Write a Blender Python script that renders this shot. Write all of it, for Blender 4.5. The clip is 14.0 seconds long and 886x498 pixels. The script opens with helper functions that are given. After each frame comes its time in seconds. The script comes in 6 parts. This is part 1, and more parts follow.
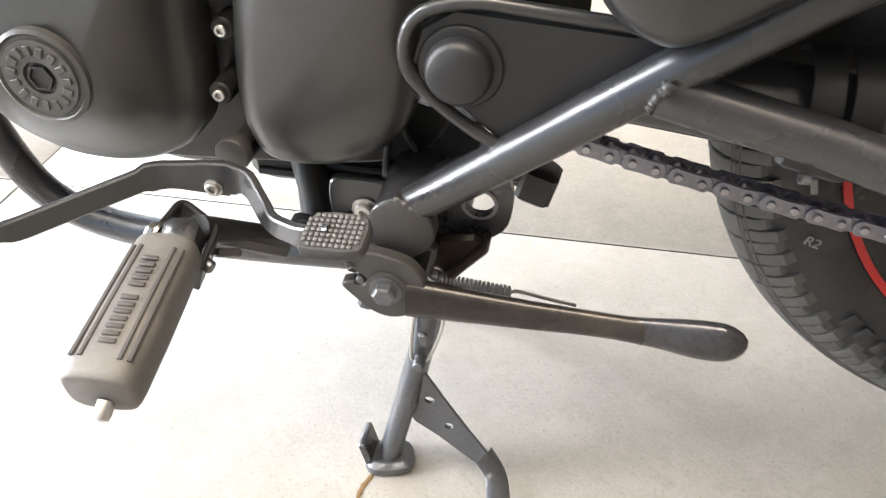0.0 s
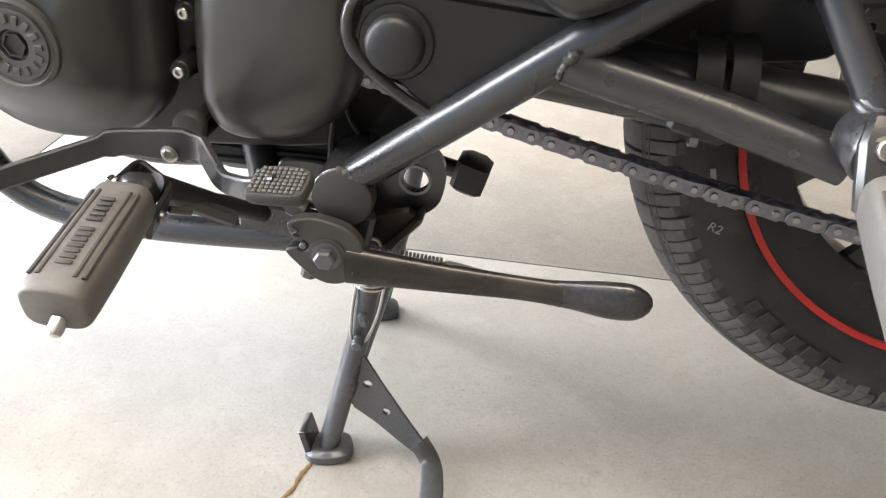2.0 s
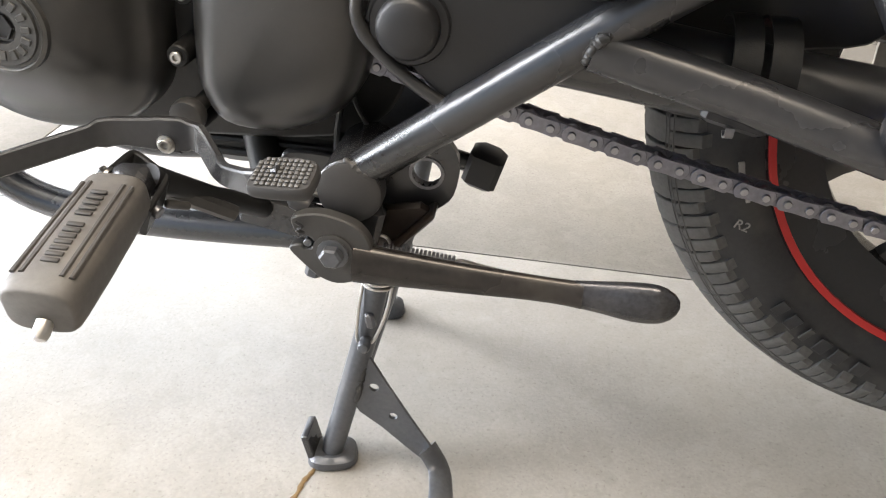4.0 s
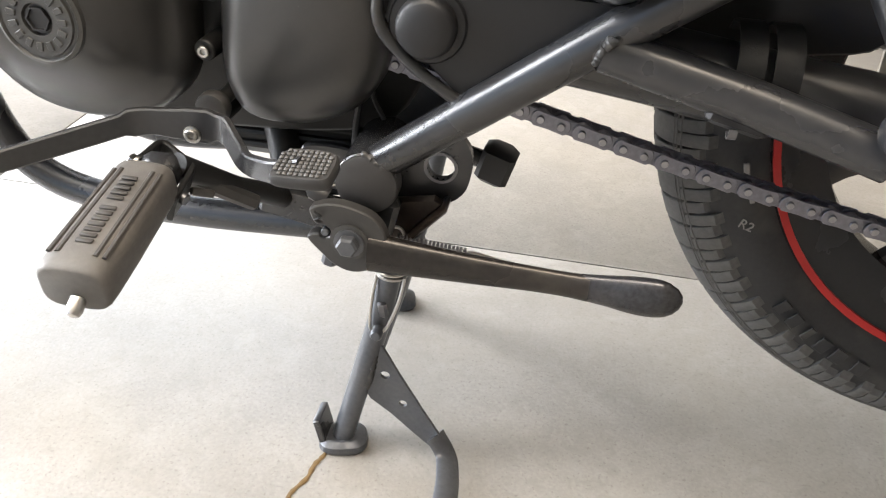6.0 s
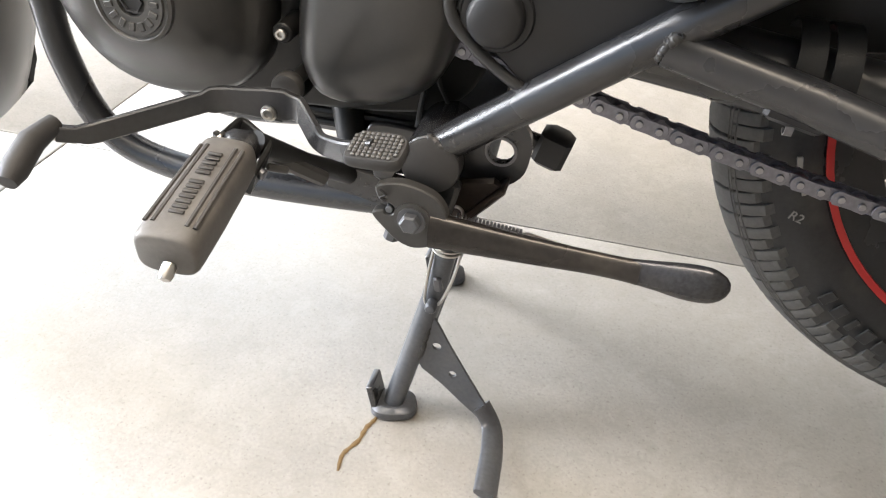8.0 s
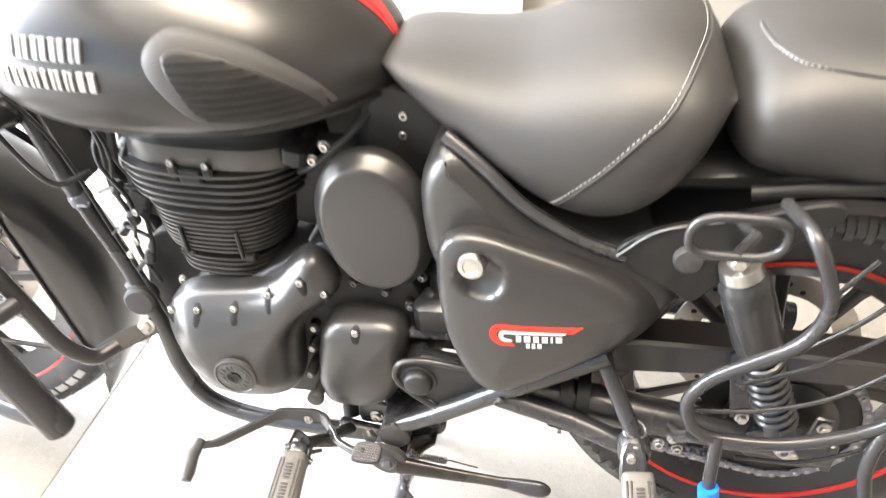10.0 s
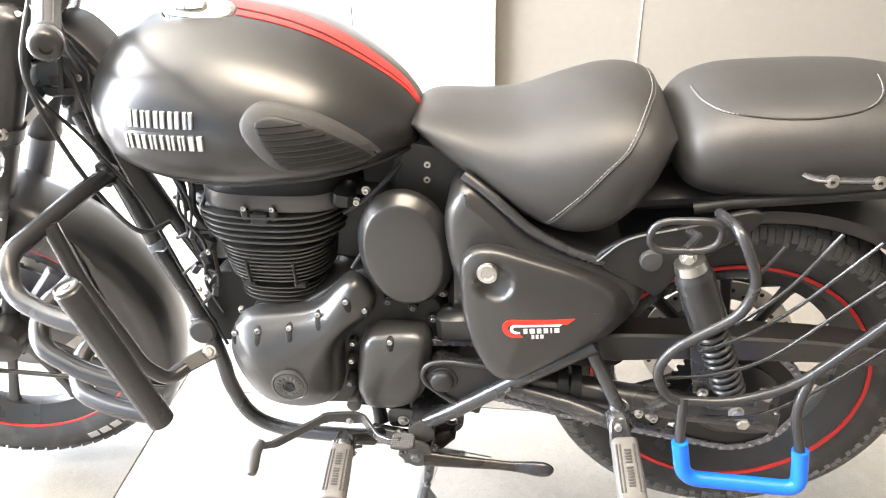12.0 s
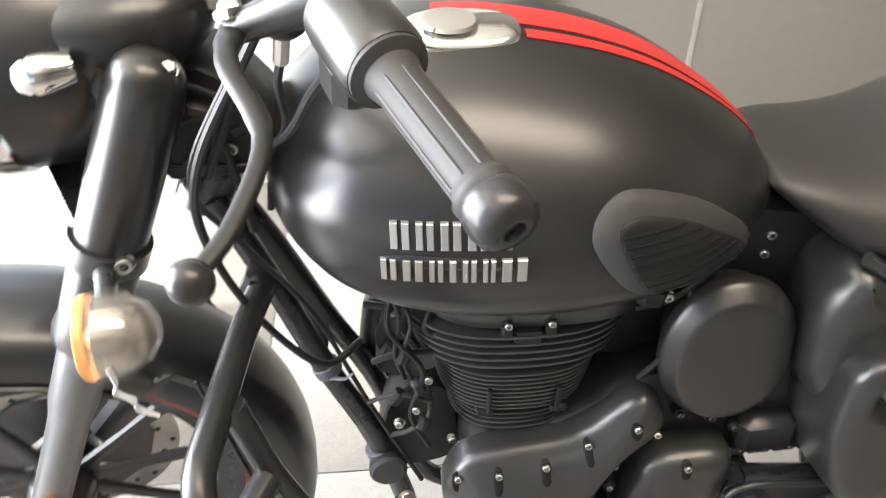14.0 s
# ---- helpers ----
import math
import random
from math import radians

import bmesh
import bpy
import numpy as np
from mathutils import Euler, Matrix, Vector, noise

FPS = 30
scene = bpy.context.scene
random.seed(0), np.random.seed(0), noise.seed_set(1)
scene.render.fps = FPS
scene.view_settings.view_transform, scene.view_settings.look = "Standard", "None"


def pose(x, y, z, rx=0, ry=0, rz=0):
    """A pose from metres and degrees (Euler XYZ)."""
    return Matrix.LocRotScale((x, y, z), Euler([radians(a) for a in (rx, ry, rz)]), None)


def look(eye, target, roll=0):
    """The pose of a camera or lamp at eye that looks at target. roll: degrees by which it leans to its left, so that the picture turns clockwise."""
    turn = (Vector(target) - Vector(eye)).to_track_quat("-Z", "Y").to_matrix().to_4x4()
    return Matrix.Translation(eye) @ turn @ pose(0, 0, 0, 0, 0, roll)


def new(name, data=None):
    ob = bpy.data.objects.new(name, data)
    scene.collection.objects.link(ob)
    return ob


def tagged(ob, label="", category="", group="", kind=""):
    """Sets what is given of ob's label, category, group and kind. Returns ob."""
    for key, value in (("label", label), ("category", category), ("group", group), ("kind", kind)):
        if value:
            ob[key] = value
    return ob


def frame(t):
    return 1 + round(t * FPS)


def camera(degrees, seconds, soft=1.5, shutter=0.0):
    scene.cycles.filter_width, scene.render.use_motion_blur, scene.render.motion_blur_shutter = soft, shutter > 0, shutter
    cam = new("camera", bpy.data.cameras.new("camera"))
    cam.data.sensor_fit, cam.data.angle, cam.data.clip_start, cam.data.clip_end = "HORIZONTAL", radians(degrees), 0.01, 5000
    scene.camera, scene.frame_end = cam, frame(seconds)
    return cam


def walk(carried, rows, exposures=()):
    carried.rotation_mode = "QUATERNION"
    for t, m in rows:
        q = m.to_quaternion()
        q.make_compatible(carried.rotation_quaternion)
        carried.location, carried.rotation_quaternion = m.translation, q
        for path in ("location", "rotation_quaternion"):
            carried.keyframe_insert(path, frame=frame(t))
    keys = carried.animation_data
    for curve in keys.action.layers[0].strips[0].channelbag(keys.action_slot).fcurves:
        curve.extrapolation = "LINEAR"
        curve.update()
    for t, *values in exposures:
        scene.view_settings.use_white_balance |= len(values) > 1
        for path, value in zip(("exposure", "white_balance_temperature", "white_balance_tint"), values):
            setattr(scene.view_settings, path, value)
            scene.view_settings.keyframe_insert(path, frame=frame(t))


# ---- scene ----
cam = camera(59.5, 14.0, soft=1.1, shutter=0.4)
PATH = [
    (0, (0.278, -0.547, 0.632), (-0.028, 0.973, -0.631), -0.8),
    (0.5, (0.299, -0.597, 0.631), (0.029, 0.959, -0.597), -1.2),
    (1, (0.314, -0.638, 0.637), (0.079, 0.97, -0.53), 0.3),
    (1.5, (0.316, -0.638, 0.631), (0.106, 1.015, -0.476), 2.2),
    (2, (0.308, -0.627, 0.6), (0.092, 1.026, -0.504), 2.6),
    (2.5, (0.3, -0.601, 0.577), (0.086, 1.047, -0.536), 2.6),
    (3, (0.292, -0.606, 0.58), (0.079, 1.042, -0.532), 2.7),
    (3.2, (0.293, -0.598, 0.581), (0.077, 1.048, -0.535), 2.7),
    (5.3, (0.295, -0.616, 0.586), (0.09, 1.035, -0.523), 3.2),
    (5.5, (0.295, -0.619, 0.596), (0.085, 1.028, -0.518), 3.3),
    (6, (0.297, -0.62, 0.59), (0.056, 1.02, -0.528), 3.6),
    (6.5, (0.296, -0.623, 0.594), (0.029, 1.019, -0.516), 3.9),
    (7, (0.303, -0.628, 0.597), (-0.006, 1.011, -0.506), 3.8),
    (7.2, (0.295, -0.635, 0.594), (-0.062, 1.0, -0.501), 3.5),
    (9.3, (0.283, -0.653, 0.868), (0.035, 0.807, -0.477), 4.4),
    (9.5, (0.32, -0.692, 0.962), (0.037, 0.774, -0.369), 1.9),
    (9.6, (0.363, -0.731, 1.02), (0.028, 0.768, -0.261), 1.3),
    (10, (0.378, -0.851, 1.206), (0.082, 0.713, -0.006), -0.9),
    (10.5, (0.352, -0.973, 1.304), (-0.047, 0.707, 0.294), -1.9),
    (11, (0.295, -1.095, 1.333), (-0.225, 0.614, 0.435), -1.6),
    (11.5, (0.304, -1.142, 1.306), (-0.107, 0.566, 0.349), -1.2),
    (12, (0.343, -1.122, 1.281), (0.121, 0.575, 0.246), -1.5),
    (12.5, (0.26, -1.045, 1.286), (0.003, 0.634, 0.231), 0.5),
    (13, (0.056, -0.87, 1.294), (-0.337, 0.737, 0.17), 1.9),
    (13.5, (-0.073, -0.74, 1.272), (-0.353, 0.816, 0.047), 2.2),
    (14, (-0.205, -0.678, 1.267), (-0.089, 0.897, 0.041), -0.4),
]
EXPOSURES = [(0, 1.06), (0.5, 0.95), (1, 0.79), (1.5, 0.7), (3, 0.69), (7, 0.65), (9.5, 1.2), (10, 1.68), (10.5, 1.8), (11, 1.82), (11.5, 1.04), (12, 1.46), (12.5, 1.72), (13, 1.75), (13.5, 0.68), (14, 0.25)]
walk(cam, [(t, look(eye, target, roll)) for t, eye, target, roll in PATH], EXPOSURES)

# ---- world and light: a showroom open to the street at its left end ----
world = bpy.data.worlds.new("sky")
scene.world = world
world.use_nodes = True
wn = world.node_tree.nodes
sky = wn.new("ShaderNodeTexSky")
sky.sky_type, sky.sun_disc = "NISHITA", False
sky.sun_elevation, sky.sun_rotation = radians(71), radians(-23)
world.node_tree.links.new(sky.outputs[0], wn["Background"].inputs[0])
wn["Background"].inputs[1].default_value = 0.15


def lamp(name, eye, target, size_x, size_y, watts, colour):
    light = bpy.data.lights.new(name, "AREA")
    light.shape, light.size, light.size_y, light.energy, light.color = "RECTANGLE", size_x, size_y, watts, colour
    ob = new(name, light)
    ob.matrix_world = look(eye, target)
    return ob


# daylight through the wide opening behind the front wheel, the shopfront end, and the panel in the ceiling
lamp("back_opening_daylight", (-1.78, 1.46, 1.22), (-1.78, 0.0, 1.18), 2.1, 2.38, 30, (0.93, 0.97, 1.0))
lamp("shopfront_daylight", (-2.72, 0.10, 1.55), (0.0, 0.10, 1.45), 2.7, 2.8, 520, (0.92, 0.945, 1.0))
lamp("ceiling_light", (0.45, -0.75, 3.03), (0.45, -0.75, 0.0), 1.9, 0.8, 58, (1.0, 0.85, 0.68))
sun = new("sun", bpy.data.lights.new("sun", "SUN"))
sun.data.energy, sun.data.angle, sun.data.color = 5.0, radians(0.6), (1.0, 0.95, 0.88)
sun.matrix_world = look((-4.2, 4.4, 9), (-3.0, 1.6, 0))

# ---- materials ----
def mat(name, colour, rough=0.5, metal=0.0, var=0.15, scale=60.0, bump=0.0, bump_scale=400.0, coat=0.0, rough_var=0.08, spec=0.5, island=0.0, transmission=0.0, ior=1.45, alpha=1.0, dust=0.0):
    m = bpy.data.materials.new(name)
    m.use_nodes = True
    n, link = m.node_tree.nodes, m.node_tree.links
    b = n["Principled BSDF"]
    b.inputs["Roughness"].default_value, b.inputs["Metallic"].default_value = rough, metal
    b.inputs["Coat Weight"].default_value, b.inputs["Specular IOR Level"].default_value = coat, spec
    b.inputs["Coat Roughness"].default_value = 0.15
    b.inputs["Transmission Weight"].default_value, b.inputs["IOR"].default_value, b.inputs["Alpha"].default_value = transmission, ior, alpha
    geo = n.new("ShaderNodeTexCoord")
    big, fine = n.new("ShaderNodeTexNoise"), n.new("ShaderNodeTexNoise")
    big.inputs["Scale"].default_value, big.inputs["Detail"].default_value = scale / 8, 6
    fine.inputs["Scale"].default_value, fine.inputs["Detail"].default_value = scale * 4, 4
    for t in (big, fine):
        link.new(geo.outputs["Object"], t.inputs["Vector"])
    mix = n.new("ShaderNodeMath")
    mix.operation, mix.inputs[1].default_value = "MULTIPLY_ADD", 0.6
    link.new(big.outputs["Fac"], mix.inputs[0])
    half = n.new("ShaderNodeMath")
    half.operation, half.inputs[1].default_value = "MULTIPLY", 0.4
    link.new(fine.outputs["Fac"], half.inputs[0])
    link.new(half.outputs[0], mix.inputs[2])
    ramp = n.new("ShaderNodeValToRGB")
    lo = [max(0.0, c * (1 - var)) for c in colour]
    hi = [min(1.0, c * (1 + var)) for c in colour]
    ramp.color_ramp.elements[0].position, ramp.color_ramp.elements[1].position = 0.3, 0.7
    ramp.color_ramp.elements[0].color, ramp.color_ramp.elements[1].color = (*lo, 1), (*hi, 1)
    link.new(mix.outputs[0], ramp.inputs[0])
    col = ramp.outputs[0]
    if dust:
        speck = n.new("ShaderNodeTexNoise")
        speck.inputs["Scale"].default_value, speck.inputs["Detail"].default_value = 25, 8
        link.new(geo.outputs["Object"], speck.inputs["Vector"])
        band = n.new("ShaderNodeMapRange")
        band.inputs[1].default_value, band.inputs[2].default_value, band.inputs[4].default_value = 0.5, 0.8, dust
        link.new(speck.outputs["Fac"], band.inputs[0])
        over = n.new("ShaderNodeMix")
        over.data_type = "RGBA"
        over.inputs[7].default_value = (0.3, 0.27, 0.22, 1)
        link.new(band.outputs[0], over.inputs[0])
        link.new(col, over.inputs[6])
        col = over.outputs[2]
    link.new(col, b.inputs["Base Color"])
    rr = n.new("ShaderNodeMapRange")
    rr.inputs[3].default_value, rr.inputs[4].default_value = max(0.02, rough - rough_var), min(1, rough + rough_var)
    link.new(big.outputs["Fac"], rr.inputs[0])
    link.new(rr.outputs[0], b.inputs["Roughness"])
    if bump:
        tex = n.new("ShaderNodeTexNoise")
        tex.inputs["Scale"].default_value, tex.inputs["Detail"].default_value = bump_scale, 3
        link.new(geo.outputs["Object"], tex.inputs["Vector"])
        bn = n.new("ShaderNodeBump")
        bn.inputs["Strength"].default_value, bn.inputs["Distance"].default_value = bump, 0.001
        link.new(tex.outputs["Fac"], bn.inputs["Height"])
        link.new(bn.outputs[0], b.inputs["Normal"])
    return m


TANK = mat("matte_black_paint", (0.014, 0.0137, 0.0134), 0.29, var=0.1, bump=0.02, bump_scale=1500, spec=0.75, rough_var=0.03)
ENGINE = mat("black_engine_enamel", (0.027, 0.0266, 0.0262), 0.31, spec=0.75, rough_var=0.04, var=0.12, bump=0.05, bump_scale=1800, dust=0.02)
# cast black lowered so its colour holds the shade between engine parts
CAST = mat("shade_darkened_cast_black", (0.011, 0.011, 0.011), 0.44, spec=0.4, var=0.3, bump=0.15, bump_scale=900, dust=0.03)
PANEL = mat("dark_satin_plastic", (0.020, 0.0198, 0.0195), 0.31, spec=0.75, rough_var=0.04, var=0.1, bump=0.03, bump_scale=1600)
FRAME = mat("black_frame_paint", (0.022, 0.0225, 0.0245), 0.27, spec=0.85, rough_var=0.05, var=0.15, bump=0.03, bump_scale=700, dust=0.03)
GUARD = mat("black_tube_coating", (0.026, 0.026, 0.027), 0.26, var=0.15, bump=0.02, bump_scale=900)
# black fork paint greyed so that its base colour carries reflected daylight
FORK = mat("greyed_fork_black", (0.15, 0.153, 0.158), 0.30, metal=0.35, var=0.1, bump=0.02)
TIPSTEEL = mat("scuffed_grey_steel", (0.055, 0.056, 0.062), 0.24, metal=0.6, var=0.6, scale=90, bump=0.12, bump_scale=300, dust=0.15)
SATIN = mat("satin_black_steel", (0.040, 0.039, 0.038), 0.4, var=0.2, bump=0.05, bump_scale=600, dust=0.05)
WORN = mat("worn_brown_black_paint", (0.036, 0.0325, 0.030), 0.27, metal=0.55, var=0.45, scale=45, bump=0.05, bump_scale=500, dust=0.10)
STANDMAT = mat("grey_stand_paint", (0.10, 0.105, 0.115), 0.33, metal=0.5, var=0.25, bump=0.06, bump_scale=500, dust=0.12)
SEAT = mat("black_vinyl", (0.024, 0.0233, 0.0226), 0.43, spec=0.55, var=0.1, bump=0.25, bump_scale=900)
THREAD = mat("grey_thread", (0.28, 0.27, 0.255), 0.8)
TYRE = mat("tyre_rubber", (0.029, 0.029, 0.030), 0.62, var=0.3, bump=0.1, bump_scale=600, dust=0.15)
TREAD = mat("grey_dusty_tread", (0.095, 0.093, 0.090), 0.7, var=0.3, bump=0.15, bump_scale=500, dust=0.3)
RUBBER = mat("soft_black_rubber", (0.035, 0.034, 0.034), 0.6, var=0.12, bump=0.06, bump_scale=900)
PEG = mat("greybrown_peg_rubber", (0.105, 0.099, 0.092), 0.55, var=0.2, bump=0.1, bump_scale=800, dust=0.2)
STUD = mat("grey_pad_rubber", (0.085, 0.083, 0.08), 0.5, var=0.2, dust=0.15)
PEGINK = mat("groove_shade_and_print", (0.045, 0.041, 0.038), 0.7, var=0.2)
RED = mat("red_pinstripe_paint", (0.46, 0.022, 0.02), 0.4, var=0.06)
DECAL = mat("red_decal", (0.75, 0.03, 0.015), 0.4, var=0.04)
SILVER = mat("silver_badge", (0.46, 0.45, 0.44), 0.28, metal=0.85, var=0.06)
WHITE = mat("white_print", (0.75, 0.74, 0.72), 0.5, var=0.04)
CHROME = mat("chrome", (0.75, 0.74, 0.72), 0.08, metal=1.0, var=0.04, rough_var=0.03)
STEEL = mat("zinc_bolt_steel", (0.50, 0.49, 0.47), 0.3, metal=1.0, var=0.15)
DARKSTEEL = mat("dark_steel", (0.16, 0.16, 0.17), 0.4, metal=0.9, var=0.2)
PLUG = mat("grey_plug_metal", (0.075, 0.074, 0.072), 0.38, metal=0.4, var=0.15)
CHAIN = mat("greased_chain_steel", (0.20, 0.20, 0.23), 0.36, metal=0.8, var=0.3, bump=0.1)
PIN = mat("chain_pin_steel", (0.32, 0.32, 0.34), 0.38, metal=0.9, var=0.2)
BROWN = mat("brown_bronze_coating", (0.034, 0.025, 0.020), 0.33, metal=0.4, var=0.3)
BLUE = mat("blue_plastic_sleeve", (0.006, 0.13, 0.72), 0.38, var=0.06, coat=0.2)
ORANGE = mat("orange_reflector", (0.9, 0.25, 0.01), 0.2, var=0.15, coat=0.6)
GLASS = mat("clear_lamp_glass", (0.95, 0.95, 0.95), 0.06, var=0.02, transmission=0.9, ior=1.2, alpha=0.3)
FILM = mat("crumpled_white_film", (0.8, 0.8, 0.8), 0.3, var=0.05, bump=0.5, bump_scale=200, alpha=0.75)
PLASTIC = mat("clear_wrap", (0.85, 0.84, 0.82), 0.12, var=0.03, transmission=0.7, ior=1.1, bump=0.9, bump_scale=110, alpha=0.10)
BULB = mat("amber_bulb", (0.85, 0.4, 0.1), 0.3)
BOWL = mat("dull_silver_reflector", (0.46, 0.42, 0.37), 0.18, metal=0.8, var=0.35, scale=140)
AMBER = mat("amber_lens_rim", (0.85, 0.42, 0.12), 0.25, var=0.1, transmission=0.4, alpha=0.8)
DIAL = mat("dial_face", (0.11, 0.075, 0.06), 0.55, var=0.15)
# near-black that paints in the shade of bolt slots and pad grooves
RECESS_SHADE = mat("recess_shade_black", (0.007, 0.007, 0.007), 0.6, spec=0.3)
TIE = mat("grey_nylon_tie", (0.11, 0.115, 0.13), 0.5, var=0.1)
CABLE = mat("black_cable_sheath", (0.015, 0.015, 0.016), 0.45, var=0.1)
STAIN = mat("rusty_drip", (0.14, 0.085, 0.03), 0.6, var=0.4)
WALLW = mat("white_gloss_panel", (0.40, 0.39, 0.377), 0.35, var=0.03, scale=8, bump=0.03, bump_scale=60)
WALLB = mat("cream_wall_paint", (0.188, 0.173, 0.150), 0.6, var=0.07, scale=10, bump=0.1, bump_scale=120)
TRIM = mat("grey_panel_edge", (0.5, 0.48, 0.43), 0.5, var=0.08)
JOINT = mat("dark_joint", (0.10, 0.095, 0.085), 0.8, var=0.3)
# ceiling colour is tinted cream to make its bounced light warm
CEIL = mat("warm_bounce_ceiling", (0.78, 0.72, 0.62), 0.7, var=0.03)
OUTSIDE = mat("pale_street_concrete", (0.62, 0.60, 0.56), 0.8, var=0.15, scale=12, bump=0.2, bump_scale=30)


def floor_tile():
    m = mat("polished_vitrified_tile", (0.232, 0.214, 0.190), 0.36, var=0.20, scale=70, bump=0.22, bump_scale=240, spec=0.4)
    n, link = m.node_tree.nodes, m.node_tree.links
    b = n["Principled BSDF"]
    col = b.inputs["Base Color"].links[0].from_socket
    geo = n.new("ShaderNodeTexCoord")
    # cloudy veins, fine grey speckle, sparse dark grains
    for scale, detail, twist, lo, hi, most, tone in ((9, 10, 0.6, 0.42, 0.72, 0.5, (0.20, 0.18, 0.15, 1)), (55, 6, 1.2, 0.50, 0.66, 0.42, (0.19, 0.175, 0.15, 1)), (260, 3, 0.0, 0.60, 0.70, 0.55, (0.14, 0.125, 0.10, 1)), (30, 8, 1.0, 0.54, 0.80, 0.34, (0.31, 0.29, 0.26, 1))):
        tex = n.new("ShaderNodeTexNoise")
        tex.inputs["Scale"].default_value, tex.inputs["Detail"].default_value, tex.inputs["Distortion"].default_value = scale, detail, twist
        link.new(geo.outputs["Object"], tex.inputs["Vector"])
        rng = n.new("ShaderNodeMapRange")
        rng.inputs[1].default_value, rng.inputs[2].default_value, rng.inputs[4].default_value = lo, hi, most
        link.new(tex.outputs["Fac"], rng.inputs[0])
        over = n.new("ShaderNodeMix")
        over.data_type = "RGBA"
        over.inputs[7].default_value = tone
        link.new(rng.outputs[0], over.inputs[0])
        link.new(col, over.inputs[6])
        col = over.outputs[2]
    link.new(col, b.inputs["Base Color"])
    return m


TILE = floor_tile()

# ---- mesh tools ----
from mathutils.bvhtree import BVHTree


class Shape:
    """Vertices and faces of one part."""

    def __init__(self):
        self.v, self.f = [], []

    def add(self, verts, faces):
        k = len(self.v)
        self.v += [Vector(p) for p in verts]
        self.f += [tuple(i + k for i in f) for f in faces]
        return self

    def moved(self, m):
        self.v = [m @ p for p in self.v]
        return self


def thing(name, label, category, kind="", at=(0, 0, 0)):
    ob = new(name)
    ob.location = at
    return tagged(ob, label, category, "", kind)


def mesh_of(name, shape, material, sharp=38):
    me = bpy.data.meshes.new(name)
    me.from_pydata([tuple(p) for p in shape.v], [], shape.f)
    bm = bmesh.new()
    bm.from_mesh(me)
    bmesh.ops.recalc_face_normals(bm, faces=bm.faces)
    bm.to_mesh(me)
    bm.free()
    me.shade_smooth()
    me.set_sharp_from_angle(angle=radians(sharp))
    me.materials.append(material)
    return me


def part(name, shape, material, parent, label="", sharp=38):
    ob = new(name, mesh_of(name, shape, material, sharp))
    if parent is not None:
        ob.parent = parent
    if label:
        ob["label"] = label
    return ob


def piece(name, mesh, m, parent):
    ob = new(name, mesh)
    ob.parent = parent
    ob.matrix_basis = m
    return ob


def spline(points, steps=6, closed=False):
    """A smooth line through the points."""
    pts = [Vector(p) for p in points]
    n, out = len(pts), []
    for i in range(n if closed else n - 1):
        p1, p2 = pts[i], pts[(i + 1) % n]
        p0 = pts[i - 1] if closed or i else p1 * 2 - p2
        p3 = pts[(i + 2) % n] if closed or i + 2 < n else p2 * 2 - p1
        for k in range(steps):
            u = k / steps
            out.append(0.5 * (2 * p1 + (p2 - p0) * u + (2 * p0 - 5 * p1 + 4 * p2 - p3) * u * u + (3 * p1 - p0 - 3 * p2 + p3) * u ** 3))
    return out if closed else out + [pts[-1]]


def rounded(points, r, steps=4):
    """A line with its corners rounded by r: the run of a bent tube."""
    pts = [Vector(p) for p in points]
    out = [pts[0]]
    for a, b, c in zip(pts, pts[1:], pts[2:]):
        d = min(r, (a - b).length * 0.48, (c - b).length * 0.48)
        p, q = b + (a - b).normalized() * d, b + (c - b).normalized() * d
        for k in range(steps + 1):
            u = k / steps
            out.append(p * (1 - u) ** 2 + b * 2 * u * (1 - u) + q * u * u)
    return out + [pts[-1]]


def tube(path, r, n=14, flat=1.0, up=None, shape=None, cap=True):
    """A tube along path; r one radius or one for each point; flat squeezes its section across 'up'."""
    s = shape or Shape()
    pts = [Vector(p) for p in path]
    radii = r if isinstance(r, (list, tuple)) else [r] * len(pts)
    side, rings = None, []
    for i, p in enumerate(pts):
        d = (pts[min(i + 1, len(pts) - 1)] - pts[max(i - 1, 0)]).normalized()
        if side is None:
            ref = Vector(up) if up else (Vector((0, 0, 1)) if abs(d.z) < 0.9 else Vector((1, 0, 0)))
            side = d.cross(ref).normalized()
        side = (side - d * side.dot(d)).normalized()
        top = side.cross(d)
        rings.append([p + (side * math.cos(a) + top * math.sin(a) * flat) * radii[i] for a in (2 * math.pi * k / n for k in range(n))])
    return skin(rings, cap, cap, s)


def skin(rings, cap0=True, cap1=True, shape=None, wrap=False):
    """Faces between rings of equal length."""
    s = shape or Shape()
    n, verts, faces = len(rings[0]), [p for ring in rings for p in ring], []
    last = len(rings) if wrap else len(rings) - 1
    for i in range(last):
        j = (i + 1) % len(rings)
        for k in range(n):
            faces.append((i * n + k, i * n + (k + 1) % n, j * n + (k + 1) % n, j * n + k))
    if cap0 and not wrap:
        faces.append(tuple(range(n - 1, -1, -1)))
    if cap1 and not wrap:
        faces.append(tuple((len(rings) - 1) * n + k for k in range(n)))
    return s.add(verts, faces)


def frame_of(axis):
    a = Vector(axis).normalized()
    u = a.cross(Vector((0, 0, 1)) if abs(a.z) < 0.9 else Vector((1, 0, 0))).normalized()
    return a, u, a.cross(u)


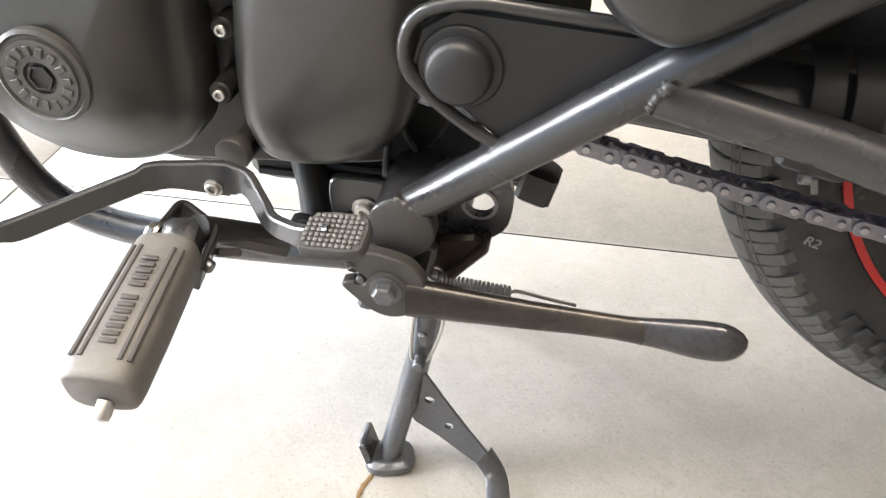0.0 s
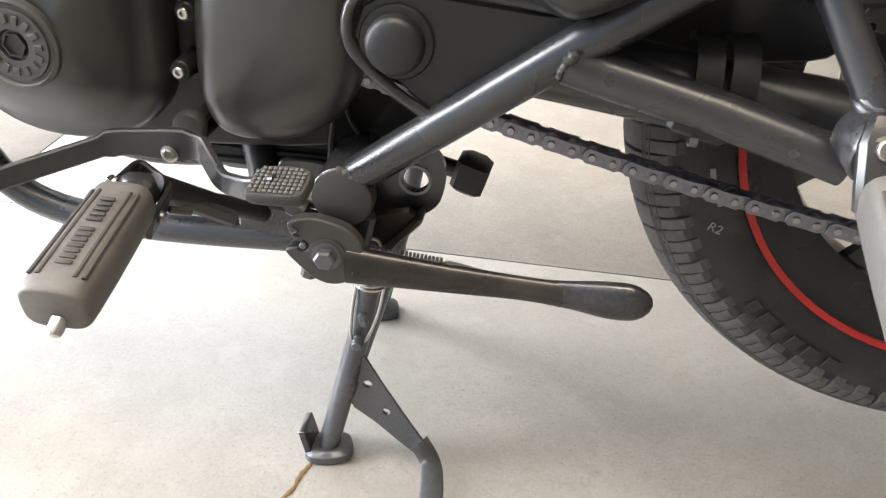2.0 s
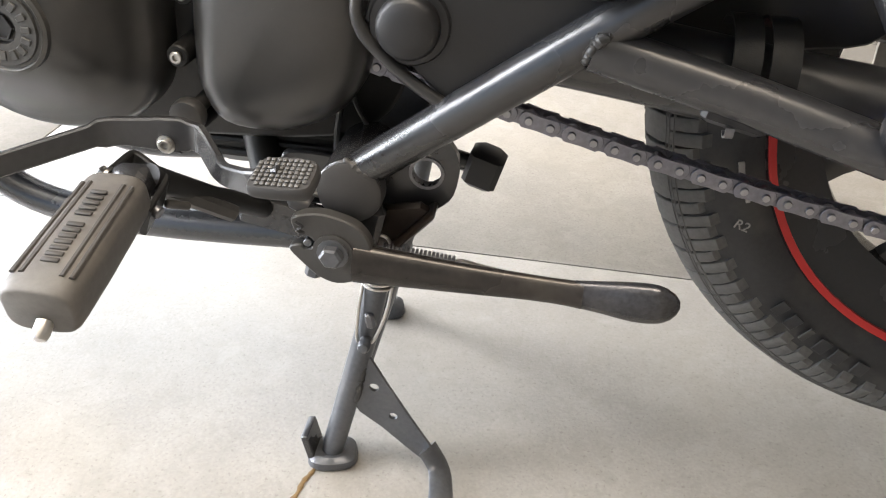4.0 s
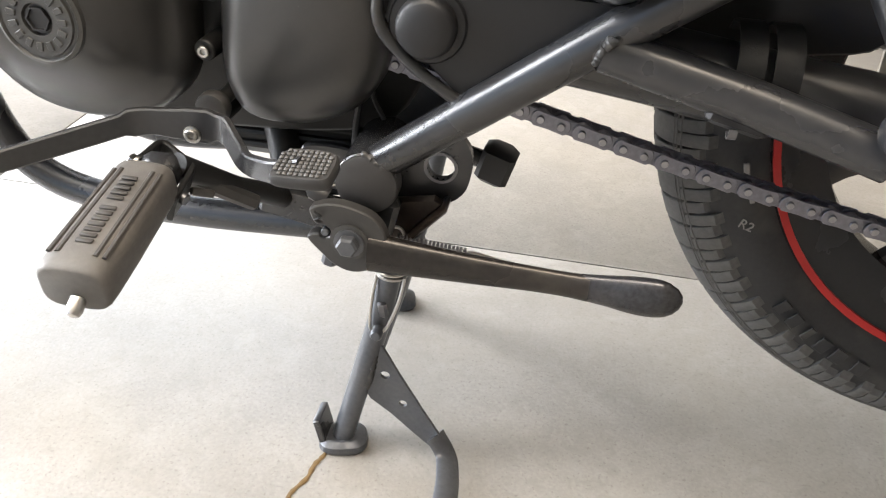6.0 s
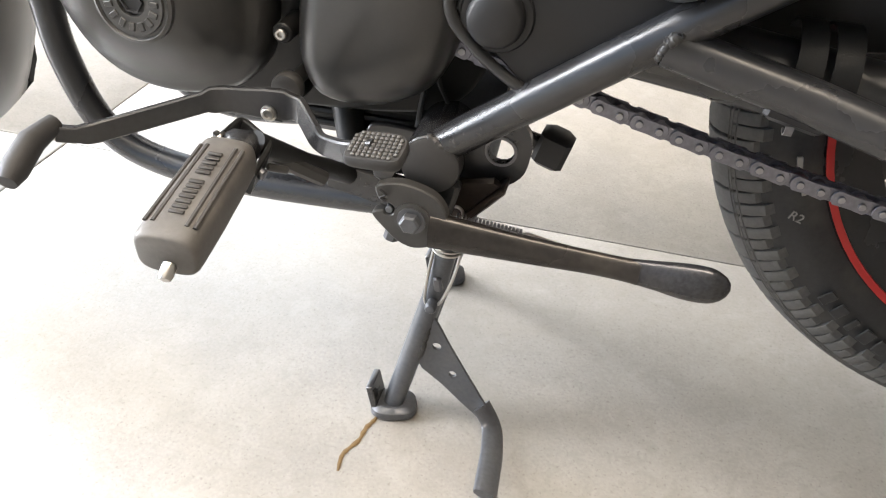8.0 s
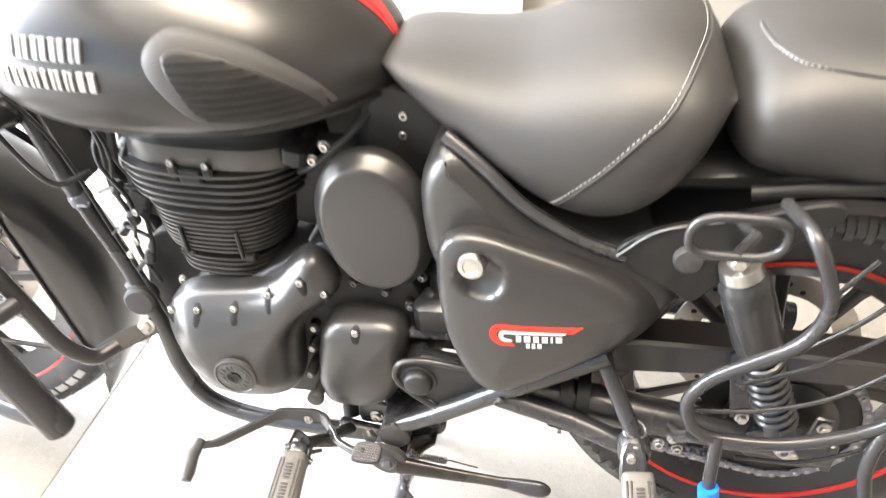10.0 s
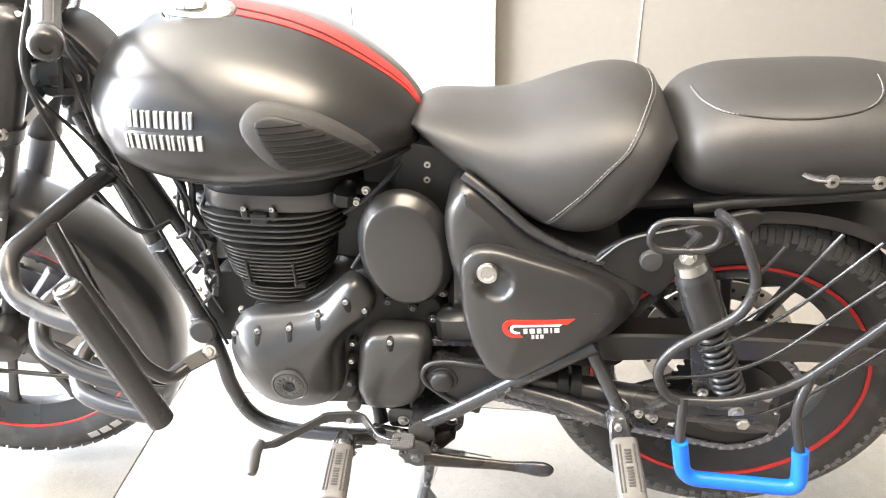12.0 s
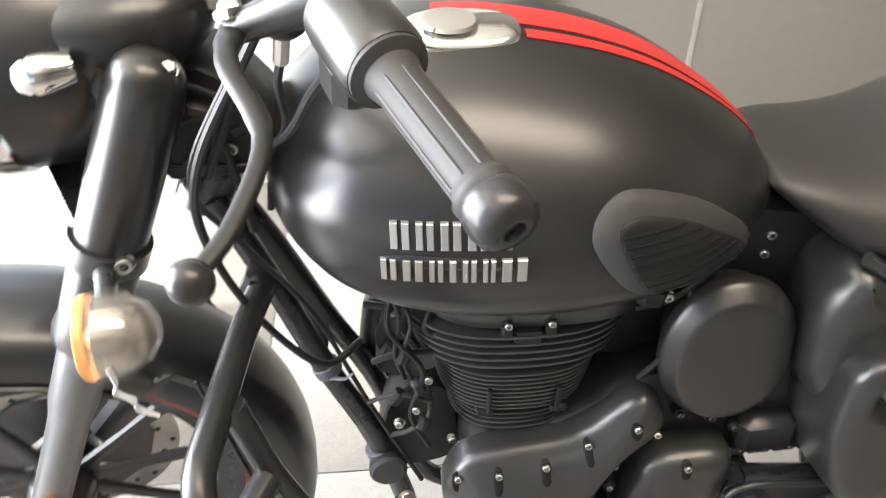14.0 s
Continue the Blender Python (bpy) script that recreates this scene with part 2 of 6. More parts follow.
def lathe(profile, at, axis, n=32, shape=None, closed=False):
    """profile: (radius, along) turned about axis through at."""
    a, u, w = frame_of(axis)
    o = Vector(at)
    rings = [[o + a * h + (u * math.cos(t) + w * math.sin(t)) * max(r, 1e-5) for t in (2 * math.pi * k / n for k in range(n))] for r, h in profile]
    return skin(rings, not closed, not closed, shape, wrap=closed)


def rod(p, q, r, n=14, shape=None, edge=0.0):
    p, q = Vector(p), Vector(q)
    L, e = (q - p).length, edge or min(0.0012, r * 0.2)
    return lathe([(r - e, 0), (r, e), (r, L - e), (r - e, L)], p, q - p, n, shape)


def box(c, size, rot=None, edge=0.002, shape=None):
    """A block with chamfered edges; rot in degrees."""
    s = shape or Shape()
    hx, hy, hz = (a / 2 for a in size)
    e = min(edge, hx * 0.9, hy * 0.9, hz * 0.9)
    m = pose(*c, *(rot or (0, 0, 0)))
    rings = []
    for z, k in ((-hz, e), (-hz + e, 0), (hz - e, 0), (hz, e)):
        x, y = hx - k, hy - k
        rings.append([m @ Vector(p) for p in ((x - e, -y, z), (x, -y + e, z), (x, y - e, z), (x - e, y, z), (-x + e, y, z), (-x, y - e, z), (-x, -y + e, z), (-x + e, -y, z))])
    return skin(rings, shape=s)


def inset(line, d):
    """The closed outline (x, z) moved inwards by d."""
    n = len(line)
    area = sum(line[i][0] * line[(i + 1) % n][1] - line[(i + 1) % n][0] * line[i][1] for i in range(n))
    sign, out = (1 if area > 0 else -1), []
    for i in range(n):
        a, b = Vector(line[i - 1][:2]), Vector(line[(i + 1) % n][:2])
        t = (b - a).normalized()
        out.append((line[i][0] - t.y * d * sign, line[i][1] + t.x * d * sign))
    return out


def smooth_outline(points, steps=5):
    return [(p.x, p.y) for p in spline([(x, z, 0) for x, z in points], steps, True)]


def relief(outline, levels, shape=None, bulge=0.0):
    """A body in the x-z plane: levels of (inset, y) from the back to the front, closed at both ends; bulge domes the last face towards -y."""
    rings = [[Vector((x, y, z)) for x, z in (inset(outline, d) if d else outline)] for d, y in levels]
    if bulge:
        last = rings[-1]
        c = sum(last, Vector()) / len(last)
        for k in (0.8, 0.55, 0.28, 0.08):
            rings.append([c + (p - c) * k + Vector((0, -bulge * (1 - k * k), 0)) for p in last])
    return skin(rings, shape=shape)


def spine_dome(outline, levels, spine, power=2.2):
    """As relief, but the face rises to a ridge: spine is a line of (x, z, y)."""
    rings = [[Vector((x, y, z)) for x, z in (inset(outline, d) if d else outline)] for d, y in levels]
    last, sp = rings[-1], [Vector((x, y, z)) for x, z, y in spine]
    goal = []
    for p in last:
        best = None
        for a, b in zip(sp, sp[1:]):
            ab = Vector((b.x - a.x, b.z - a.z))
            u = min(1.0, max(0.0, Vector((p.x - a.x, p.z - a.z)).dot(ab) / ab.length_squared))
            q = a.lerp(b, u)
            d = (q.x - p.x) ** 2 + (q.z - p.z) ** 2
            if best is None or d < best[0]:
                best = (d, q)
        goal.append(best[1])
    for u in (0.08, 0.16, 0.26, 0.38, 0.52, 0.68, 0.84, 0.97):
        rings.append([Vector((p.x + (q.x - p.x) * u, p.y + (q.y - p.y) * (1 - (1 - u) ** power), p.z + (q.z - p.z) * u)) for p, q in zip(last, goal)])
    return skin(rings)


def face_finder(shape):
    """A function that gives the y of a shape's left face at (x, z)."""
    tree = BVHTree.FromPolygons([tuple(p) for p in shape.v], shape.f)

    def at(x, z):
        hit = tree.ray_cast(Vector((x, -2, z)), Vector((0, 1, 0)))[0]
        return hit.y if hit else 0.0
    return at


def plate(outline, y0, y1, edge=0.0015, shape=None):
    lo, hi = min(y0, y1), max(y0, y1)
    return relief(outline, [(edge, hi), (0, hi - edge), (0, lo + edge), (edge, lo)], shape)


def ellipse(cx, cz, rx, rz, n=40, tilt=0.0, power=2.0):
    out, a = [], radians(tilt)
    for k in range(n):
        t = 2 * math.pi * k / n
        c, s = math.cos(t), math.sin(t)
        x = rx * math.copysign(abs(c) ** (2 / power), c)
        z = rz * math.copysign(abs(s) ** (2 / power), s)
        out.append((cx + x * math.cos(a) - z * math.sin(a), cz + x * math.sin(a) + z * math.cos(a)))
    return out


def bolt(at, axis=(0, -1, 0), r=0.005, h=0.004, socket=True, shape=None, washer=True):
    """A bolt head: a hexagon on a washer, or a socket head."""
    s = shape or Shape()
    a = Vector(axis).normalized()
    at = Vector(at)
    if washer:
        lathe([(r * 1.35, -0.001), (r * 1.35, 0.001), (r * 1.0, 0.0012)], at, a, 14, s)
    if socket:
        lathe([(r, 0.001), (r, h * 0.85), (r * 0.85, h), (r * 0.5, h), (r * 0.45, h * 0.4)], at, a, 14, s)
    else:
        lathe([(r, 0.001), (r, h * 0.8), (r * 0.8, h)], at, a, 6, s)
    return s


def interp(table, x):
    """Smooth value from a short table of (x, value)."""
    if x <= table[0][0]:
        return table[0][1]
    for i in range(len(table) - 1):
        (x1, a), (x2, b) = table[i], table[i + 1]
        if x <= x2:
            u = (x - x1) / (x2 - x1)
            m1 = (b - table[i - 1][1]) / (x2 - table[i - 1][0]) if i else (b - a) / (x2 - x1)
            m2 = (table[i + 2][1] - a) / (table[i + 2][0] - x1) if i + 2 < len(table) else (b - a) / (x2 - x1)
            h = x2 - x1
            return (2 * u ** 3 - 3 * u ** 2 + 1) * a + (u ** 3 - 2 * u ** 2 + u) * h * m1 + (-2 * u ** 3 + 3 * u ** 2) * b + (u ** 3 - u ** 2) * h * m2
    return table[-1][1]



def bar(path, h, w, up=(0, -1, 0), edge=0.0012):
    """A flat bar swept along path: h across, w through along 'up'; h and w single or one for each point."""
    pts = [Vector(p) for p in path]
    hs = h if isinstance(h, (list, tuple)) else [h] * len(pts)
    ws = w if isinstance(w, (list, tuple)) else [w] * len(pts)
    rings = []
    for i, p in enumerate(pts):
        d = (pts[min(i + 1, len(pts) - 1)] - pts[max(i - 1, 0)]).normalized()
        side = d.cross(Vector(up)).normalized()
        top = side.cross(d)
        a, b, e = hs[i] / 2, ws[i] / 2, min(edge, ws[i] * 0.3)
        rings.append([p + side * x + top * y for x, y in ((a - e, -b), (a, -b + e), (a, b - e), (a - e, b), (-a + e, b), (-a, b - e), (-a, -b + e), (-a + e, -b))])
    return skin(rings)


def holed_plate(outline, holes, y0, y1):
    """A flat plate in the x-z plane with round holes (x, z, r) right through it."""
    bm = bmesh.new()
    edges = []
    for line in [outline] + [ellipse(x, z, r, r, 16) for x, z, r in holes]:
        vs = [bm.verts.new((x, y0, z)) for x, z in line]
        edges += [bm.edges.new((vs[i], vs[(i + 1) % len(vs)])) for i in range(len(vs))]
    bmesh.ops.triangle_fill(bm, use_beauty=True, use_dissolve=False, edges=edges)
    more = bmesh.ops.extrude_face_region(bm, geom=bm.faces[:])
    for v in more["geom"]:
        if isinstance(v, bmesh.types.BMVert):
            v.co.y = y1
    bm.verts.index_update()
    s = Shape().add([v.co.copy() for v in bm.verts], [tuple(v.index for v in f.verts) for f in bm.faces])
    bm.free()
    return s


def band(x, cy, cz, r, a0, a1, width, th=0.002, n=14):
    """A flat strap bent round a bar that runs along x."""
    rings = []
    for k in range(n + 1):
        a = radians(a0 + (a1 - a0) * k / n)
        rings.append([Vector((x + dx, cy + rr * math.cos(a), cz + rr * math.sin(a))) for dx, rr in ((-width / 2, r), (width / 2, r), (width / 2, r + th), (-width / 2, r + th))])
    return skin(rings)
# ---- the showroom ----
def slab(name, x0, x1, y0, y1, z0, z1, material, label, category, edge=0.001, parent=None):
    ob = part(name, box(((x0 + x1) / 2, (y0 + y1) / 2, (z0 + z1) / 2), (x1 - x0, y1 - y0, z1 - z0), None, edge), material, parent)
    return ob if parent else tagged(ob, label, category, "", "structure")


BACK, LEFT, RIGHT, FRONT, TOP = 1.33, -2.8, 4.0, -4.2, 3.1
floor = slab("floor", LEFT, RIGHT, FRONT, BACK + 0.2, -0.16, -0.008, JOINT, "dark grout bed under large polished cream floor tiles", "floor")
slab("wall_back", -0.70, RIGHT, BACK + 0.02, BACK + 0.2, 0, TOP, WALLB, "cream painted plaster wall behind the motorcycle", "wall")
slab("wall_right", RIGHT, RIGHT + 0.2, FRONT, BACK + 0.2, 0, TOP, WALLB, "cream painted plaster side wall of the showroom", "wall")
# unseen wall, added to cut the fill light from the open front
slab("fill_block_wall", LEFT + 1.6, RIGHT, FRONT - 0.2, FRONT, 0, TOP, WALLB, "unseen cream wall added to block light from the front", "wall")
slab("ceiling", LEFT, RIGHT + 0.2, FRONT - 0.2, BACK + 0.2, TOP, TOP + 0.15, CEIL, "unseen showroom ceiling tinted cream to warm its bounce", "ceiling")
# added out of view to limit how far sun reaches the floor
slab("lintel", LEFT, -0.70, BACK + 0.02, BACK + 0.2, 2.42, TOP, WALLB, "unseen cream lintel added over the back opening to limit the sun", "wall")
fitting = part("ceiling_light", box((0.45, -0.75, 3.07), (1.96, 0.86, 0.055), None, 0.004), WALLW, None)
tagged(fitting, "flat white ceiling light panel fixed to the ceiling", "ceiling light")
# white boards on the back wall, up to a grey metal edge
for x0, x1 in ((-0.700, -0.250), (-0.247, 0.182)):
    slab("wall_panel", x0, x1, BACK - 0.012, BACK + 0.02, 0, TOP, WALLW, "glossy white board fixed to the back wall", "wall panel")
slab("trim", 0.182, 0.208, BACK - 0.02, BACK + 0.02, 0, TOP, TRIM, "narrow pale metal edge of the white wall board", "trim")
slab("board_joint", -0.694, -0.688, BACK - 0.015, BACK - 0.012, 0, TOP, CABLE, "thin black joint between white wall boards", "wall joint")
slab("wall_strip", 0.653, 0.657, BACK + 0.017, BACK + 0.02, 0, TOP, TRIM, "thin vertical plaster joint in the cream wall", "wall joint")
slab("ground", -300, 300, -300, 300, -0.5, -0.15, OUTSIDE, "pale sunlit concrete yard outside the showroom", "ground")
# floor tiles of 2.4 x 1.2 m
tile_mesh = mesh_of("tile", box((0, 0, 0), (2.397, 1.197, 0.008), None, 0.0012), TILE)
for i in range(-1, 2):
    for j in range(-4, 1):
        x, y = -0.508 + 2.4 * (i + 0.5), 0.262 + 1.2 * (j + 0.5)
        if LEFT < x < RIGHT and FRONT < y < BACK + 0.3:
            piece("tile", tile_mesh, pose(x, y, -0.004), floor)

# ---- the motorcycle: tank, seats, side panel ----
bike = thing("motorcycle", "matte black old-style roadster motorcycle with red pinstripes on its centre stand", "motorcycle")

TANK_TOP = [(-0.326, 0.882), (-0.315, 0.923), (-0.290, 0.960), (-0.240, 0.995), (-0.160, 1.014), (-0.060, 1.003), (0.026, 0.976), (0.095, 0.9355), (0.150, 0.889), (0.172, 0.853)]
TANK_LOW = [(-0.326, 0.8595), (-0.310, 0.8415), (-0.257, 0.8035), (-0.158, 0.777), (0.000, 0.782), (0.127, 0.8005), (0.172, 0.815)]
TANK_WIDE = [(-0.326, 0.040), (-0.318, 0.077), (-0.295, 0.1255), (-0.240, 0.172), (-0.150, 0.1935), (-0.050, 0.1965), (0.040, 0.177), (0.110, 0.131), (0.155, 0.081), (0.172, 0.055)]


def tank_at(x, a, off=0.0):
    """The tank's skin: a from 0 (top middle) over 90 (widest, left) to 180 degrees (bottom)."""
    top, low, wide = interp(TANK_TOP, x), interp(TANK_LOW, x), interp(TANK_WIDE, x)
    mid = low + (top - low) * 0.33
    c, s = math.cos(radians(a)), math.sin(radians(a))
    pw = 1.96 if c > 0 else 3.4
    k = (abs(c) ** pw + abs(s) ** pw) ** (-1 / pw)
    return Vector((x, -(wide + off) * s * k, mid + ((top - mid + off) if c > 0 else (mid - low + off)) * c * k))


def tank_body():
    xs = [-0.3265, -0.324, -0.320, -0.314, -0.305] + [-0.295 + 0.467 * i / 34 for i in range(35)]
    rings = [[tank_at(x, 360 * k / 64) for k in range(64)] for x in xs]
    return skin(rings)


def tank_strip(x0, x1, a0, a1, n=40, off=0.0012):
    """A painted band along the tank between two angles, each given at both ends."""
    rings = []
    for i in range(n + 1):
        u = i / n
        x, lo, hi = x0 + (x1 - x0) * u, a0[0] + (a0[1] - a0[0]) * u, a1[0] + (a1[1] - a1[0]) * u
        cols = [tank_at(x, lo + (hi - lo) * k / 4, off) for k in range(5)]
        rings.append(cols + [tank_at(x, lo + (hi - lo) * k / 4, off - 0.004) for k in range(4, -1, -1)])
    return skin(rings)


tank = part("fuel_tank", tank_body(), TANK, bike, "matte black teardrop fuel tank with red pinstripes", sharp=60)
part("pinstripe", tank_strip(-0.165, 0.168, (-2.0, -4.0), (8.5, 9.0)), RED, tank, "broad red centre stripe")
part("pinstripe", tank_strip(-0.085, 0.166, (11.0, 11.0), (14.8, 14.8)), RED, tank, "narrow red pinstripe")
# lower welded seam
seam = Shape()
for sgn in (1, -1):
    tube([tank_at(-0.31 + 0.47 * i / 30, sgn * 142, 0.003) for i in range(31)], 0.0045, 8, shape=seam)
part("seam", seam, TANK, tank)


def on_tank(x, z, off=0.0):
    """The point of the tank's left skin at x and height z."""
    lo, hi = 5.0, 179.0
    for _ in range(30):
        m = (lo + hi) / 2
        if tank_at(x, m, off).z > z:
            lo = m
        else:
            hi = m
    return tank_at(x, lo, off)


def tank_pad(outline, off0, off1, edge=0.006):
    """A soft pad that follows the tank's skin."""
    rings = []
    for d, off in ((0, off0), (0, off1 - edge * 0.6), (edge, off1), (edge * 4, off1 + 0.001)):
        rings.append([on_tank(x, z, off) for x, z in (inset(outline, d) if d else outline)])
    c = (sum(p[0] for p in outline) / len(outline), sum(p[1] for p in outline) / len(outline))
    last = inset(outline, edge * 4)
    for k in (0.7, 0.4, 0.1):
        rings.append([on_tank(c[0] + (x - c[0]) * k, c[1] + (z - c[1]) * k, off1 + 0.001) for x, z in last])
    return skin(rings)


PAD = smooth_outline([(-0.048, 0.887), (-0.040, 0.910), (-0.012, 0.9195), (0.048, 0.900), (0.100, 0.862), (0.123, 0.833), (0.121, 0.8235), (0.085, 0.8205), (0.030, 0.8225), (-0.004, 0.830), (-0.030, 0.856)], 4)
pad = part("knee_pad", tank_pad(PAD, -0.004, 0.0065), RUBBER, tank, "black ribbed rubber knee pad")
FIELD = smooth_outline([(-0.027, 0.892), (-0.019, 0.902), (0.004, 0.902), (0.048, 0.885), (0.094, 0.852), (0.113, 0.831), (0.110, 0.8265), (0.075, 0.8255), (0.030, 0.8275), (0.004, 0.835), (-0.014, 0.862)], 4)
part("ribbed_field", tank_pad(FIELD, 0.003, 0.0084, 0.0012), CAST, pad, "darker field laid on the pad")


def field_span(z):
    xs = []
    for (x1, z1), (x2, z2) in zip(FIELD, FIELD[1:] + FIELD[:1]):
        if (z1 - z) * (z2 - z) < 0:
            xs.append(x1 + (x2 - x1) * (z - z1) / (z2 - z1))
    return min(xs), max(xs)


# near-black strips on the face paint the shade of the pad's grooves
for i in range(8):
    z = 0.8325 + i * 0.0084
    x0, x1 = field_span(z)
    part("groove_shade", tube([on_tank(x0 + (x1 - x0) * (0.03 + 0.094 * k), z, 0.0092) for k in range(11)], 0.0013, 6), RECESS_SHADE, pad)
# filler cap
CAPM = pose(-0.142, -0.043, 1.003, 19, 3, 4)
lid = Shape()
outl = ellipse(0, 0, 0.053, 0.027, 36, 0, 2.6)
lev = [(0, -0.012), (0, 0.006), (0.003, 0.010), (0.010, 0.012), (0.018, 0.0125)]
skin([[Vector((x, z, h)) for x, z in (inset(outl, d) if d else outl)] for d, h in lev], shape=lid)
lid.moved(CAPM)
cap = part("filler_cap", lid, CHROME, tank, "chrome oval filler flap")
flap = Shape()
outl = ellipse(-0.012, 0.0, 0.026, 0.017, 24, 0, 2.2)
skin([[Vector((x, z, h)) for x, z in (inset(outl, d) if d else outl)] for d, h in [(0, 0.010), (0, 0.017), (0.003, 0.0195)]], shape=flap).moved(CAPM)
part("cap_rim", flap, CHROME, tank)


# raised silver badge: two rows of plain blocks
def badge_row(x0, z0, widths, h, gap, drop):
    """A row of plain upright bars, in pairs where the mark is broad."""
    x = x0
    for w in widths:
        for a, b in (((0, w * 0.40), (w * 0.60, w)) if w > 0.009 else ((0, w),)):
            rings = []
            for d, off in ((0, -0.002), (0, 0.0030), (0.0007, 0.0040)):
                pts = [(a + d, d), ((a + b) / 2, d), (b - d, d), (b - d, h / 2), (b - d, h - d), ((a + b) / 2, h - d), (a + d, h - d), (a + d, h / 2)]
                rings.append([on_tank(x + u, z0 + v + drop * (x + u - x0), off) for u, v in pts])
            part("badge_bar", skin(rings), SILVER, badge, sharp=20)
        x += w + gap


badge = part("badge", tank_pad(smooth_outline([(-0.208, 0.868), (-0.120, 0.866), (-0.112, 0.871), (-0.120, 0.876), (-0.208, 0.878)], 3), -0.004, 0.0012, 0.0008), TANK, tank, "two rows of raised silver bars")
badge_row(-0.211, 0.8845, (0.0155, 0.0145, 0.0165, 0.0165, 0.0135), 0.0215, 0.0052, 0.02)
badge_row(-0.220, 0.8540, (0.0130, 0.0165, 0.0115, 0.0055, 0.0115, 0.0105, 0.0205), 0.0205, 0.0050, 0.03)

# ---- seats ----
SEAT_TOP = [(0.158, 0.850), (0.170, 0.862), (0.200, 0.868), (0.260, 0.867), (0.320, 0.873), (0.385, 0.896), (0.440, 0.911), (0.485, 0.910), (0.518, 0.893), (0.538, 0.860)]
SEAT_LOW = [(0.158, 0.845), (0.178, 0.830), (0.210, 0.804), (0.260, 0.766), (0.315, 0.726), (0.360, 0.701), (0.400, 0.690), (0.430, 0.692), (0.460, 0.706), (0.490, 0.738), (0.518, 0.790), (0.538, 0.850)]
SEAT_WIDE = [(0.158, 0.055), (0.175, 0.082), (0.210, 0.106), (0.260, 0.128), (0.315, 0.150), (0.365, 0.166), (0.420, 0.176), (0.465, 0.174), (0.510, 0.155), (0.538, 0.110)]


def saddle(top, low, wide, x0, x1, n=44, hollow=0.0, roll=0.45, m=48):
    rings = []
    for i in range(n + 1):
        u = i / n
        x = x0 + (x1 - x0) * (0.5 - 0.5 * math.cos(math.pi * u))
        t, b, w = interp(top, x), interp(low, x), interp(wide, x)
        h = max(t - b, 0.004)
        ring = []
        for k in range(m):
            a = 2 * math.pi * k / m
            c, s = math.cos(a), math.sin(a)
            pw = 2.5
            kk = (abs(c) ** pw + abs(s) ** pw) ** (-1 / pw)
            y, z = -w * s * kk, c * kk
            zz = b + h * (z + 1) / 2
            flare = 1 - 0.10 * max(0, z)
            ring.append(Vector((x, y * flare, zz)))
        rings.append(ring)
    return skin(rings)


def saddle_at(top, low, wide, x, a, off=0.0):
    t, b, w = interp(top, x), interp(low, x), interp(wide, x)
    c, s = math.cos(radians(a)), math.sin(radians(a))
    kk = (abs(c) ** 2.5 + abs(s) ** 2.5) ** (-0.4)
    z = c * kk
    return Vector((x, -(w + off) * s * kk * (1 - 0.10 * max(0, z)), b + (t - b) * (z + 1) / 2 + off * z))


seat = part("rider_seat", saddle(SEAT_TOP, SEAT_LOW, SEAT_WIDE, 0.158, 0.538), SEAT, bike, "black vinyl rider saddle with a stitched seam", sharp=70)
def seat_angle(top, low, wide, x, y=None, z=None):
    """The angle round the saddle at which it passes y (upper half) or z at x."""
    lo, hi = 0.0, 90.0 if z is None else 180.0
    for _ in range(30):
        m = (lo + hi) / 2
        p = saddle_at(top, low, wide, x, m)
        if (p.z > z) if y is None else (p.y > y):
            lo = m
        else:
            hi = m
    return lo


stitch_line = [(x, seat_angle(SEAT_TOP, SEAT_LOW, SEAT_WIDE, x, z=z)) for x, z in ((0.368, 0.736), (0.386, 0.762), (0.406, 0.787), (0.444, 0.830), (0.475, 0.861))] + [(0.503, 32), (0.513, 12), (0.516, -10), (0.513, -30)]


def seam_points(table, top, low, wide, n, off):
    out = []
    for i in range(n + 1):
        u = i / n * (len(table) - 1)
        out.append(saddle_at(top, low, wide, interp([(k, p[0]) for k, p in enumerate(table)], u), interp([(k, p[1]) for k, p in enumerate(table)], u), off))
    return out


part("seam_welt", tube(seam_points(stitch_line, SEAT_TOP, SEAT_LOW, SEAT_WIDE, 50, 0.0005), 0.0018, 6), SEAT, seat)


def stitches(points, gap=0.0055, r=0.0006):
    s, acc, k = Shape(), 0.0, 0
    for p, q in zip(points, points[1:]):
        acc += (q - p).length
        if acc > gap:
            d = (q - p).normalized()
            tube([p - d * gap * 0.32, p + d * gap * 0.32], r, 5, shape=s)
            acc = 0
    return s


part("stitching", stitches([p for p in seam_points([(x - 0.006, a) for x, a in stitch_line], SEAT_TOP, SEAT_LOW, SEAT_WIDE, 260, 0.001)]), THREAD, seat, "pale grey thread")
PILL_TOP = [(0.536, 0.845), (0.546, 0.872), (0.568, 0.896), (0.610, 0.913), (0.660, 0.919), (0.760, 0.924), (0.830, 0.921), (0.880, 0.905), (0.905, 0.860)]
PILL_LOW = [(0.536, 0.830), (0.546, 0.788), (0.572, 0.764), (0.640, 0.752), (0.760, 0.753), (0.860, 0.772), (0.905, 0.840)]
PILL_WIDE = [(0.536, 0.085), (0.546, 0.118), (0.570, 0.142), (0.640, 0.150), (0.760, 0.148), (0.860, 0.130), (0.905, 0.070)]
pillion = part("pillion_seat", saddle(PILL_TOP, PILL_LOW, PILL_WIDE, 0.536, 0.905), SEAT, bike, "black vinyl pillion pad with pale stitching", sharp=70)
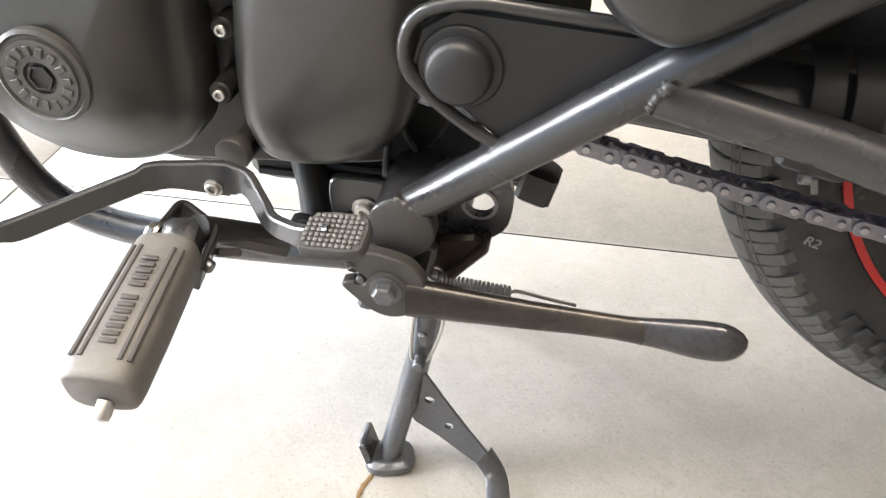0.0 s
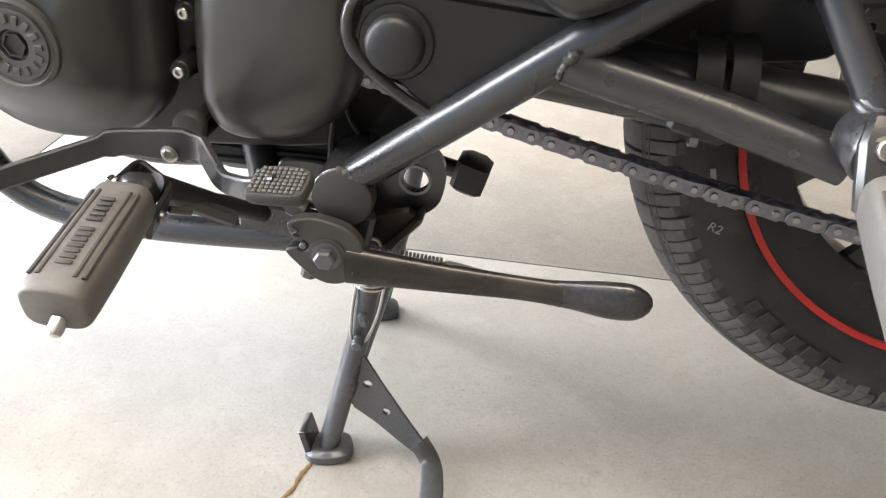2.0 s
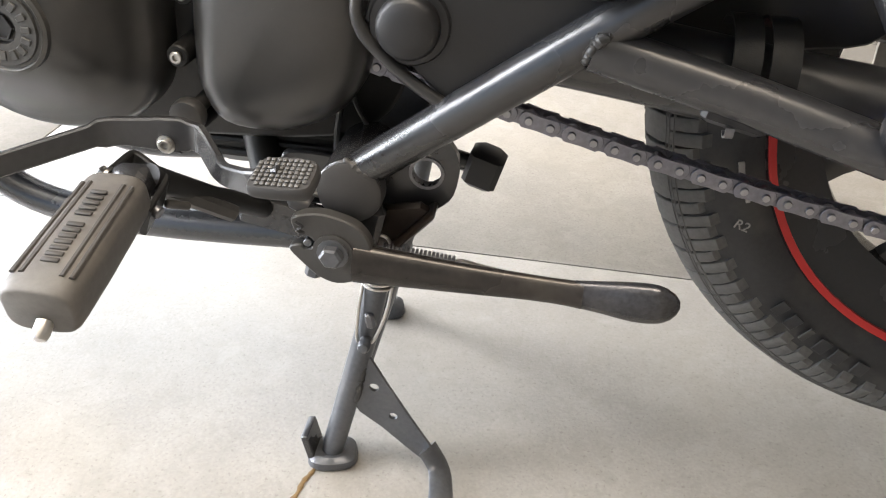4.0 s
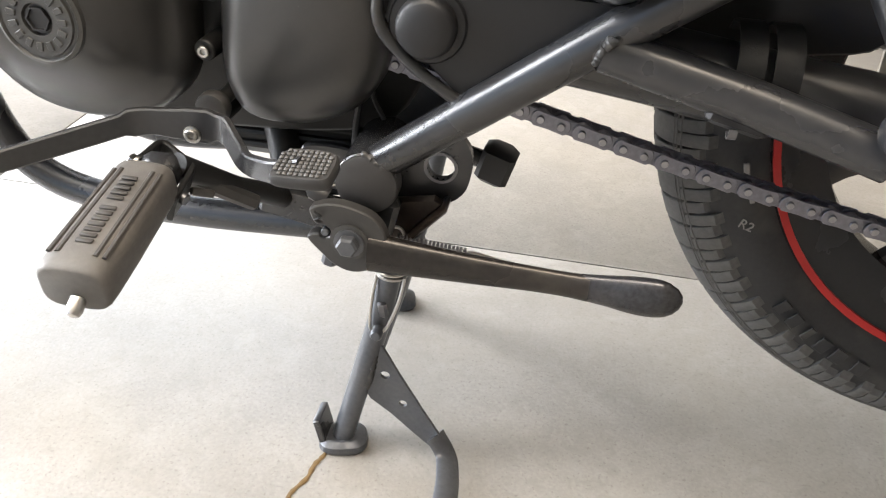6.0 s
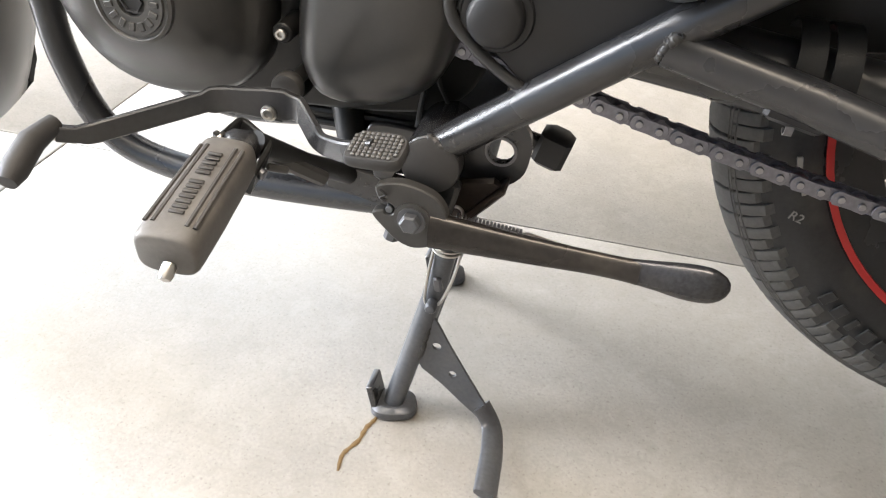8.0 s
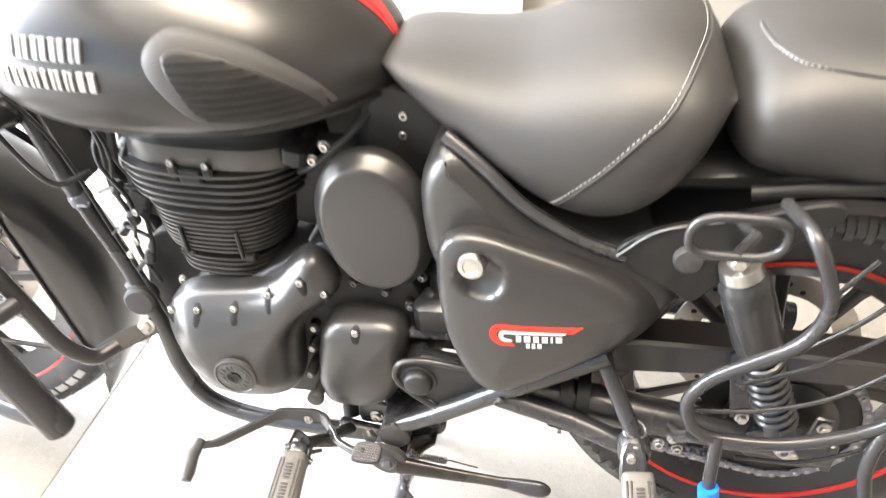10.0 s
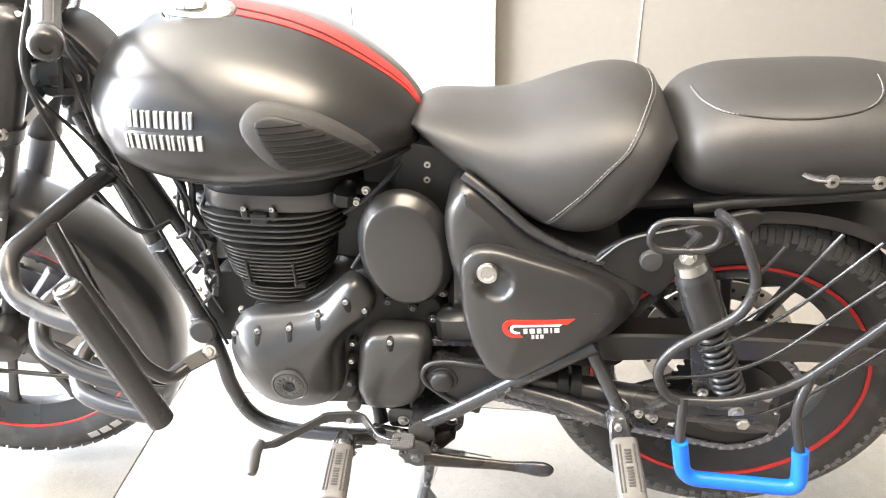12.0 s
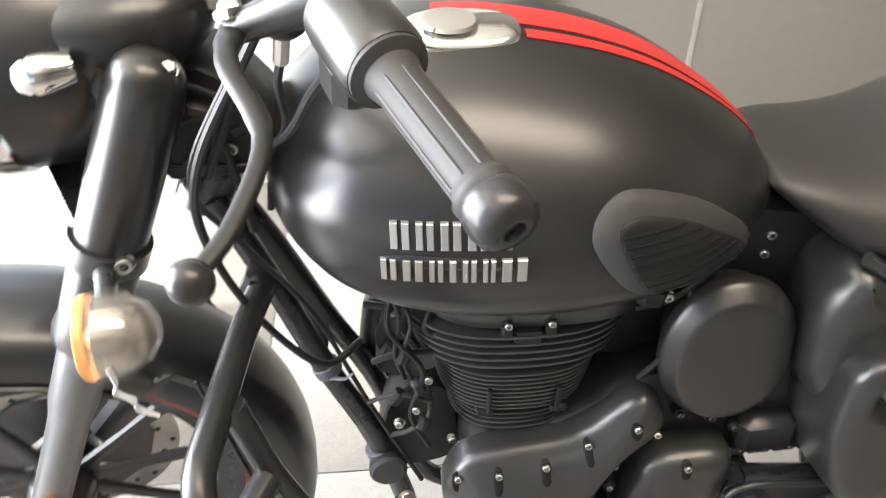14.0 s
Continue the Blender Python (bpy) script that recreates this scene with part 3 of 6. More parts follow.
pill_line = [(x, seat_angle(PILL_TOP, PILL_LOW, PILL_WIDE, x, y=y)) for x, y in ((0.564, -0.004), (0.566, -0.034), (0.573, -0.068), (0.594, -0.100), (0.641, -0.116), (0.711, -0.119), (0.769, -0.107), (0.797, -0.080), (0.806, -0.030))]
part("piping", tube(seam_points([(x + 0.002, a) for x, a in pill_line], PILL_TOP, PILL_LOW, PILL_WIDE, 80, 0.0004), 0.0016, 6), SEAT, pillion)
part("stitching", stitches(seam_points(pill_line, PILL_TOP, PILL_LOW, PILL_WIDE, 300, 0.001)), THREAD, pillion, "pale grey thread")
rail = part("grab_rail", tube(rounded([(0.700, -0.150, 0.826), (0.712, -0.166, 0.826), (0.860, -0.166, 0.828), (0.872, -0.150, 0.828)], 0.02), 0.008, 10, 0.5), GUARD, bike, "black grab rail with two bolts")
for x in (0.727, 0.785):
    part("bolt", bolt((x, -0.171, 0.827), r=0.007), STEEL, rail)

# ---- side panel ----
SIDE = smooth_outline([(0.243, 0.660), (0.246, 0.690), (0.263, 0.708), (0.295, 0.711), (0.350, 0.696), (0.410, 0.677), (0.456, 0.652), (0.475, 0.626), (0.470, 0.596), (0.443, 0.558), (0.395, 0.516), (0.338, 0.476), (0.310, 0.471), (0.282, 0.492), (0.257, 0.550), (0.246, 0.606)], 14)
SIDE_BASE = smooth_outline([(0.240, 0.640), (0.243, 0.670), (0.262, 0.690), (0.295, 0.697), (0.350, 0.682), (0.415, 0.663), (0.485, 0.634), (0.512, 0.604), (0.508, 0.566), (0.470, 0.520), (0.405, 0.478), (0.338, 0.455), (0.308, 0.452), (0.280, 0.480), (0.255, 0.545), (0.243, 0.595)], 14)


def side_ring(u, y, d=0.0):
    """Between the panel's foot and its face: u from 0 to 1, and an inset beyond."""
    line = [(a + (c - a) * u, b + (e - b) * u) for (a, b), (c, e) in zip(SIDE_BASE, SIDE)]
    return [Vector((x, y, z)) for x, z in (inset(line, d) if d else line)]


def side_body(hx=0.2945, hz=0.6615, hr=0.0278, deep=0.015):
    """The panel, with a round hollow for its lock pressed into the face."""
    rings = [side_ring(0, -0.060), side_ring(0, -0.112), side_ring(0.12, -0.124), side_ring(0.38, -0.146), side_ring(0.68, -0.164), side_ring(0.90, -0.176), side_ring(1, -0.184, 0.003), side_ring(1, -0.1872, 0.006), side_ring(1, -0.1895, 0.010), side_ring(1, -0.1918, 0.015), side_ring(1, -0.1940, 0.022), side_ring(1, -0.1955, 0.029), side_ring(1, -0.1965, 0.036)]
    last = rings[-1]
    c = sum(last, Vector()) / len(last)
    for n in range(1, 30):
        k = 1 - n / 30
        rings.append([c + (p - c) * k + Vector((0, -0.007 * (1 - k * k), 0)) for p in last])
    for ring in rings[5:]:
        for p in ring:
            r = math.hypot(p.x - hx, p.z - hz) / hr
            if r < 1.06:
                p.y += deep * min(1.0, max(0.0, (1.06 - r) / 0.12)) * (0.30 + 0.70 * max(0.0, 1 - r * r))
    return skin(rings)


sideshape = side_body()
on_side = face_finder(sideshape)
sidebox = part("side_panel", sideshape, PANEL, bike, "matte black triangular side panel", sharp=60)
part("lock", lathe([(0.0155, -0.010), (0.0155, 0.006), (0.014, 0.0085), (0.009, 0.009), (0.008, 0.0075), (0.001, 0.0075)], (0.285, -0.192, 0.6785), (-0.05, -1, 0.08), 28), STEEL, sidebox, "round chrome key lock")


def panel_y(x, z):
    return on_side(x, z)


def flat_mark(points, material, parent, name, lift=0.0012, label=""):
    s = Shape()
    rings = [[Vector((x, panel_y(x, z) - o, z)) for x, z in points] for o in (-0.004, lift)]
    skin(rings, shape=s)
    return part(name, s, material, parent, label)


def mark(x, z):
    """From the decal's own axes to the panel."""
    return (0.325 + 0.80 * x - 0.06 * z, 0.5795 + 0.85 * z + 0.05 * x)


arc = [(-0.002 + 0.019 * math.cos(radians(a)), 0.010 + 0.019 * math.sin(radians(a))) for a in range(90, 291, 20)]
inner = [(0.000 + 0.011 * math.cos(radians(a)), 0.010 + 0.010 * math.sin(radians(a))) for a in range(270, 89, -20)]
decal = flat_mark([mark(*p) for p in [(0.112, 0.029), (0.02, 0.029)] + arc + [(0.016, -0.008), (0.010, 0.0)] + inner + [(0.02, 0.020), (0.098, 0.018)]], DECAL, sidebox, "decal", label="red swoosh decal with white bars")
arc = [(0.004 + 0.011 * math.cos(radians(a)), 0.009 + 0.0095 * math.sin(radians(a))) for a in range(90, 281, 19)]
inner = [(0.005 + 0.0065 * math.cos(radians(a)), 0.009 + 0.0055 * math.sin(radians(a))) for a in range(270, 89, -20)]
flat_mark([mark(*p) for p in [(0.088, 0.0185), (0.02, 0.0185)] + arc + [(0.012, 0.002)] + inner + [(0.02, 0.015), (0.084, 0.015)]], WHITE, sidebox, "decal_line", 0.0018)
x = 0.018
for w in (0.007, 0.009, 0.008, 0.008, 0.003, 0.009):
    flat_mark([mark(x, 0.001), mark(x + w, 0.001), mark(x + w, 0.0105), mark(x, 0.0105)], WHITE, sidebox, "print_bar", 0.0018)
    x += w + 0.0042
x = 0.032
for w in (0.005, 0.005, 0.006):
    flat_mark([mark(x, -0.011), mark(x + w, -0.011), mark(x + w, -0.0035), mark(x, -0.0035)], WHITE, sidebox, "print_bar", 0.0018)
    x += w + 0.003
# block added to close the bright gap between oval cover and side panel
part("panel_gap_block", box((0.262, 0.0, 0.600), (0.10, 0.17, 0.18), None, 0.012), PANEL, bike)
part("frame_filler", box((0.205, 0.0, 0.745), (0.16, 0.12, 0.15), (0, 10, 0), 0.012), CAST, bike)
# the bodywork above and behind the side panel, under the seat
UPPER = smooth_outline([(0.216, 0.700), (0.222, 0.760), (0.250, 0.790), (0.300, 0.760), (0.362, 0.712), (0.440, 0.690), (0.500, 0.668), (0.520, 0.630), (0.505, 0.590), (0.440, 0.560), (0.300, 0.560), (0.235, 0.620)], 5)
part("airbox", relief(UPPER, [(0, 0.12), (0, -0.120), (0.004, -0.136), (0.012, -0.147), (0.026, -0.153)], bulge=0.004), PANEL, bike, "matte black moulded airbox body", sharp=60)
lip = spline([(0.245, -0.128, 0.800), (0.290, -0.140, 0.770), (0.340, -0.148, 0.728), (0.400, -0.152, 0.696), (0.450, -0.152, 0.678)], 6)
part("seat_rail", tube(lip, 0.008, 10), FRAME, bike, "black tube under the saddle")

# ---- engine ----
CRANK = smooth_outline([(-0.160, 0.472), (-0.146, 0.502), (-0.110, 0.520), (-0.030, 0.534), (0.004, 0.549), (0.030, 0.578), (0.054, 0.598), (0.074, 0.596), (0.090, 0.572), (0.094, 0.550), (0.080, 0.522), (0.052, 0.494), (0.033, 0.455), (0.027, 0.378), (0.010, 0.344), (-0.024, 0.325), (-0.068, 0.320), (-0.108, 0.330), (-0.139, 0.358), (-0.160, 0.404), (-0.166, 0.446)], 4)
block = part("crankcase", relief(smooth_outline([(-0.140, 0.470), (-0.120, 0.510), (-0.030, 0.535), (0.060, 0.600), (0.130, 0.610), (0.190, 0.560), (0.215, 0.480), (0.200, 0.380), (0.160, 0.330), (0.050, 0.315), (-0.070, 0.315), (-0.125, 0.360)], 4), [(0.004, 0.13), (0, 0.125), (0, -0.084), (0.004, -0.088)]), CAST, bike, "black cast engine block", sharp=50)
cover = spine_dome(CRANK, [(0, -0.080), (0, -0.104), (0.0025, -0.112), (0.007, -0.118), (0.012, -0.122)], [(-0.078, 0.420, -0.166), (-0.030, 0.422, -0.166), (0.002, 0.470, -0.150), (0.054, 0.556, -0.131)])
on_cover = face_finder(cover)
crank = part("crankcase_cover", cover, ENGINE, bike, "satin black alternator cover", sharp=60)


def slot_bolt(x, z, dx, at, parent, length=0.022, r=0.0072):
    """A bolt at the head of a near-black strip that paints a slot's shade down the cover's face."""
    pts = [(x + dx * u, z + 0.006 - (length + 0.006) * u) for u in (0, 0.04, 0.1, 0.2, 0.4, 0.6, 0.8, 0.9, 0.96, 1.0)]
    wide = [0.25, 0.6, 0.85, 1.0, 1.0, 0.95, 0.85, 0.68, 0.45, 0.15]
    part("slot_shade", tube([(px, at(px, pz) + 0.0006, pz) for px, pz in pts], [r * k for k in wide], 16, 0.22, up=(0, -1, 0)), RECESS_SHADE, parent)
    part("bolt", bolt((x, at(x, z) - 0.0018, z), (0, -1, 0.25), r=0.0045, h=0.005, washer=False), STEEL, parent)


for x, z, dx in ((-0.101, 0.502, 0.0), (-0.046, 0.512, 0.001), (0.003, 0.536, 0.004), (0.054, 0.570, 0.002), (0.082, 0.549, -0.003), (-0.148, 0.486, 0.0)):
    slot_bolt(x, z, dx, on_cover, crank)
part("timing_plug", lathe([(0.0310, -0.004), (0.0310, 0.0015), (0.0285, 0.0028), (0.0270, 0.0012), (0.0250, 0.0012), (0.0245, 0.003), (0.0110, 0.003), (0.0100, 0.0)], (-0.048, -0.1655, 0.416), (0, -1, 0.02), 40), PLUG, crank, "round screw plug with a ring of raised bars")
# black colour stands in for the shade inside the plug's socket
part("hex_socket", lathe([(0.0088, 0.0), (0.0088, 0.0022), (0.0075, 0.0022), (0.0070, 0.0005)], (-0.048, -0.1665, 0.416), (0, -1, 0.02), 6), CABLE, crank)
for k in range(15):
    a = 2 * math.pi * k / 15
    part("raised_bar", box((-0.048 + 0.0182 * math.cos(a), -0.1690, 0.416 + 0.0182 * math.sin(a)), (0.0042, 0.0016, 0.0065), (0, 90 - math.degrees(a), 0), 0.0004), PLUG, crank)

GEAR = smooth_outline([(0.063, 0.450), (0.072, 0.486), (0.094, 0.504), (0.128, 0.509), (0.160, 0.510), (0.181, 0.500), (0.187, 0.474), (0.181, 0.424), (0.172, 0.382), (0.151, 0.356), (0.114, 0.342), (0.074, 0.345), (0.058, 0.372), (0.058, 0.414)], 4)
gshape = relief(GEAR, [(0, -0.082), (0, -0.116), (0.0025, -0.125), (0.007, -0.132), (0.014, -0.137), (0.022, -0.140)], bulge=0.005)
gear = part("sprocket_cover", gshape, ENGINE, bike, "satin black sprocket cover", sharp=60)
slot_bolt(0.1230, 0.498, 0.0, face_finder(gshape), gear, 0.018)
for x, y, z in ((0.043, -0.120, 0.389), (0.046, -0.106, 0.428), (0.050, -0.100, 0.462), (0.137, -0.120, 0.360), (0.046, -0.120, 0.338), (0.082, -0.100, 0.536), (0.116, -0.100, 0.553), (0.157, -0.098, 0.541), (0.207, -0.098, 0.573), (0.190, -0.098, 0.520)):
    part("boss", lathe([(0.0085, 0.0), (0.0080, 0.030 - 0.001), (0.0070, 0.030)], (x, y + 0.0295, z), (0, -1, 0), 16), CAST, block)
    part("bolt", bolt((x, y, z), r=0.0044, h=0.0042, washer=False), STEEL if z < 0.5 else DARKSTEEL, block)
OVAL = ellipse(0.150, 0.6523, 0.0750, 0.1020, 56, 6, 2.1)
part("throttle_cover", relief(OVAL, [(0.016, -0.050), (0.014, -0.080), (0.002, -0.084), (0, -0.088), (0, -0.098), (0.0012, -0.1015), (0.0035, -0.1045), (0.0125, -0.1165), (0.0145, -0.1185), (0.0175, -0.1195)], bulge=0.003), PANEL, bike, "dark grey oval throttle body cover", sharp=60)

# cylinder, head and fins
CX = -0.060
FX = -0.077
barrel = part("cylinder", lathe([(0.060, 0.50), (0.060, 0.62), (0.072, 0.64), (0.078, 0.76)], (FX, 0, 0), (0, 0, 1), 28), CAST, bike, "black air-cooled cylinder with cooling fins")


def fin_ring(z, hx, hy, th, power=3.2, cx=FX):
    o = [(x, y) for x, y in ellipse(cx, 0, hx, hy, 44, 0, power)]
    return skin([[Vector((x, y, zz)) for x, y in (inset(o, d) if d else o)] for d, zz in ((0.0015, z - th), (0, z - th * 0.6), (0, z + th * 0.6), (0.0015, z + th))])


FIN_X = [(0.53, 0.078), (0.562, 0.080), (0.580, 0.090), (0.62, 0.098), (0.645, 0.104), (0.660, 0.120), (0.72, 0.134)]
FIN_Y = [(0.53, 0.090), (0.562, 0.092), (0.580, 0.100), (0.62, 0.106), (0.655, 0.110), (0.72, 0.116)]
# fins take the lighter enamel to look lit against the darkened core
for z in [0.536, 0.545, 0.554, 0.563] + [0.582 + 0.0078 * i for i in range(9)] + [0.660 + 0.0118 * i for i in range(5)]:
    part("fin", fin_ring(z, interp(FIN_X, z), interp(FIN_Y, z), 0.0020 if z < 0.655 else 0.0026, 2.7), ENGINE, barrel, sharp=50)
for x in (-0.115, -0.030):
    part("base_block", box((x, -0.088, 0.573), (0.020, 0.018, 0.012), None, 0.002), CAST, barrel)
for x in (-0.112, -0.034):
    part("fin_post", tube([(x, -0.100, 0.578), (x, -0.106, 0.622)], 0.0030, 8), CAST, barrel)
head = part("rocker_box", skin([[Vector((x, y, z)) for x, y in ellipse(CX - 0.002, 0, hx, hy, 44, 0, 3.4)] for hx, hy, z in ((0.122, 0.106, 0.714), (0.124, 0.110, 0.718), (0.122, 0.108, 0.744), (0.112, 0.096, 0.752), (0.106, 0.092, 0.775), (0.092, 0.082, 0.782))]), ENGINE, bike, "black rocker cover under the tank", sharp=50)
for x in (-0.097, -0.052):
    part("bolt", bolt((x, -0.1105, 0.723), (0, -1, 0.2), r=0.0042, h=0.005, washer=False), STEEL, head)
for x, z, w in ((-0.097, 0.712, 0.014), (-0.052, 0.712, 0.014), (-0.075, 0.706, 0.030)):
    part("lug", box((x, -0.106, z), (w, 0.016, 0.022), None, 0.003), CAST, head)
part("spark_plug_boss", box((0.055, -0.075, 0.735), (0.030, 0.05, 0.03), (0, 10, 0), 0.006), CAST, head)
part("manifold", tube(spline([(0.035, 0, 0.70), (0.080, 0.0, 0.705), (0.140, 0, 0.70)], 6), 0.028, 16), RUBBER, bike)
# two dark blocks added where bright background would show past the cylinder
part("cylinder_gap_block", box((0.068, 0.010, 0.648), (0.105, 0.090, 0.130), (0, 6, 0), 0.012), CAST, bike, "dark block closing the gap behind the cylinder")
part("tank_gap_block", box((0.112, 0.020, 0.758), (0.110, 0.070, 0.082), (0, -8, 0), 0.014), CAST, bike, "dark block closing the gap under the tank")
part("exhaust_pipe", tube(rounded([(-0.165, 0.03, 0.660), (-0.230, 0.05, 0.640), (-0.250, 0.09, 0.480), (-0.215, 0.12, 0.340), (-0.100, 0.13, 0.320), (0.10, 0.14, 0.370), (0.35, 0.15, 0.425), (0.9, 0.19, 0.460)], 0.08, 6), 0.020, 16), CAST, bike, "dark exhaust header pipe")
# plate added to fill the bright gap between cradle and engine
part("front_gap_plate", plate(smooth_outline([(-0.238, 0.400), (-0.232, 0.500), (-0.200, 0.545), (-0.150, 0.535), (-0.138, 0.440), (-0.160, 0.400)], 4), -0.025, 0.025, 0.003), CAST, bike, "black plate filling the gap ahead of the engine")
part("horn", lathe([(0.018, -0.020), (0.040, -0.012), (0.044, 0.0), (0.042, 0.004), (0.030, 0.002), (0.012, 0.006), (0.001, 0.006)], (-0.196, -0.020, 0.618), (-0.35, -1, 0.05), 32), SATIN, bike, "round dark horn disc")
sump = part("sump", box((0.106, 0.020, 0.303), (0.178, 0.150, 0.062), None, 0.010), CAST, bike, "black ribbed underside of the engine")
for z in (0.286, 0.297, 0.309):
    part("sump_rib", rod((0.028, -0.056, z), (0.180, -0.056, z), 0.0035, 8), CAST, sump)
part("drain_lug", box((0.146, -0.070, 0.318), (0.012, 0.030, 0.040), (0, 8, 0), 0.002), FRAME, sump)
part("wire", tube(spline([(0.140, -0.090, 0.395), (0.150, -0.096, 0.360), (0.146, -0.094, 0.325), (0.152, -0.090, 0.300)], 6), 0.0026, 8), CABLE, sump)
part("wire", tube(spline([(0.165, -0.088, 0.392), (0.160, -0.094, 0.362), (0.168, -0.092, 0.340)], 6), 0.0020, 8), CABLE, sump)
# added block that hides the bright floor behind the starter cover
part("gearbox_gap_block", box((0.238, 0.020, 0.455), (0.080, 0.120, 0.150), None, 0.012), CAST, bike)
part("starter_cover", box((0.232, -0.085, 0.508), (0.074, 0.05, 0.058), (0, -4, 0), 0.01), PANEL, bike)

# ---- frame ----
for sgn in (-1, 1):
    part("cradle_tube", tube(spline([(-0.385, 0.020 * sgn, 0.835), (-0.345, 0.030 * sgn, 0.742), (-0.298, 0.042 * sgn, 0.616), (-0.250, 0.050 * sgn, 0.503), (-0.216, 0.056 * sgn, 0.385), (-0.203, 0.062 * sgn, 0.312), (-0.172, 0.066 * sgn, 0.248), (-0.112, 0.068 * sgn, 0.220), (-0.010, 0.077 * sgn, 0.222), (0.150, 0.088 * sgn, 0.238)], 6), 0.0138, 14), FRAME, bike, "black steel cradle tube")
part("spine_tube", tube([(-0.40, 0, 0.90), (-0.2, 0, 0.83), (0.2, 0, 0.80), (0.55, 0, 0.78)], 0.022, 14), FRAME, bike)
part("headstock", rod((-0.400, 0, 0.820), (-0.345, 0, 0.945), 0.030, 18), FRAME, bike)
# dark body added to hide bright background between fork and tank
HEADG = smooth_outline([(-0.420, 0.880), (-0.408, 0.975), (-0.365, 0.985), (-0.322, 0.945), (-0.300, 0.900), (-0.325, 0.878), (-0.385, 0.872)], 4)
gh = part("headstock_filler", relief(HEADG, [(0.004, 0.045), (0, 0.040), (0, -0.040), (0.004, -0.045)]), CABLE, bike, "dark filler body at the headstock ahead of the tank", sharp=50)
part("bolt", bolt((-0.352, -0.046, 0.905), r=0.006, h=0.004, washer=False), STEEL, gh)
part("bracket_seam", bar([(-0.420, -0.046, 0.890), (-0.350, -0.046, 0.886), (-0.288, -0.046, 0.890)], 0.004, 0.004), FRAME, gh)
for pts, r in ((((-0.415, -0.052, 0.930), (-0.370, -0.060, 0.945), (-0.325, -0.055, 0.925), (-0.300, -0.050, 0.880)), 0.004), (((-0.400, -0.055, 0.960), (-0.362, -0.058, 0.925), (-0.350, -0.056, 0.870), (-0.345, -0.052, 0.815)), 0.0045), (((-0.380, -0.056, 0.975), (-0.340, -0.062, 0.955), (-0.318, -0.060, 0.905), (-0.325, -0.052, 0.840)), 0.0035), (((-0.345, -0.054, 0.965), (-0.330, -0.064, 0.930), (-0.305, -0.058, 0.905)), 0.003)):
    part("wiring_hose", tube(spline(pts, 6), r, 8), CABLE, gh, "black wiring hose")
for x, z, rot in ((-0.372, 0.950, 20), (-0.338, 0.932, -30), (-0.322, 0.895, 10), (-0.385, 0.900, 5)):
    part("connector", box((x, -0.054, z), (0.020, 0.016, 0.013), (0, rot, 0), 0.003), SATIN if rot > 8 else CABLE, gh)
for x, z in ((-0.395, 0.945), (-0.318, 0.868)):
    part("bolt", bolt((x, -0.047, z), r=0.0045, h=0.005, washer=False), STEEL, gh)
part("cradle_gusset", skin([[Vector((x + dx, y, z)) for dx, y in ((-0.008, -0.028), (0.008, -0.028), (0.008, 0.028), (-0.008, 0.028))] for x, z in ((-0.378, 0.820), (-0.345, 0.742), (-0.312, 0.655), (-0.300, 0.622))]), CAST, bike)
part("cross_tube", rod((0.170, -0.152, 0.318), (0.170, 0.14, 0.318), 0.0225, 24), FRAME, bike)
part("end_cap", lathe([(0.0235, -0.012), (0.0235, -0.003), (0.0225, 0.001), (0.019, 0.003), (0.001, 0.0042)], (0.170, -0.152, 0.316), (0, -1, 0), 32), RUBBER, bike, "round black rubber end cap")
part("rear_cradle_tube", tube([(0.176, -0.140, 0.329), (0.236, -0.150, 0.377), (0.319, -0.156, 0.441), (0.380, -0.158, 0.485), (0.450, -0.155, 0.530)], 0.0136, 18), FRAME, bike, "black painted lower frame tube")
part("subframe_tube", tube([(0.319, -0.158, 0.4350), (0.411, -0.164, 0.4140), (0.490, -0.180, 0.3960)], 0.0142, 16), FRAME, bike, "scuffed black frame tube")
part("peg_hanger_tube", tube([(0.430, -0.135, 0.545), (0.4528, -0.158, 0.500), (0.4980, -0.198, 0.425)], 0.0105, 14), FRAME, bike, "black pillion footrest hanger tube")


def weld(name, a, b, r, seed=5):
    rnd = random.Random(seed)
    a, b = Vector(a), Vector(b)
    pts = [a.lerp(b, i / 14) + Vector((rnd.uniform(-1, 1), rnd.uniform(-1, 1), rnd.uniform(-1, 1))) * r * 0.16 for i in range(15)]
    return part(name, tube(pts, [r * (0.4 if i in (0, 14) else rnd.uniform(0.8, 1.15)) for i in range(15)], 10), SATIN, bike, "rough weld bead")


weld("weld_bead", (0.3140, -0.166, 0.4265), (0.3190, -0.1715, 0.4430), 0.0030)
weld("weld_bead", (0.3185, -0.1690, 0.4440), (0.3330, -0.1655, 0.4462), 0.0028, 8)
weld("weld_bead", (0.3185, -0.1710, 0.4390), (0.3240, -0.1710, 0.4455), 0.0032, 3)
weld("weld_bead", (0.166, -0.150, 0.340), (0.185, -0.153, 0.330), 0.0030)
weld("weld_bead", (0.486, -0.190, 0.412), (0.496, -0.196, 0.406), 0.0030)
# triangular pivot gusset with rolled rim and pivot cap
GUS = [(0.180, 0.434), (0.186, 0.456), (0.206, 0.468), (0.300, 0.460), (0.352, 0.456), (0.236, 0.384)]
gus = part("pivot_plate", plate(GUS, -0.139, -0.146, 0.002), CABLE, bike, "flat black triangular pivot plate")
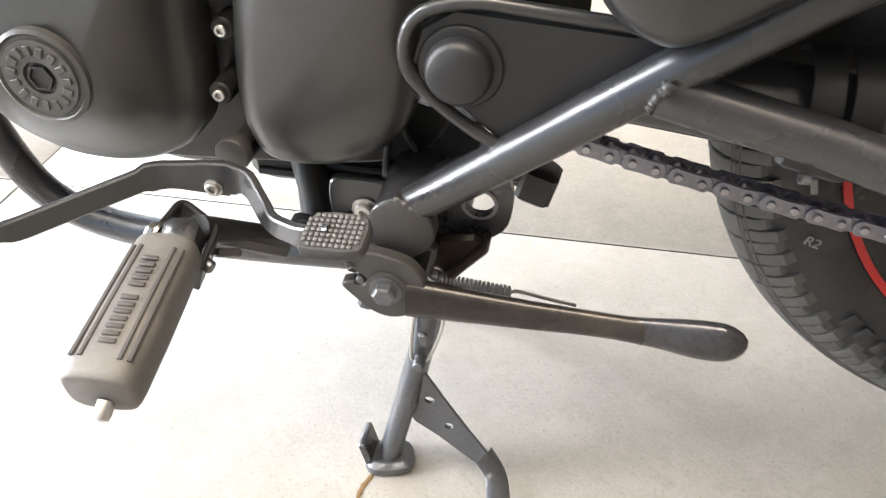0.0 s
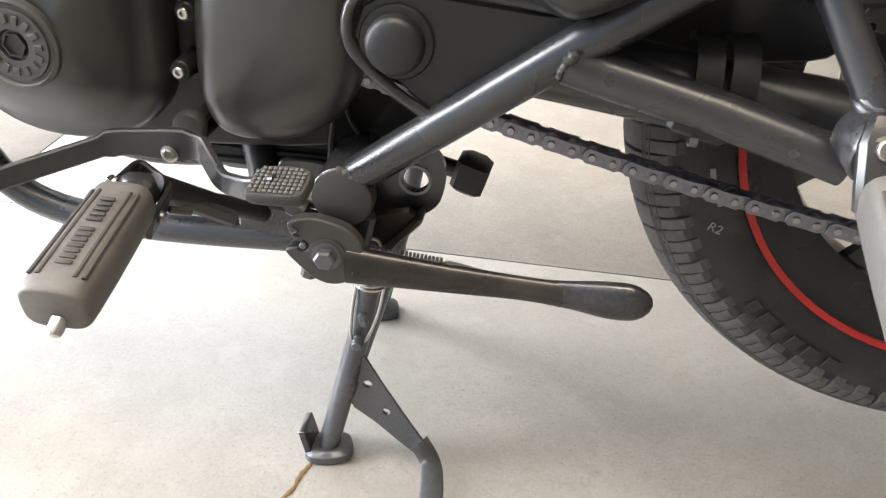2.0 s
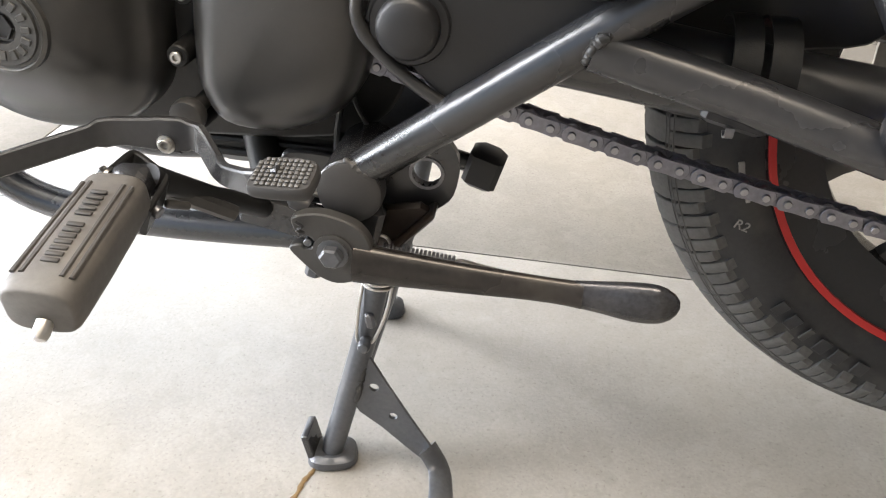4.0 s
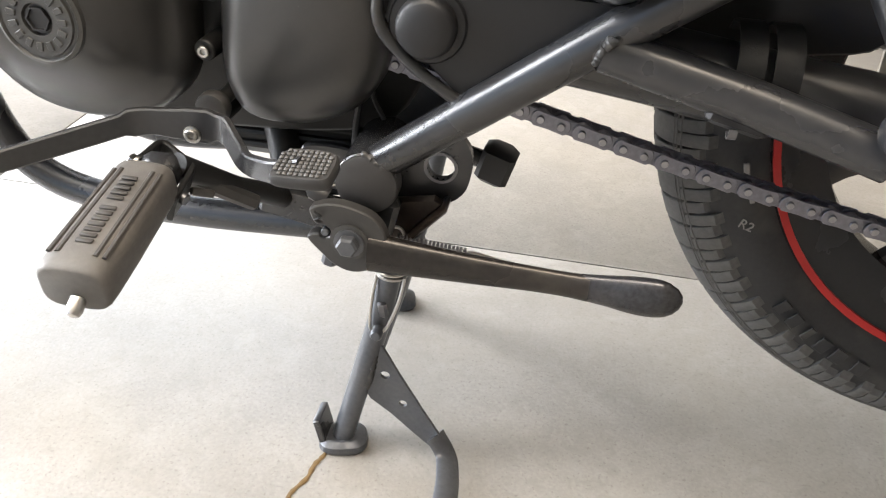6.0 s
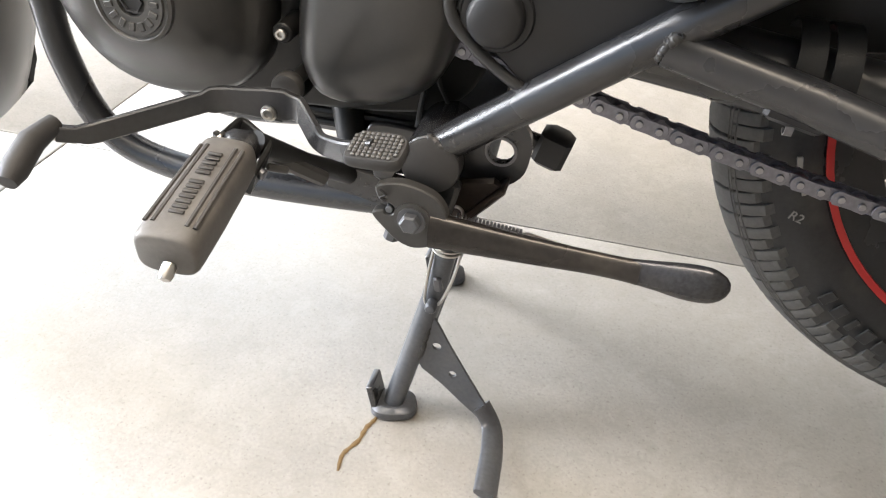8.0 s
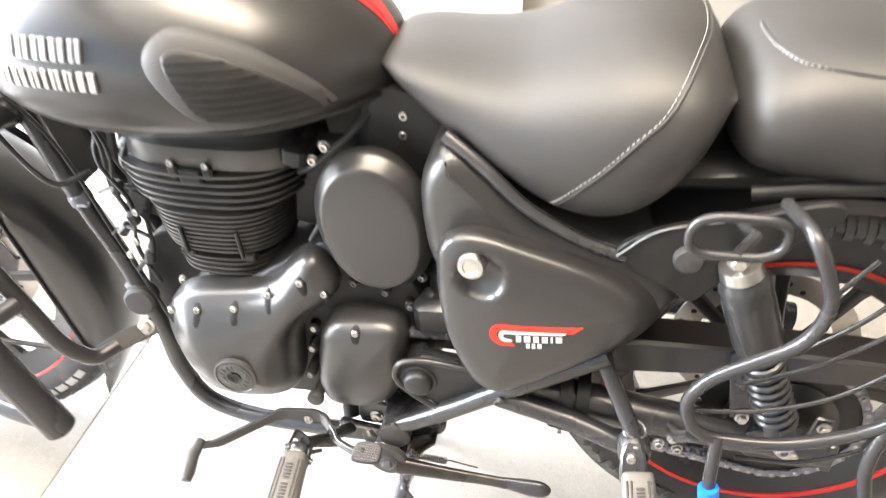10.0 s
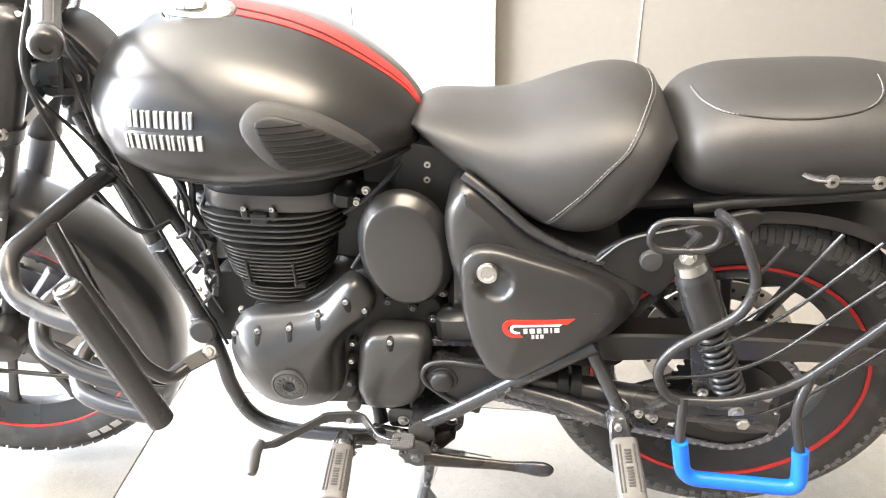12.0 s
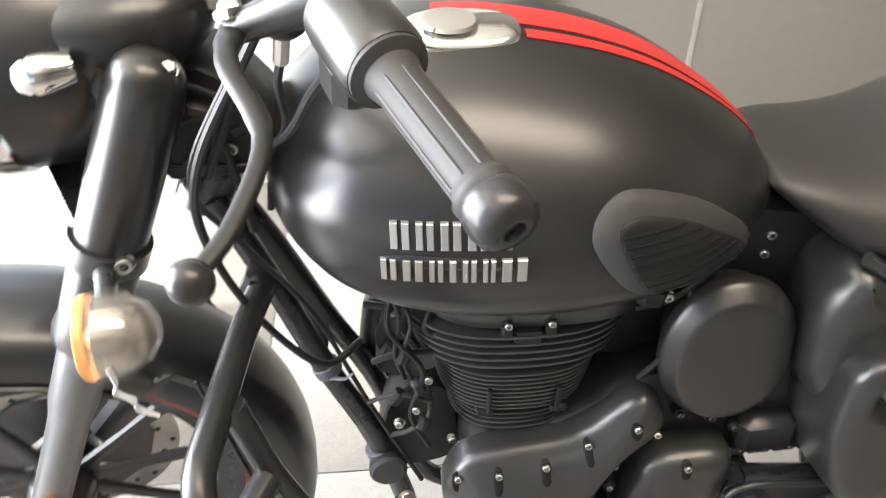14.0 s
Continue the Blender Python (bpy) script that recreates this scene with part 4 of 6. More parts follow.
part("rolled_rim", tube(rounded([(0.356, -0.148, 0.460), (0.212, -0.148, 0.474), (0.180, -0.148, 0.464), (0.174, -0.148, 0.432), (0.205, -0.148, 0.402), (0.238, -0.149, 0.383)], 0.022), 0.0042, 10), PANEL, gus)
part("cap_boot", lathe([(0.0252, -0.006), (0.0252, 0.001), (0.0240, 0.0025), (0.0200, 0.0028)], (0.209, -0.146, 0.434), (0, -1, 0), 36), CABLE, gus)
part("pivot_cap", lathe([(0.0196, -0.01), (0.0196, 0.008), (0.0187, 0.0115), (0.0162, 0.0138), (0.009, 0.0155), (0.001, 0.016)], (0.209, -0.146, 0.434), (0, -1, 0), 36), CABLE, gus, "domed black pivot cap")
# bracket plate with an eye at the cradle's foot
EYE = smooth_outline([(0.182, 0.338), (0.205, 0.352), (0.226, 0.350), (0.240, 0.334), (0.238, 0.304), (0.222, 0.288), (0.200, 0.275), (0.180, 0.285)], 4)
eyeplate = part("foot_plate", holed_plate(EYE, [(0.218, 0.320, 0.0105)], -0.112, -0.119), FRAME, bike, "black frame foot plate with a round eye")
part("eye", lathe([(0.0128, -0.001), (0.0128, 0.0012), (0.0105, 0.0012), (0.0102, -0.006)], (0.218, -0.119, 0.320), (0, -1, 0), 24, closed=True), DARKSTEEL, eyeplate)
part("stop_rubber", box((0.2525, -0.034, 0.2855), (0.029, 0.027, 0.033), (0, 15, -6), 0.004), CABLE, bike, "black rubber stand stop block")
part("stop_stem", rod((0.205, -0.034, 0.296), (0.242, -0.034, 0.287), 0.008, 10), FRAME, bike)
part("gearbox_plate", plate(smooth_outline([(0.140, 0.365), (0.175, 0.372), (0.205, 0.372), (0.215, 0.350), (0.195, 0.300), (0.160, 0.290), (0.140, 0.325)], 4), -0.060, -0.085, 0.002), FRAME, bike)

# ---- front end, turned a little to the left about the steering axis ----
RAKE = radians(24)
UPF = Vector((math.sin(RAKE), 0, math.cos(RAKE)))
AXLE_F = Vector((-0.700, 0, 0.357))
WHEEL_F = Vector((-0.678, 0.016, 0.361))
GUARD_F = Vector((-0.703, 0, 0.368))
HEADPT = Vector((-0.423, 0, 0.873))
STEER = Matrix.Translation(HEADPT) @ Matrix.Rotation(radians(10), 4, UPF) @ Matrix.Translation(-HEADPT)


def on_fork(s, y=0.0, ahead=0.0):
    return AXLE_F + UPF * s + Vector((-math.cos(RAKE), 0, math.sin(RAKE))) * ahead + Vector((0, y, 0))


def fpart(name, shape, material, parent, label="", sharp=38):
    return part(name, shape.moved(STEER), material, parent, label, sharp)


def tyre_profile(R, w, bead, n=18):
    """The closed section of a tyre as (radius, across)."""
    out = []
    for k in range(n + 1):
        a = math.pi * k / n
        out.append((R - (w * 0.62) * (1 - math.sin(a) ** 0.8), -w / 2 * math.cos(a) * (1 if 0.15 < k / n < 0.85 else 0.97)))
    return out[:1] and [(bead, -w * 0.36), (bead + 0.02, -w * 0.47)] + out[1:-1] + [(bead + 0.02, w * 0.47), (bead, w * 0.36)]


def rim_profile(r, w):
    return [(r - 0.004, -w / 2), (r + 0.006, -w / 2 - 0.003), (r + 0.008, -w / 2 + 0.004), (r - 0.010, -w / 2 + 0.012), (r - 0.022, -w * 0.2), (r - 0.024, w * 0.2), (r - 0.010, w / 2 - 0.012), (r + 0.008, w / 2 - 0.004), (r + 0.006, w / 2 + 0.003), (r - 0.004, w / 2), (r - 0.018, w / 2 - 0.010), (r - 0.040, w * 0.20), (r - 0.042, 0.0), (r - 0.040, -w * 0.20), (r - 0.018, -w / 2 + 0.010)]


def wheel(prefix, at, R, w, bead, rimw, turn, phase, spokes=5):
    """A cast wheel: tyre, rim with spokes, and the red line on the rim's edge."""
    c = Vector(at)
    axis = Vector((0, 1, 0))
    t = part(prefix + "_tyre", lathe(tyre_profile(R, w, bead), c, axis, 96, closed=True).moved(turn), TYRE, bike, "black patterned motorcycle tyre", sharp=50)
    r = part(prefix + "_rim", lathe(rim_profile(bead, rimw), c, axis, 96, closed=True).moved(turn), GUARD, bike, "black cast alloy wheel with paired spokes", sharp=45)
    for sgn in (-1, 1):
        y = sgn * (rimw / 2 + 0.004)
        part("rim_stripe", lathe([(bead - 0.0015, y + sgn * 0.0007), (bead + 0.0045, y + sgn * 0.0017), (bead + 0.0045, y - sgn * 0.003), (bead - 0.0015, y - sgn * 0.003)], c, axis, 96, closed=True).moved(turn), RED, r, "red rim line")
    part("hub", lathe([(0.030, -0.062), (0.040, -0.055), (0.044, -0.020), (0.044, 0.020), (0.040, 0.055), (0.030, 0.062)], c, axis, 32).moved(turn), PANEL, r)
    for k in range(spokes):
        for side in (-1, 1):
            a0 = radians(phase + 360 / spokes * k + side * 14)
            a1 = radians(phase + 360 / spokes * k + side * 17)
            p0 = c + Vector((math.cos(a0), 0, math.sin(a0))) * 0.034
            p1 = c + Vector((math.cos(a1), 0, math.sin(a1))) * (bead - 0.030)
            pts = [p0.lerp(p1, u) for u in (0, 0.15, 0.5, 0.85, 1.0)]
            part("spoke", tube(pts, [0.016, 0.012, 0.010, 0.012, 0.018], 8, 0.62, up=(0, 1, 0)).moved(turn), PANEL, r, sharp=30)
    return t, r


ftyre, frim = wheel("front", WHEEL_F, 0.329, 0.104, 0.243, 0.066, STEER, 20)
# shoulder blocks of the front tread
blk = box((0, 0, 0), (0.0225, 0.020, 0.0036), None, 0.0012)
blk_mesh = mesh_of("tread_block", blk, TYRE)
for side in (-1, 1):
    for k in range(72):
        a = radians(5 * k + (2.5 if side > 0 else 0))
        m = STEER @ Matrix.Translation(WHEEL_F) @ Matrix.Rotation(-a, 4, "Y") @ pose(0.3018, side * 0.0405, 0, 0, 90, 0) @ pose(0, 0, 0, side * 58, 0, side * 8)
        piece("tread_block", blk_mesh, m, ftyre)
ctr = Shape()
for k in range(90):
    a = radians(4 * k)
    s = box((0, 0, 0), (0.019, 0.026, 0.004), (0, 0, 18 if k % 2 else -18), 0.0015)
    s.moved(STEER @ Matrix.Translation(WHEEL_F) @ Matrix.Rotation(-a, 4, "Y") @ pose(0.3254, 0, 0, 0, 90, 0))
    ctr.add(s.v, s.f)
tagged(part("centre_tread", ctr, TYRE, ftyre), kind="stuff")
# worn pale moulded bars round the sidewall, two runs
for a0, count, w in ((150, 4, 0.020), (196, 9, 0.013), (292, 5, 0.024)):
    for k in range(count):
        a = radians(a0 + k * (w + 0.007) / 0.283 * 57.3)
        d = Vector((math.cos(a), 0, math.sin(a)))
        s = box((0, 0, 0), (w, 0.0016, 0.014 if a0 > 250 else 0.011), None, 0.0005).moved(Matrix.Translation(WHEEL_F + d * 0.283 + Vector((0, -0.0505, 0))) @ Matrix.Rotation(math.pi / 2 - a, 4, "Y"))
        fpart("sidewall_mark", s, STUD if a0 < 250 else THREAD, ftyre)
disc = fpart("brake_disc", lathe([(0.150, 0.056), (0.150, 0.060), (0.112, 0.060), (0.112, 0.056)], WHEEL_F, (0, 1, 0), 48, closed=True), STEEL, bike, "drilled steel brake disc")
# black plugs on the disc paint the dark of its drilled holes
for k in range(30):
    a = radians(12 * k)
    rr = (0.122, 0.131, 0.140)[k % 3]
    fpart("hole_dark_plug", rod(WHEEL_F + Vector((rr * math.cos(a), 0.0552, rr * math.sin(a))), WHEEL_F + Vector((rr * math.cos(a), 0.0608, rr * math.sin(a))), 0.0045, 10), CABLE, disc)
fpart("disc_carrier", lathe([(0.118, 0.055), (0.118, 0.052), (0.05, 0.045), (0.05, 0.050)], WHEEL_F, (0, 1, 0), 10, closed=True), DARKSTEEL, disc)
fpart("brake_caliper", box(AXLE_F + Vector((0.115, 0.066, 0.075)), (0.06, 0.05, 0.10), (0, 40, 0), 0.01), DARKSTEEL, bike, "dark brake caliper")


# front mudguard: a deep U round the tyre
def mudguard(c, a0, a1, r_top, r_side, half, turn, n=64, th=0.003, chord=None):
    rings = []
    prof = [(r_side, -half), (r_side + (r_top - r_side) * 0.45, -half * 1.0), (r_top - 0.022, -half * 0.95), (r_top - 0.007, -half * 0.75), (r_top, -half * 0.4), (r_top + 0.002, 0)]
    prof = prof + [(r, -y) for r, y in prof[-2::-1]]
    inner = [(r - th, y * 0.97) for r, y in prof[::-1]]
    for i in range(n + 1):
        a = radians(a0 + (a1 - a0) * i / n)
        d = Vector((math.cos(a), 0, math.sin(a)))
        end = min(1.0, min(i, n - i) / 3.2)
        deep = 1.0
        if chord and d.x > 0.62:
            reach = chord[0] / (d.x + chord[1] * d.z)
            deep = min(1.6, max(0.25, (r_top - reach) / (r_top - r_side)))
        rings.append([Vector(c) + d * (r_top + (r - r_top) * (0.35 + 0.65 * math.sqrt(end)) * (deep if r < r_top - 0.03 else 1.0)) + Vector((0, y, 0)) for r, y in prof + inner])
    return skin(rings).moved(turn)


guard = part("front_mudguard", mudguard(GUARD_F, -34, 143, 0.3675, 0.302, 0.076, STEER, chord=(0.288, 0.14)), TANK, bike, "deep matte black front mudguard", sharp=60)
fpart("stay", tube([AXLE_F + Vector((-0.015, -0.090, 0.030)), AXLE_F + Vector((-0.055, -0.088, 0.150)), AXLE_F + Vector((-0.105, -0.081, 0.275))], 0.0055, 10), FRAME, guard, "thin black mudguard stay")
fpart("stay", tube([AXLE_F + Vector((0.035, -0.085, -0.015)), AXLE_F + Vector((0.180, -0.083, -0.045)), AXLE_F + Vector((0.330, -0.079, -0.085))], 0.0045, 10), FRAME, guard)
fpart("edge_bead", tube([GUARD_F + Vector((0.303 * math.cos(radians(a)), -0.0775, 0.303 * math.sin(radians(a)))) for a in range(54, 140, 6)], 0.003, 8), TANK, guard)
fpart("edge_bead", tube([GUARD_F + Vector((0.288 - 0.14 * z, -0.0775, z)) for z in (0.255, 0.16, 0.06, -0.04, -0.12)], 0.0022, 8), TANK, guard)
fpart("bolt", bolt(AXLE_F + Vector((-0.232, -0.0775, 0.262)), r=0.006), STEEL, guard)

# fork legs
for sgn in (-1, 1):
    y = 0.103 * sgn
    leg = fpart("fork_leg", lathe([(0.014, -0.020), (0.022, -0.011), (0.023, 0.030), (0.0215, 0.05), (0.0215, 0.30), (0.0235, 0.32), (0.0255, 0.335), (0.0255, 0.42), (0.023, 0.430)], on_fork(0, y), UPF, 28), FORK, bike, "black fork slider, greyed to carry reflected daylight")
    fpart("fork_shroud", lathe([(0.026, 0.425), (0.0335, 0.428), (0.0345, 0.440), (0.0315, 0.455), (0.0315, 0.70), (0.0305, 0.715), (0.027, 0.728), (0.019, 0.737), (0.008, 0.741), (0.001, 0.7415)], on_fork(0, y), UPF, 28), TANK, leg, "smooth black fork shroud")
    fpart("axle_nut", bolt(on_fork(0.0, y + sgn * 0.02), (0, sgn, 0), r=0.013, h=0.012, socket=False), STEEL, leg)
    fpart("pinch_bolt", bolt(on_fork(0.0, y + sgn * 0.005, -0.026), (0.9, sgn * 0.3, -0.3), r=0.006, h=0.012), STEEL, leg)
    ref = fpart("reflector", plate([(p.x, p.z) for p in (on_fork(0.150 + pz, 0, px + 0.002) for px, pz in ellipse(0, 0, 0.014, 0.034, 28, 0, 4.5))], y + sgn * 0.021, y + sgn * 0.030, 0.002), ORANGE, leg, "amber side reflector")
    fpart("shroud_bolt", bolt(on_fork(0.734, y + sgn * 0.008, -0.012), (0.3, sgn * 0.5, 0.8), r=0.0062, h=0.006, socket=False), STEEL, leg)
for s, th in ((0.555, 0.026), (0.70, 0.02)):
    yoke = [(-0.118, -0.02), (-0.10, -0.034), (0.0, -0.075), (0.10, -0.034), (0.118, -0.02), (0.118, 0.02), (0.09, 0.030), (-0.09, 0.030), (-0.118, 0.02)]
    rings = [[on_fork(s + h, py, -px * 1.0) for py, px in yoke] for h in (-th / 2, th / 2)]
    fpart("fork_yoke", skin(rings), FRAME, bike, "black fork clamp")
fpart("clamp_bolt", bolt(on_fork(0.552, -0.132, -0.012), (0.2, -1, 0.1), r=0.008, h=0.007), STEEL, bike)

# headlamp
HL = on_fork(0.662, 0, 0.085)
axh = Vector((-1, 0, -0.04)).normalized()
lampbody = fpart("headlamp", lathe([(0.060, -0.078), (0.084, -0.070), (0.094, -0.050), (0.0975, -0.012), (0.0985, 0.015), (0.0985, 0.024), (0.090, 0.024)], HL, axh, 44), TANK, bike, "matte black round headlamp bucket", sharp=60)
fpart("rim", lathe([(0.0985, 0.020), (0.1015, 0.023), (0.1020, 0.038), (0.100, 0.050), (0.094, 0.056), (0.088, 0.052), (0.090, 0.034)], HL, axh, 44, closed=True), CHROME, lampbody, "chrome headlamp rim")
fpart("lens", lathe([(0.090, 0.052), (0.080, 0.064), (0.050, 0.073), (0.001, 0.077)], HL, axh, 36), GLASS, lampbody, "clear headlamp lens")
fpart("reflector_bowl", lathe([(0.086, 0.050), (0.070, 0.018), (0.040, 0.000), (0.001, -0.004)], HL, axh, 36), CHROME, lampbody)
# cowl over the fork top with the speedometer
COWL = HL + Vector((0.066, 0, 0.045))
rings = []
for dx, cz, hy, hz in ((-0.002, 0.012, 0.066, 0.052), (0.015, 0.016, 0.080, 0.058), (0.045, 0.022, 0.090, 0.058), (0.080, 0.028, 0.092, 0.054), (0.110, 0.033, 0.086, 0.047), (0.135, 0.037, 0.070, 0.037), (0.152, 0.039, 0.048, 0.026), (0.160, 0.040, 0.022, 0.012)):
    rings.append([HL + Vector((dx, y, cz + z)) for y, z in ellipse(0, 0, hy, hz, 36, 0, 2.5)])
fpart("fork_cowl", skin(rings), TANK, bike, "matte black cowl between headlamp and handlebar", sharp=60)
for sgn in (-1, 1):
    pil = fpart("pilot_lamp", lathe([(0.012, -0.02), (0.016, 0.0), (0.016, 0.008), (0.013, 0.012), (0.001, 0.013)], HL + Vector((0.030, 0.104 * sgn, 0.030)), (-1, 0.35 * sgn, 0.05), 24), CHROME, bike, "small chrome pilot lamp")
    fpart("pilot_lens", lathe([(0.0135, 0.007), (0.013, 0.014), (0.009, 0.020), (0.001, 0.022)], HL + Vector((0.030, 0.104 * sgn, 0.030)), (-1, 0.35 * sgn, 0.05), 24), WHITE, pil)
spd = COWL + Vector((0.028, 0, 0.026))
axs = Vector((0.42, 0, 0.9)).normalized()
speedo = fpart("speedometer", lathe([(0.060, -0.05), (0.064, 0.0), (0.066, 0.010), (0.060, 0.012), (0.057, 0.010), (0.057, 0.002)], spd, axs, 40), PANEL, bike, "round speedometer with brown dial and chrome ring")
fpart("bezel", lathe([(0.0575, 0.010), (0.0665, 0.010), (0.0665, 0.017), (0.0575, 0.019)], spd, axs, 40, closed=True), CHROME, speedo, "chrome ring")
fpart("dial", lathe([(0.058, 0.008), (0.058, 0.0095), (0.001, 0.0096)], spd, axs, 36), DIAL, speedo, "brown dial with pale marks")
sa, su, sw = frame_of(axs)
for k in range(13):
    a = radians(-30 + 20 * k)
    d = su * math.cos(a) + sw * math.sin(a)
    fpart("dial_mark", rod(spd + sa * 0.0105 + d * 0.045, spd + sa * 0.0105 + d * 0.052, 0.0014, 6), WHITE, speedo)
fpart("needle", tube([spd + sa * 0.011 - su * 0.008, spd + sa * 0.011 + su * 0.022 + sw * 0.034], [0.002, 0.0008], 6), RED, speedo)
keyb = COWL + Vector((0.075, 0, 0.030))
fpart("ignition_lock", lathe([(0.022, -0.03), (0.022, 0.006), (0.018, 0.010), (0.009, 0.010), (0.007, 0.006), (0.001, 0.006)], keyb, axs, 28), CHROME, bike, "chrome ignition lock")

# handlebar
GRIP_END, GRIP_IN = Vector((-0.150, -0.402, 1.056)), Vector((-0.206, -0.288, 1.088))
gd = (GRIP_END - GRIP_IN).normalized()
mid = Vector((-0.310, 0.010, 1.070))
fwd = Vector((-math.cos(radians(16)), -math.sin(radians(16)), 0))
side = Vector((-fwd.y, fwd.x, 0))


def mirrored(p):
    p = Vector(p)
    c = Vector((-0.33, -0.004, 0))
    return p - side * 2 * (p - c).dot(side)


left_run = rounded([GRIP_IN + gd * 0.118, GRIP_IN, GRIP_IN - gd * 0.04, (-0.290, -0.140, 1.090), (-0.322, -0.050, 1.050), (-0.335, 0.0, 1.045)], 0.05, 5)
handlebar = part("handlebar", tube(left_run + [mirrored(p) for p in left_run[-2::-1]], 0.0115, 14), GUARD, bike, "black swept-back handlebar")
for flip in (False, True):
    f = mirrored if flip else Vector
    e, i = f(GRIP_END), f(GRIP_IN)
    d = (e - i).normalized()
    part("grip", lathe([(0.0225, -0.004), (0.0235, 0.0), (0.0235, 0.004), (0.0170, 0.007), (0.0143, 0.018), (0.0137, 0.092), (0.0160, 0.098), (0.0172, 0.100), (0.0170, 0.1025), (0.0162, 0.1045), (0.001, 0.105)], i, d, 32), RUBBER, handlebar, "dark grey rubber grip")
    part("grip_end", lathe([(0.0158, 0.1035), (0.0172, 0.106), (0.0180, 0.111), (0.0180, 0.116), (0.0170, 0.122), (0.0140, 0.1260), (0.0085, 0.1275), (0.0062, 0.1272), (0.0055, 0.1240), (0.001, 0.1240)], i, d, 36), GUARD, handlebar, "glossy black bar end")
    a, u, w = frame_of(d)
    for k in range(8):
        t = 2 * math.pi * k / 8
        o = (u * math.cos(t) + w * math.sin(t)) * 0.0137
        part("ridge", tube([i + d * 0.012 + o, i + d * 0.050 + o, i + d * 0.094 + o], 0.0013, 6), RUBBER, handlebar)
    sw_c = i - d * 0.028
    part("switch_pod", lathe([(0.016, -0.056), (0.024, -0.052), (0.0250, -0.044), (0.0258, -0.02), (0.0258, 0.000), (0.0240, 0.005)], i - d * 0.004, d, 28), PANEL, handlebar, "black switch housing")
    part("switch_block", box(sw_c + Vector((-0.006, 0, -0.020)), (0.036, 0.036, 0.034), (10, 0, 20 * (-1 if flip else 1)), 0.007), PANEL, handlebar)
    root = f(Vector((-0.300, -0.205, 1.080)))
    part("lever_perch", tube([i - d * 0.075, root.lerp(i - d * 0.075, 0.4), root], [0.017, 0.012, 0.010], 12), PANEL, handlebar)
    part("perch_bolt", bolt(root + Vector((0, 0, 0.010)), (0, 0, 1), r=0.008, h=0.008, socket=False), STEEL, handlebar)
    lev = spline([root, f(Vector((-0.298, -0.250, 1.078))), f(Vector((-0.274, -0.308, 1.062))), f(Vector((-0.285, -0.360, 1.043))), f(Vector((-0.303, -0.392, 1.032)))], 6)
    part("lever", tube(lev, [0.0090] * 4 + [0.0072] * 8 + [0.0056] * 12 + [0.009], 12, 0.7), CAST, handlebar, "dark grey control lever with a ball end")
    part("lever_ball", lathe([(0.0115 * math.sin(radians(a)) + 0.0004, -0.0115 * math.cos(radians(a))) for a in range(0, 181, 15)], lev[-1], (0, -1, 0.1), 24), GUARD, handlebar)
    stem = [f(Vector((-0.225, -0.215, 1.095))), f(Vector((-0.212, -0.205, 1.125))), f(Vector((-0.216, -0.215, 1.200))), f(Vector((-0.225, -0.270, 1.330)))]
    part("mirror_stem", tube(rounded(stem, 0.03), 0.0055, 10), GUARD, handlebar, "thin black mirror stem")
    part("stem_sleeve", tube([stem[1].lerp(stem[2], 0.15), stem[1].lerp(stem[2], 0.6), stem[2], stem[2].lerp(stem[3], 0.3)], [0.0085, 0.0100, 0.0105, 0.0095], 12), RUBBER, handlebar, "rubber sleeve of the mirror stem")
    part("mirror_nut", rod(stem[0], stem[0] + Vector((0, 0, 0.03)), 0.009, 10), PANEL, handlebar)
    mc = stem[-1] + Vector((0.0, 0, 0.045))
    part("mirror_head", lathe([(0.048, 0.0), (0.050, 0.004), (0.046, 0.012), (0.02, 0.018)], mc, (-1, 0, 0.1), 32), GUARD, handlebar, "round black mirror")
    part("mirror_glass", lathe([(0.047, -0.001), (0.047, 0.001), (0.001, 0.001)], mc, (1, 0, -0.1), 32), CHROME, handlebar)
    part("bar_clamp", box((f(Vector((-0.333, -0.032, 1.045)))), (0.045, 0.03, 0.04), (0, 20, 0), 0.006), STEEL, handlebar, "metal bar clamp")

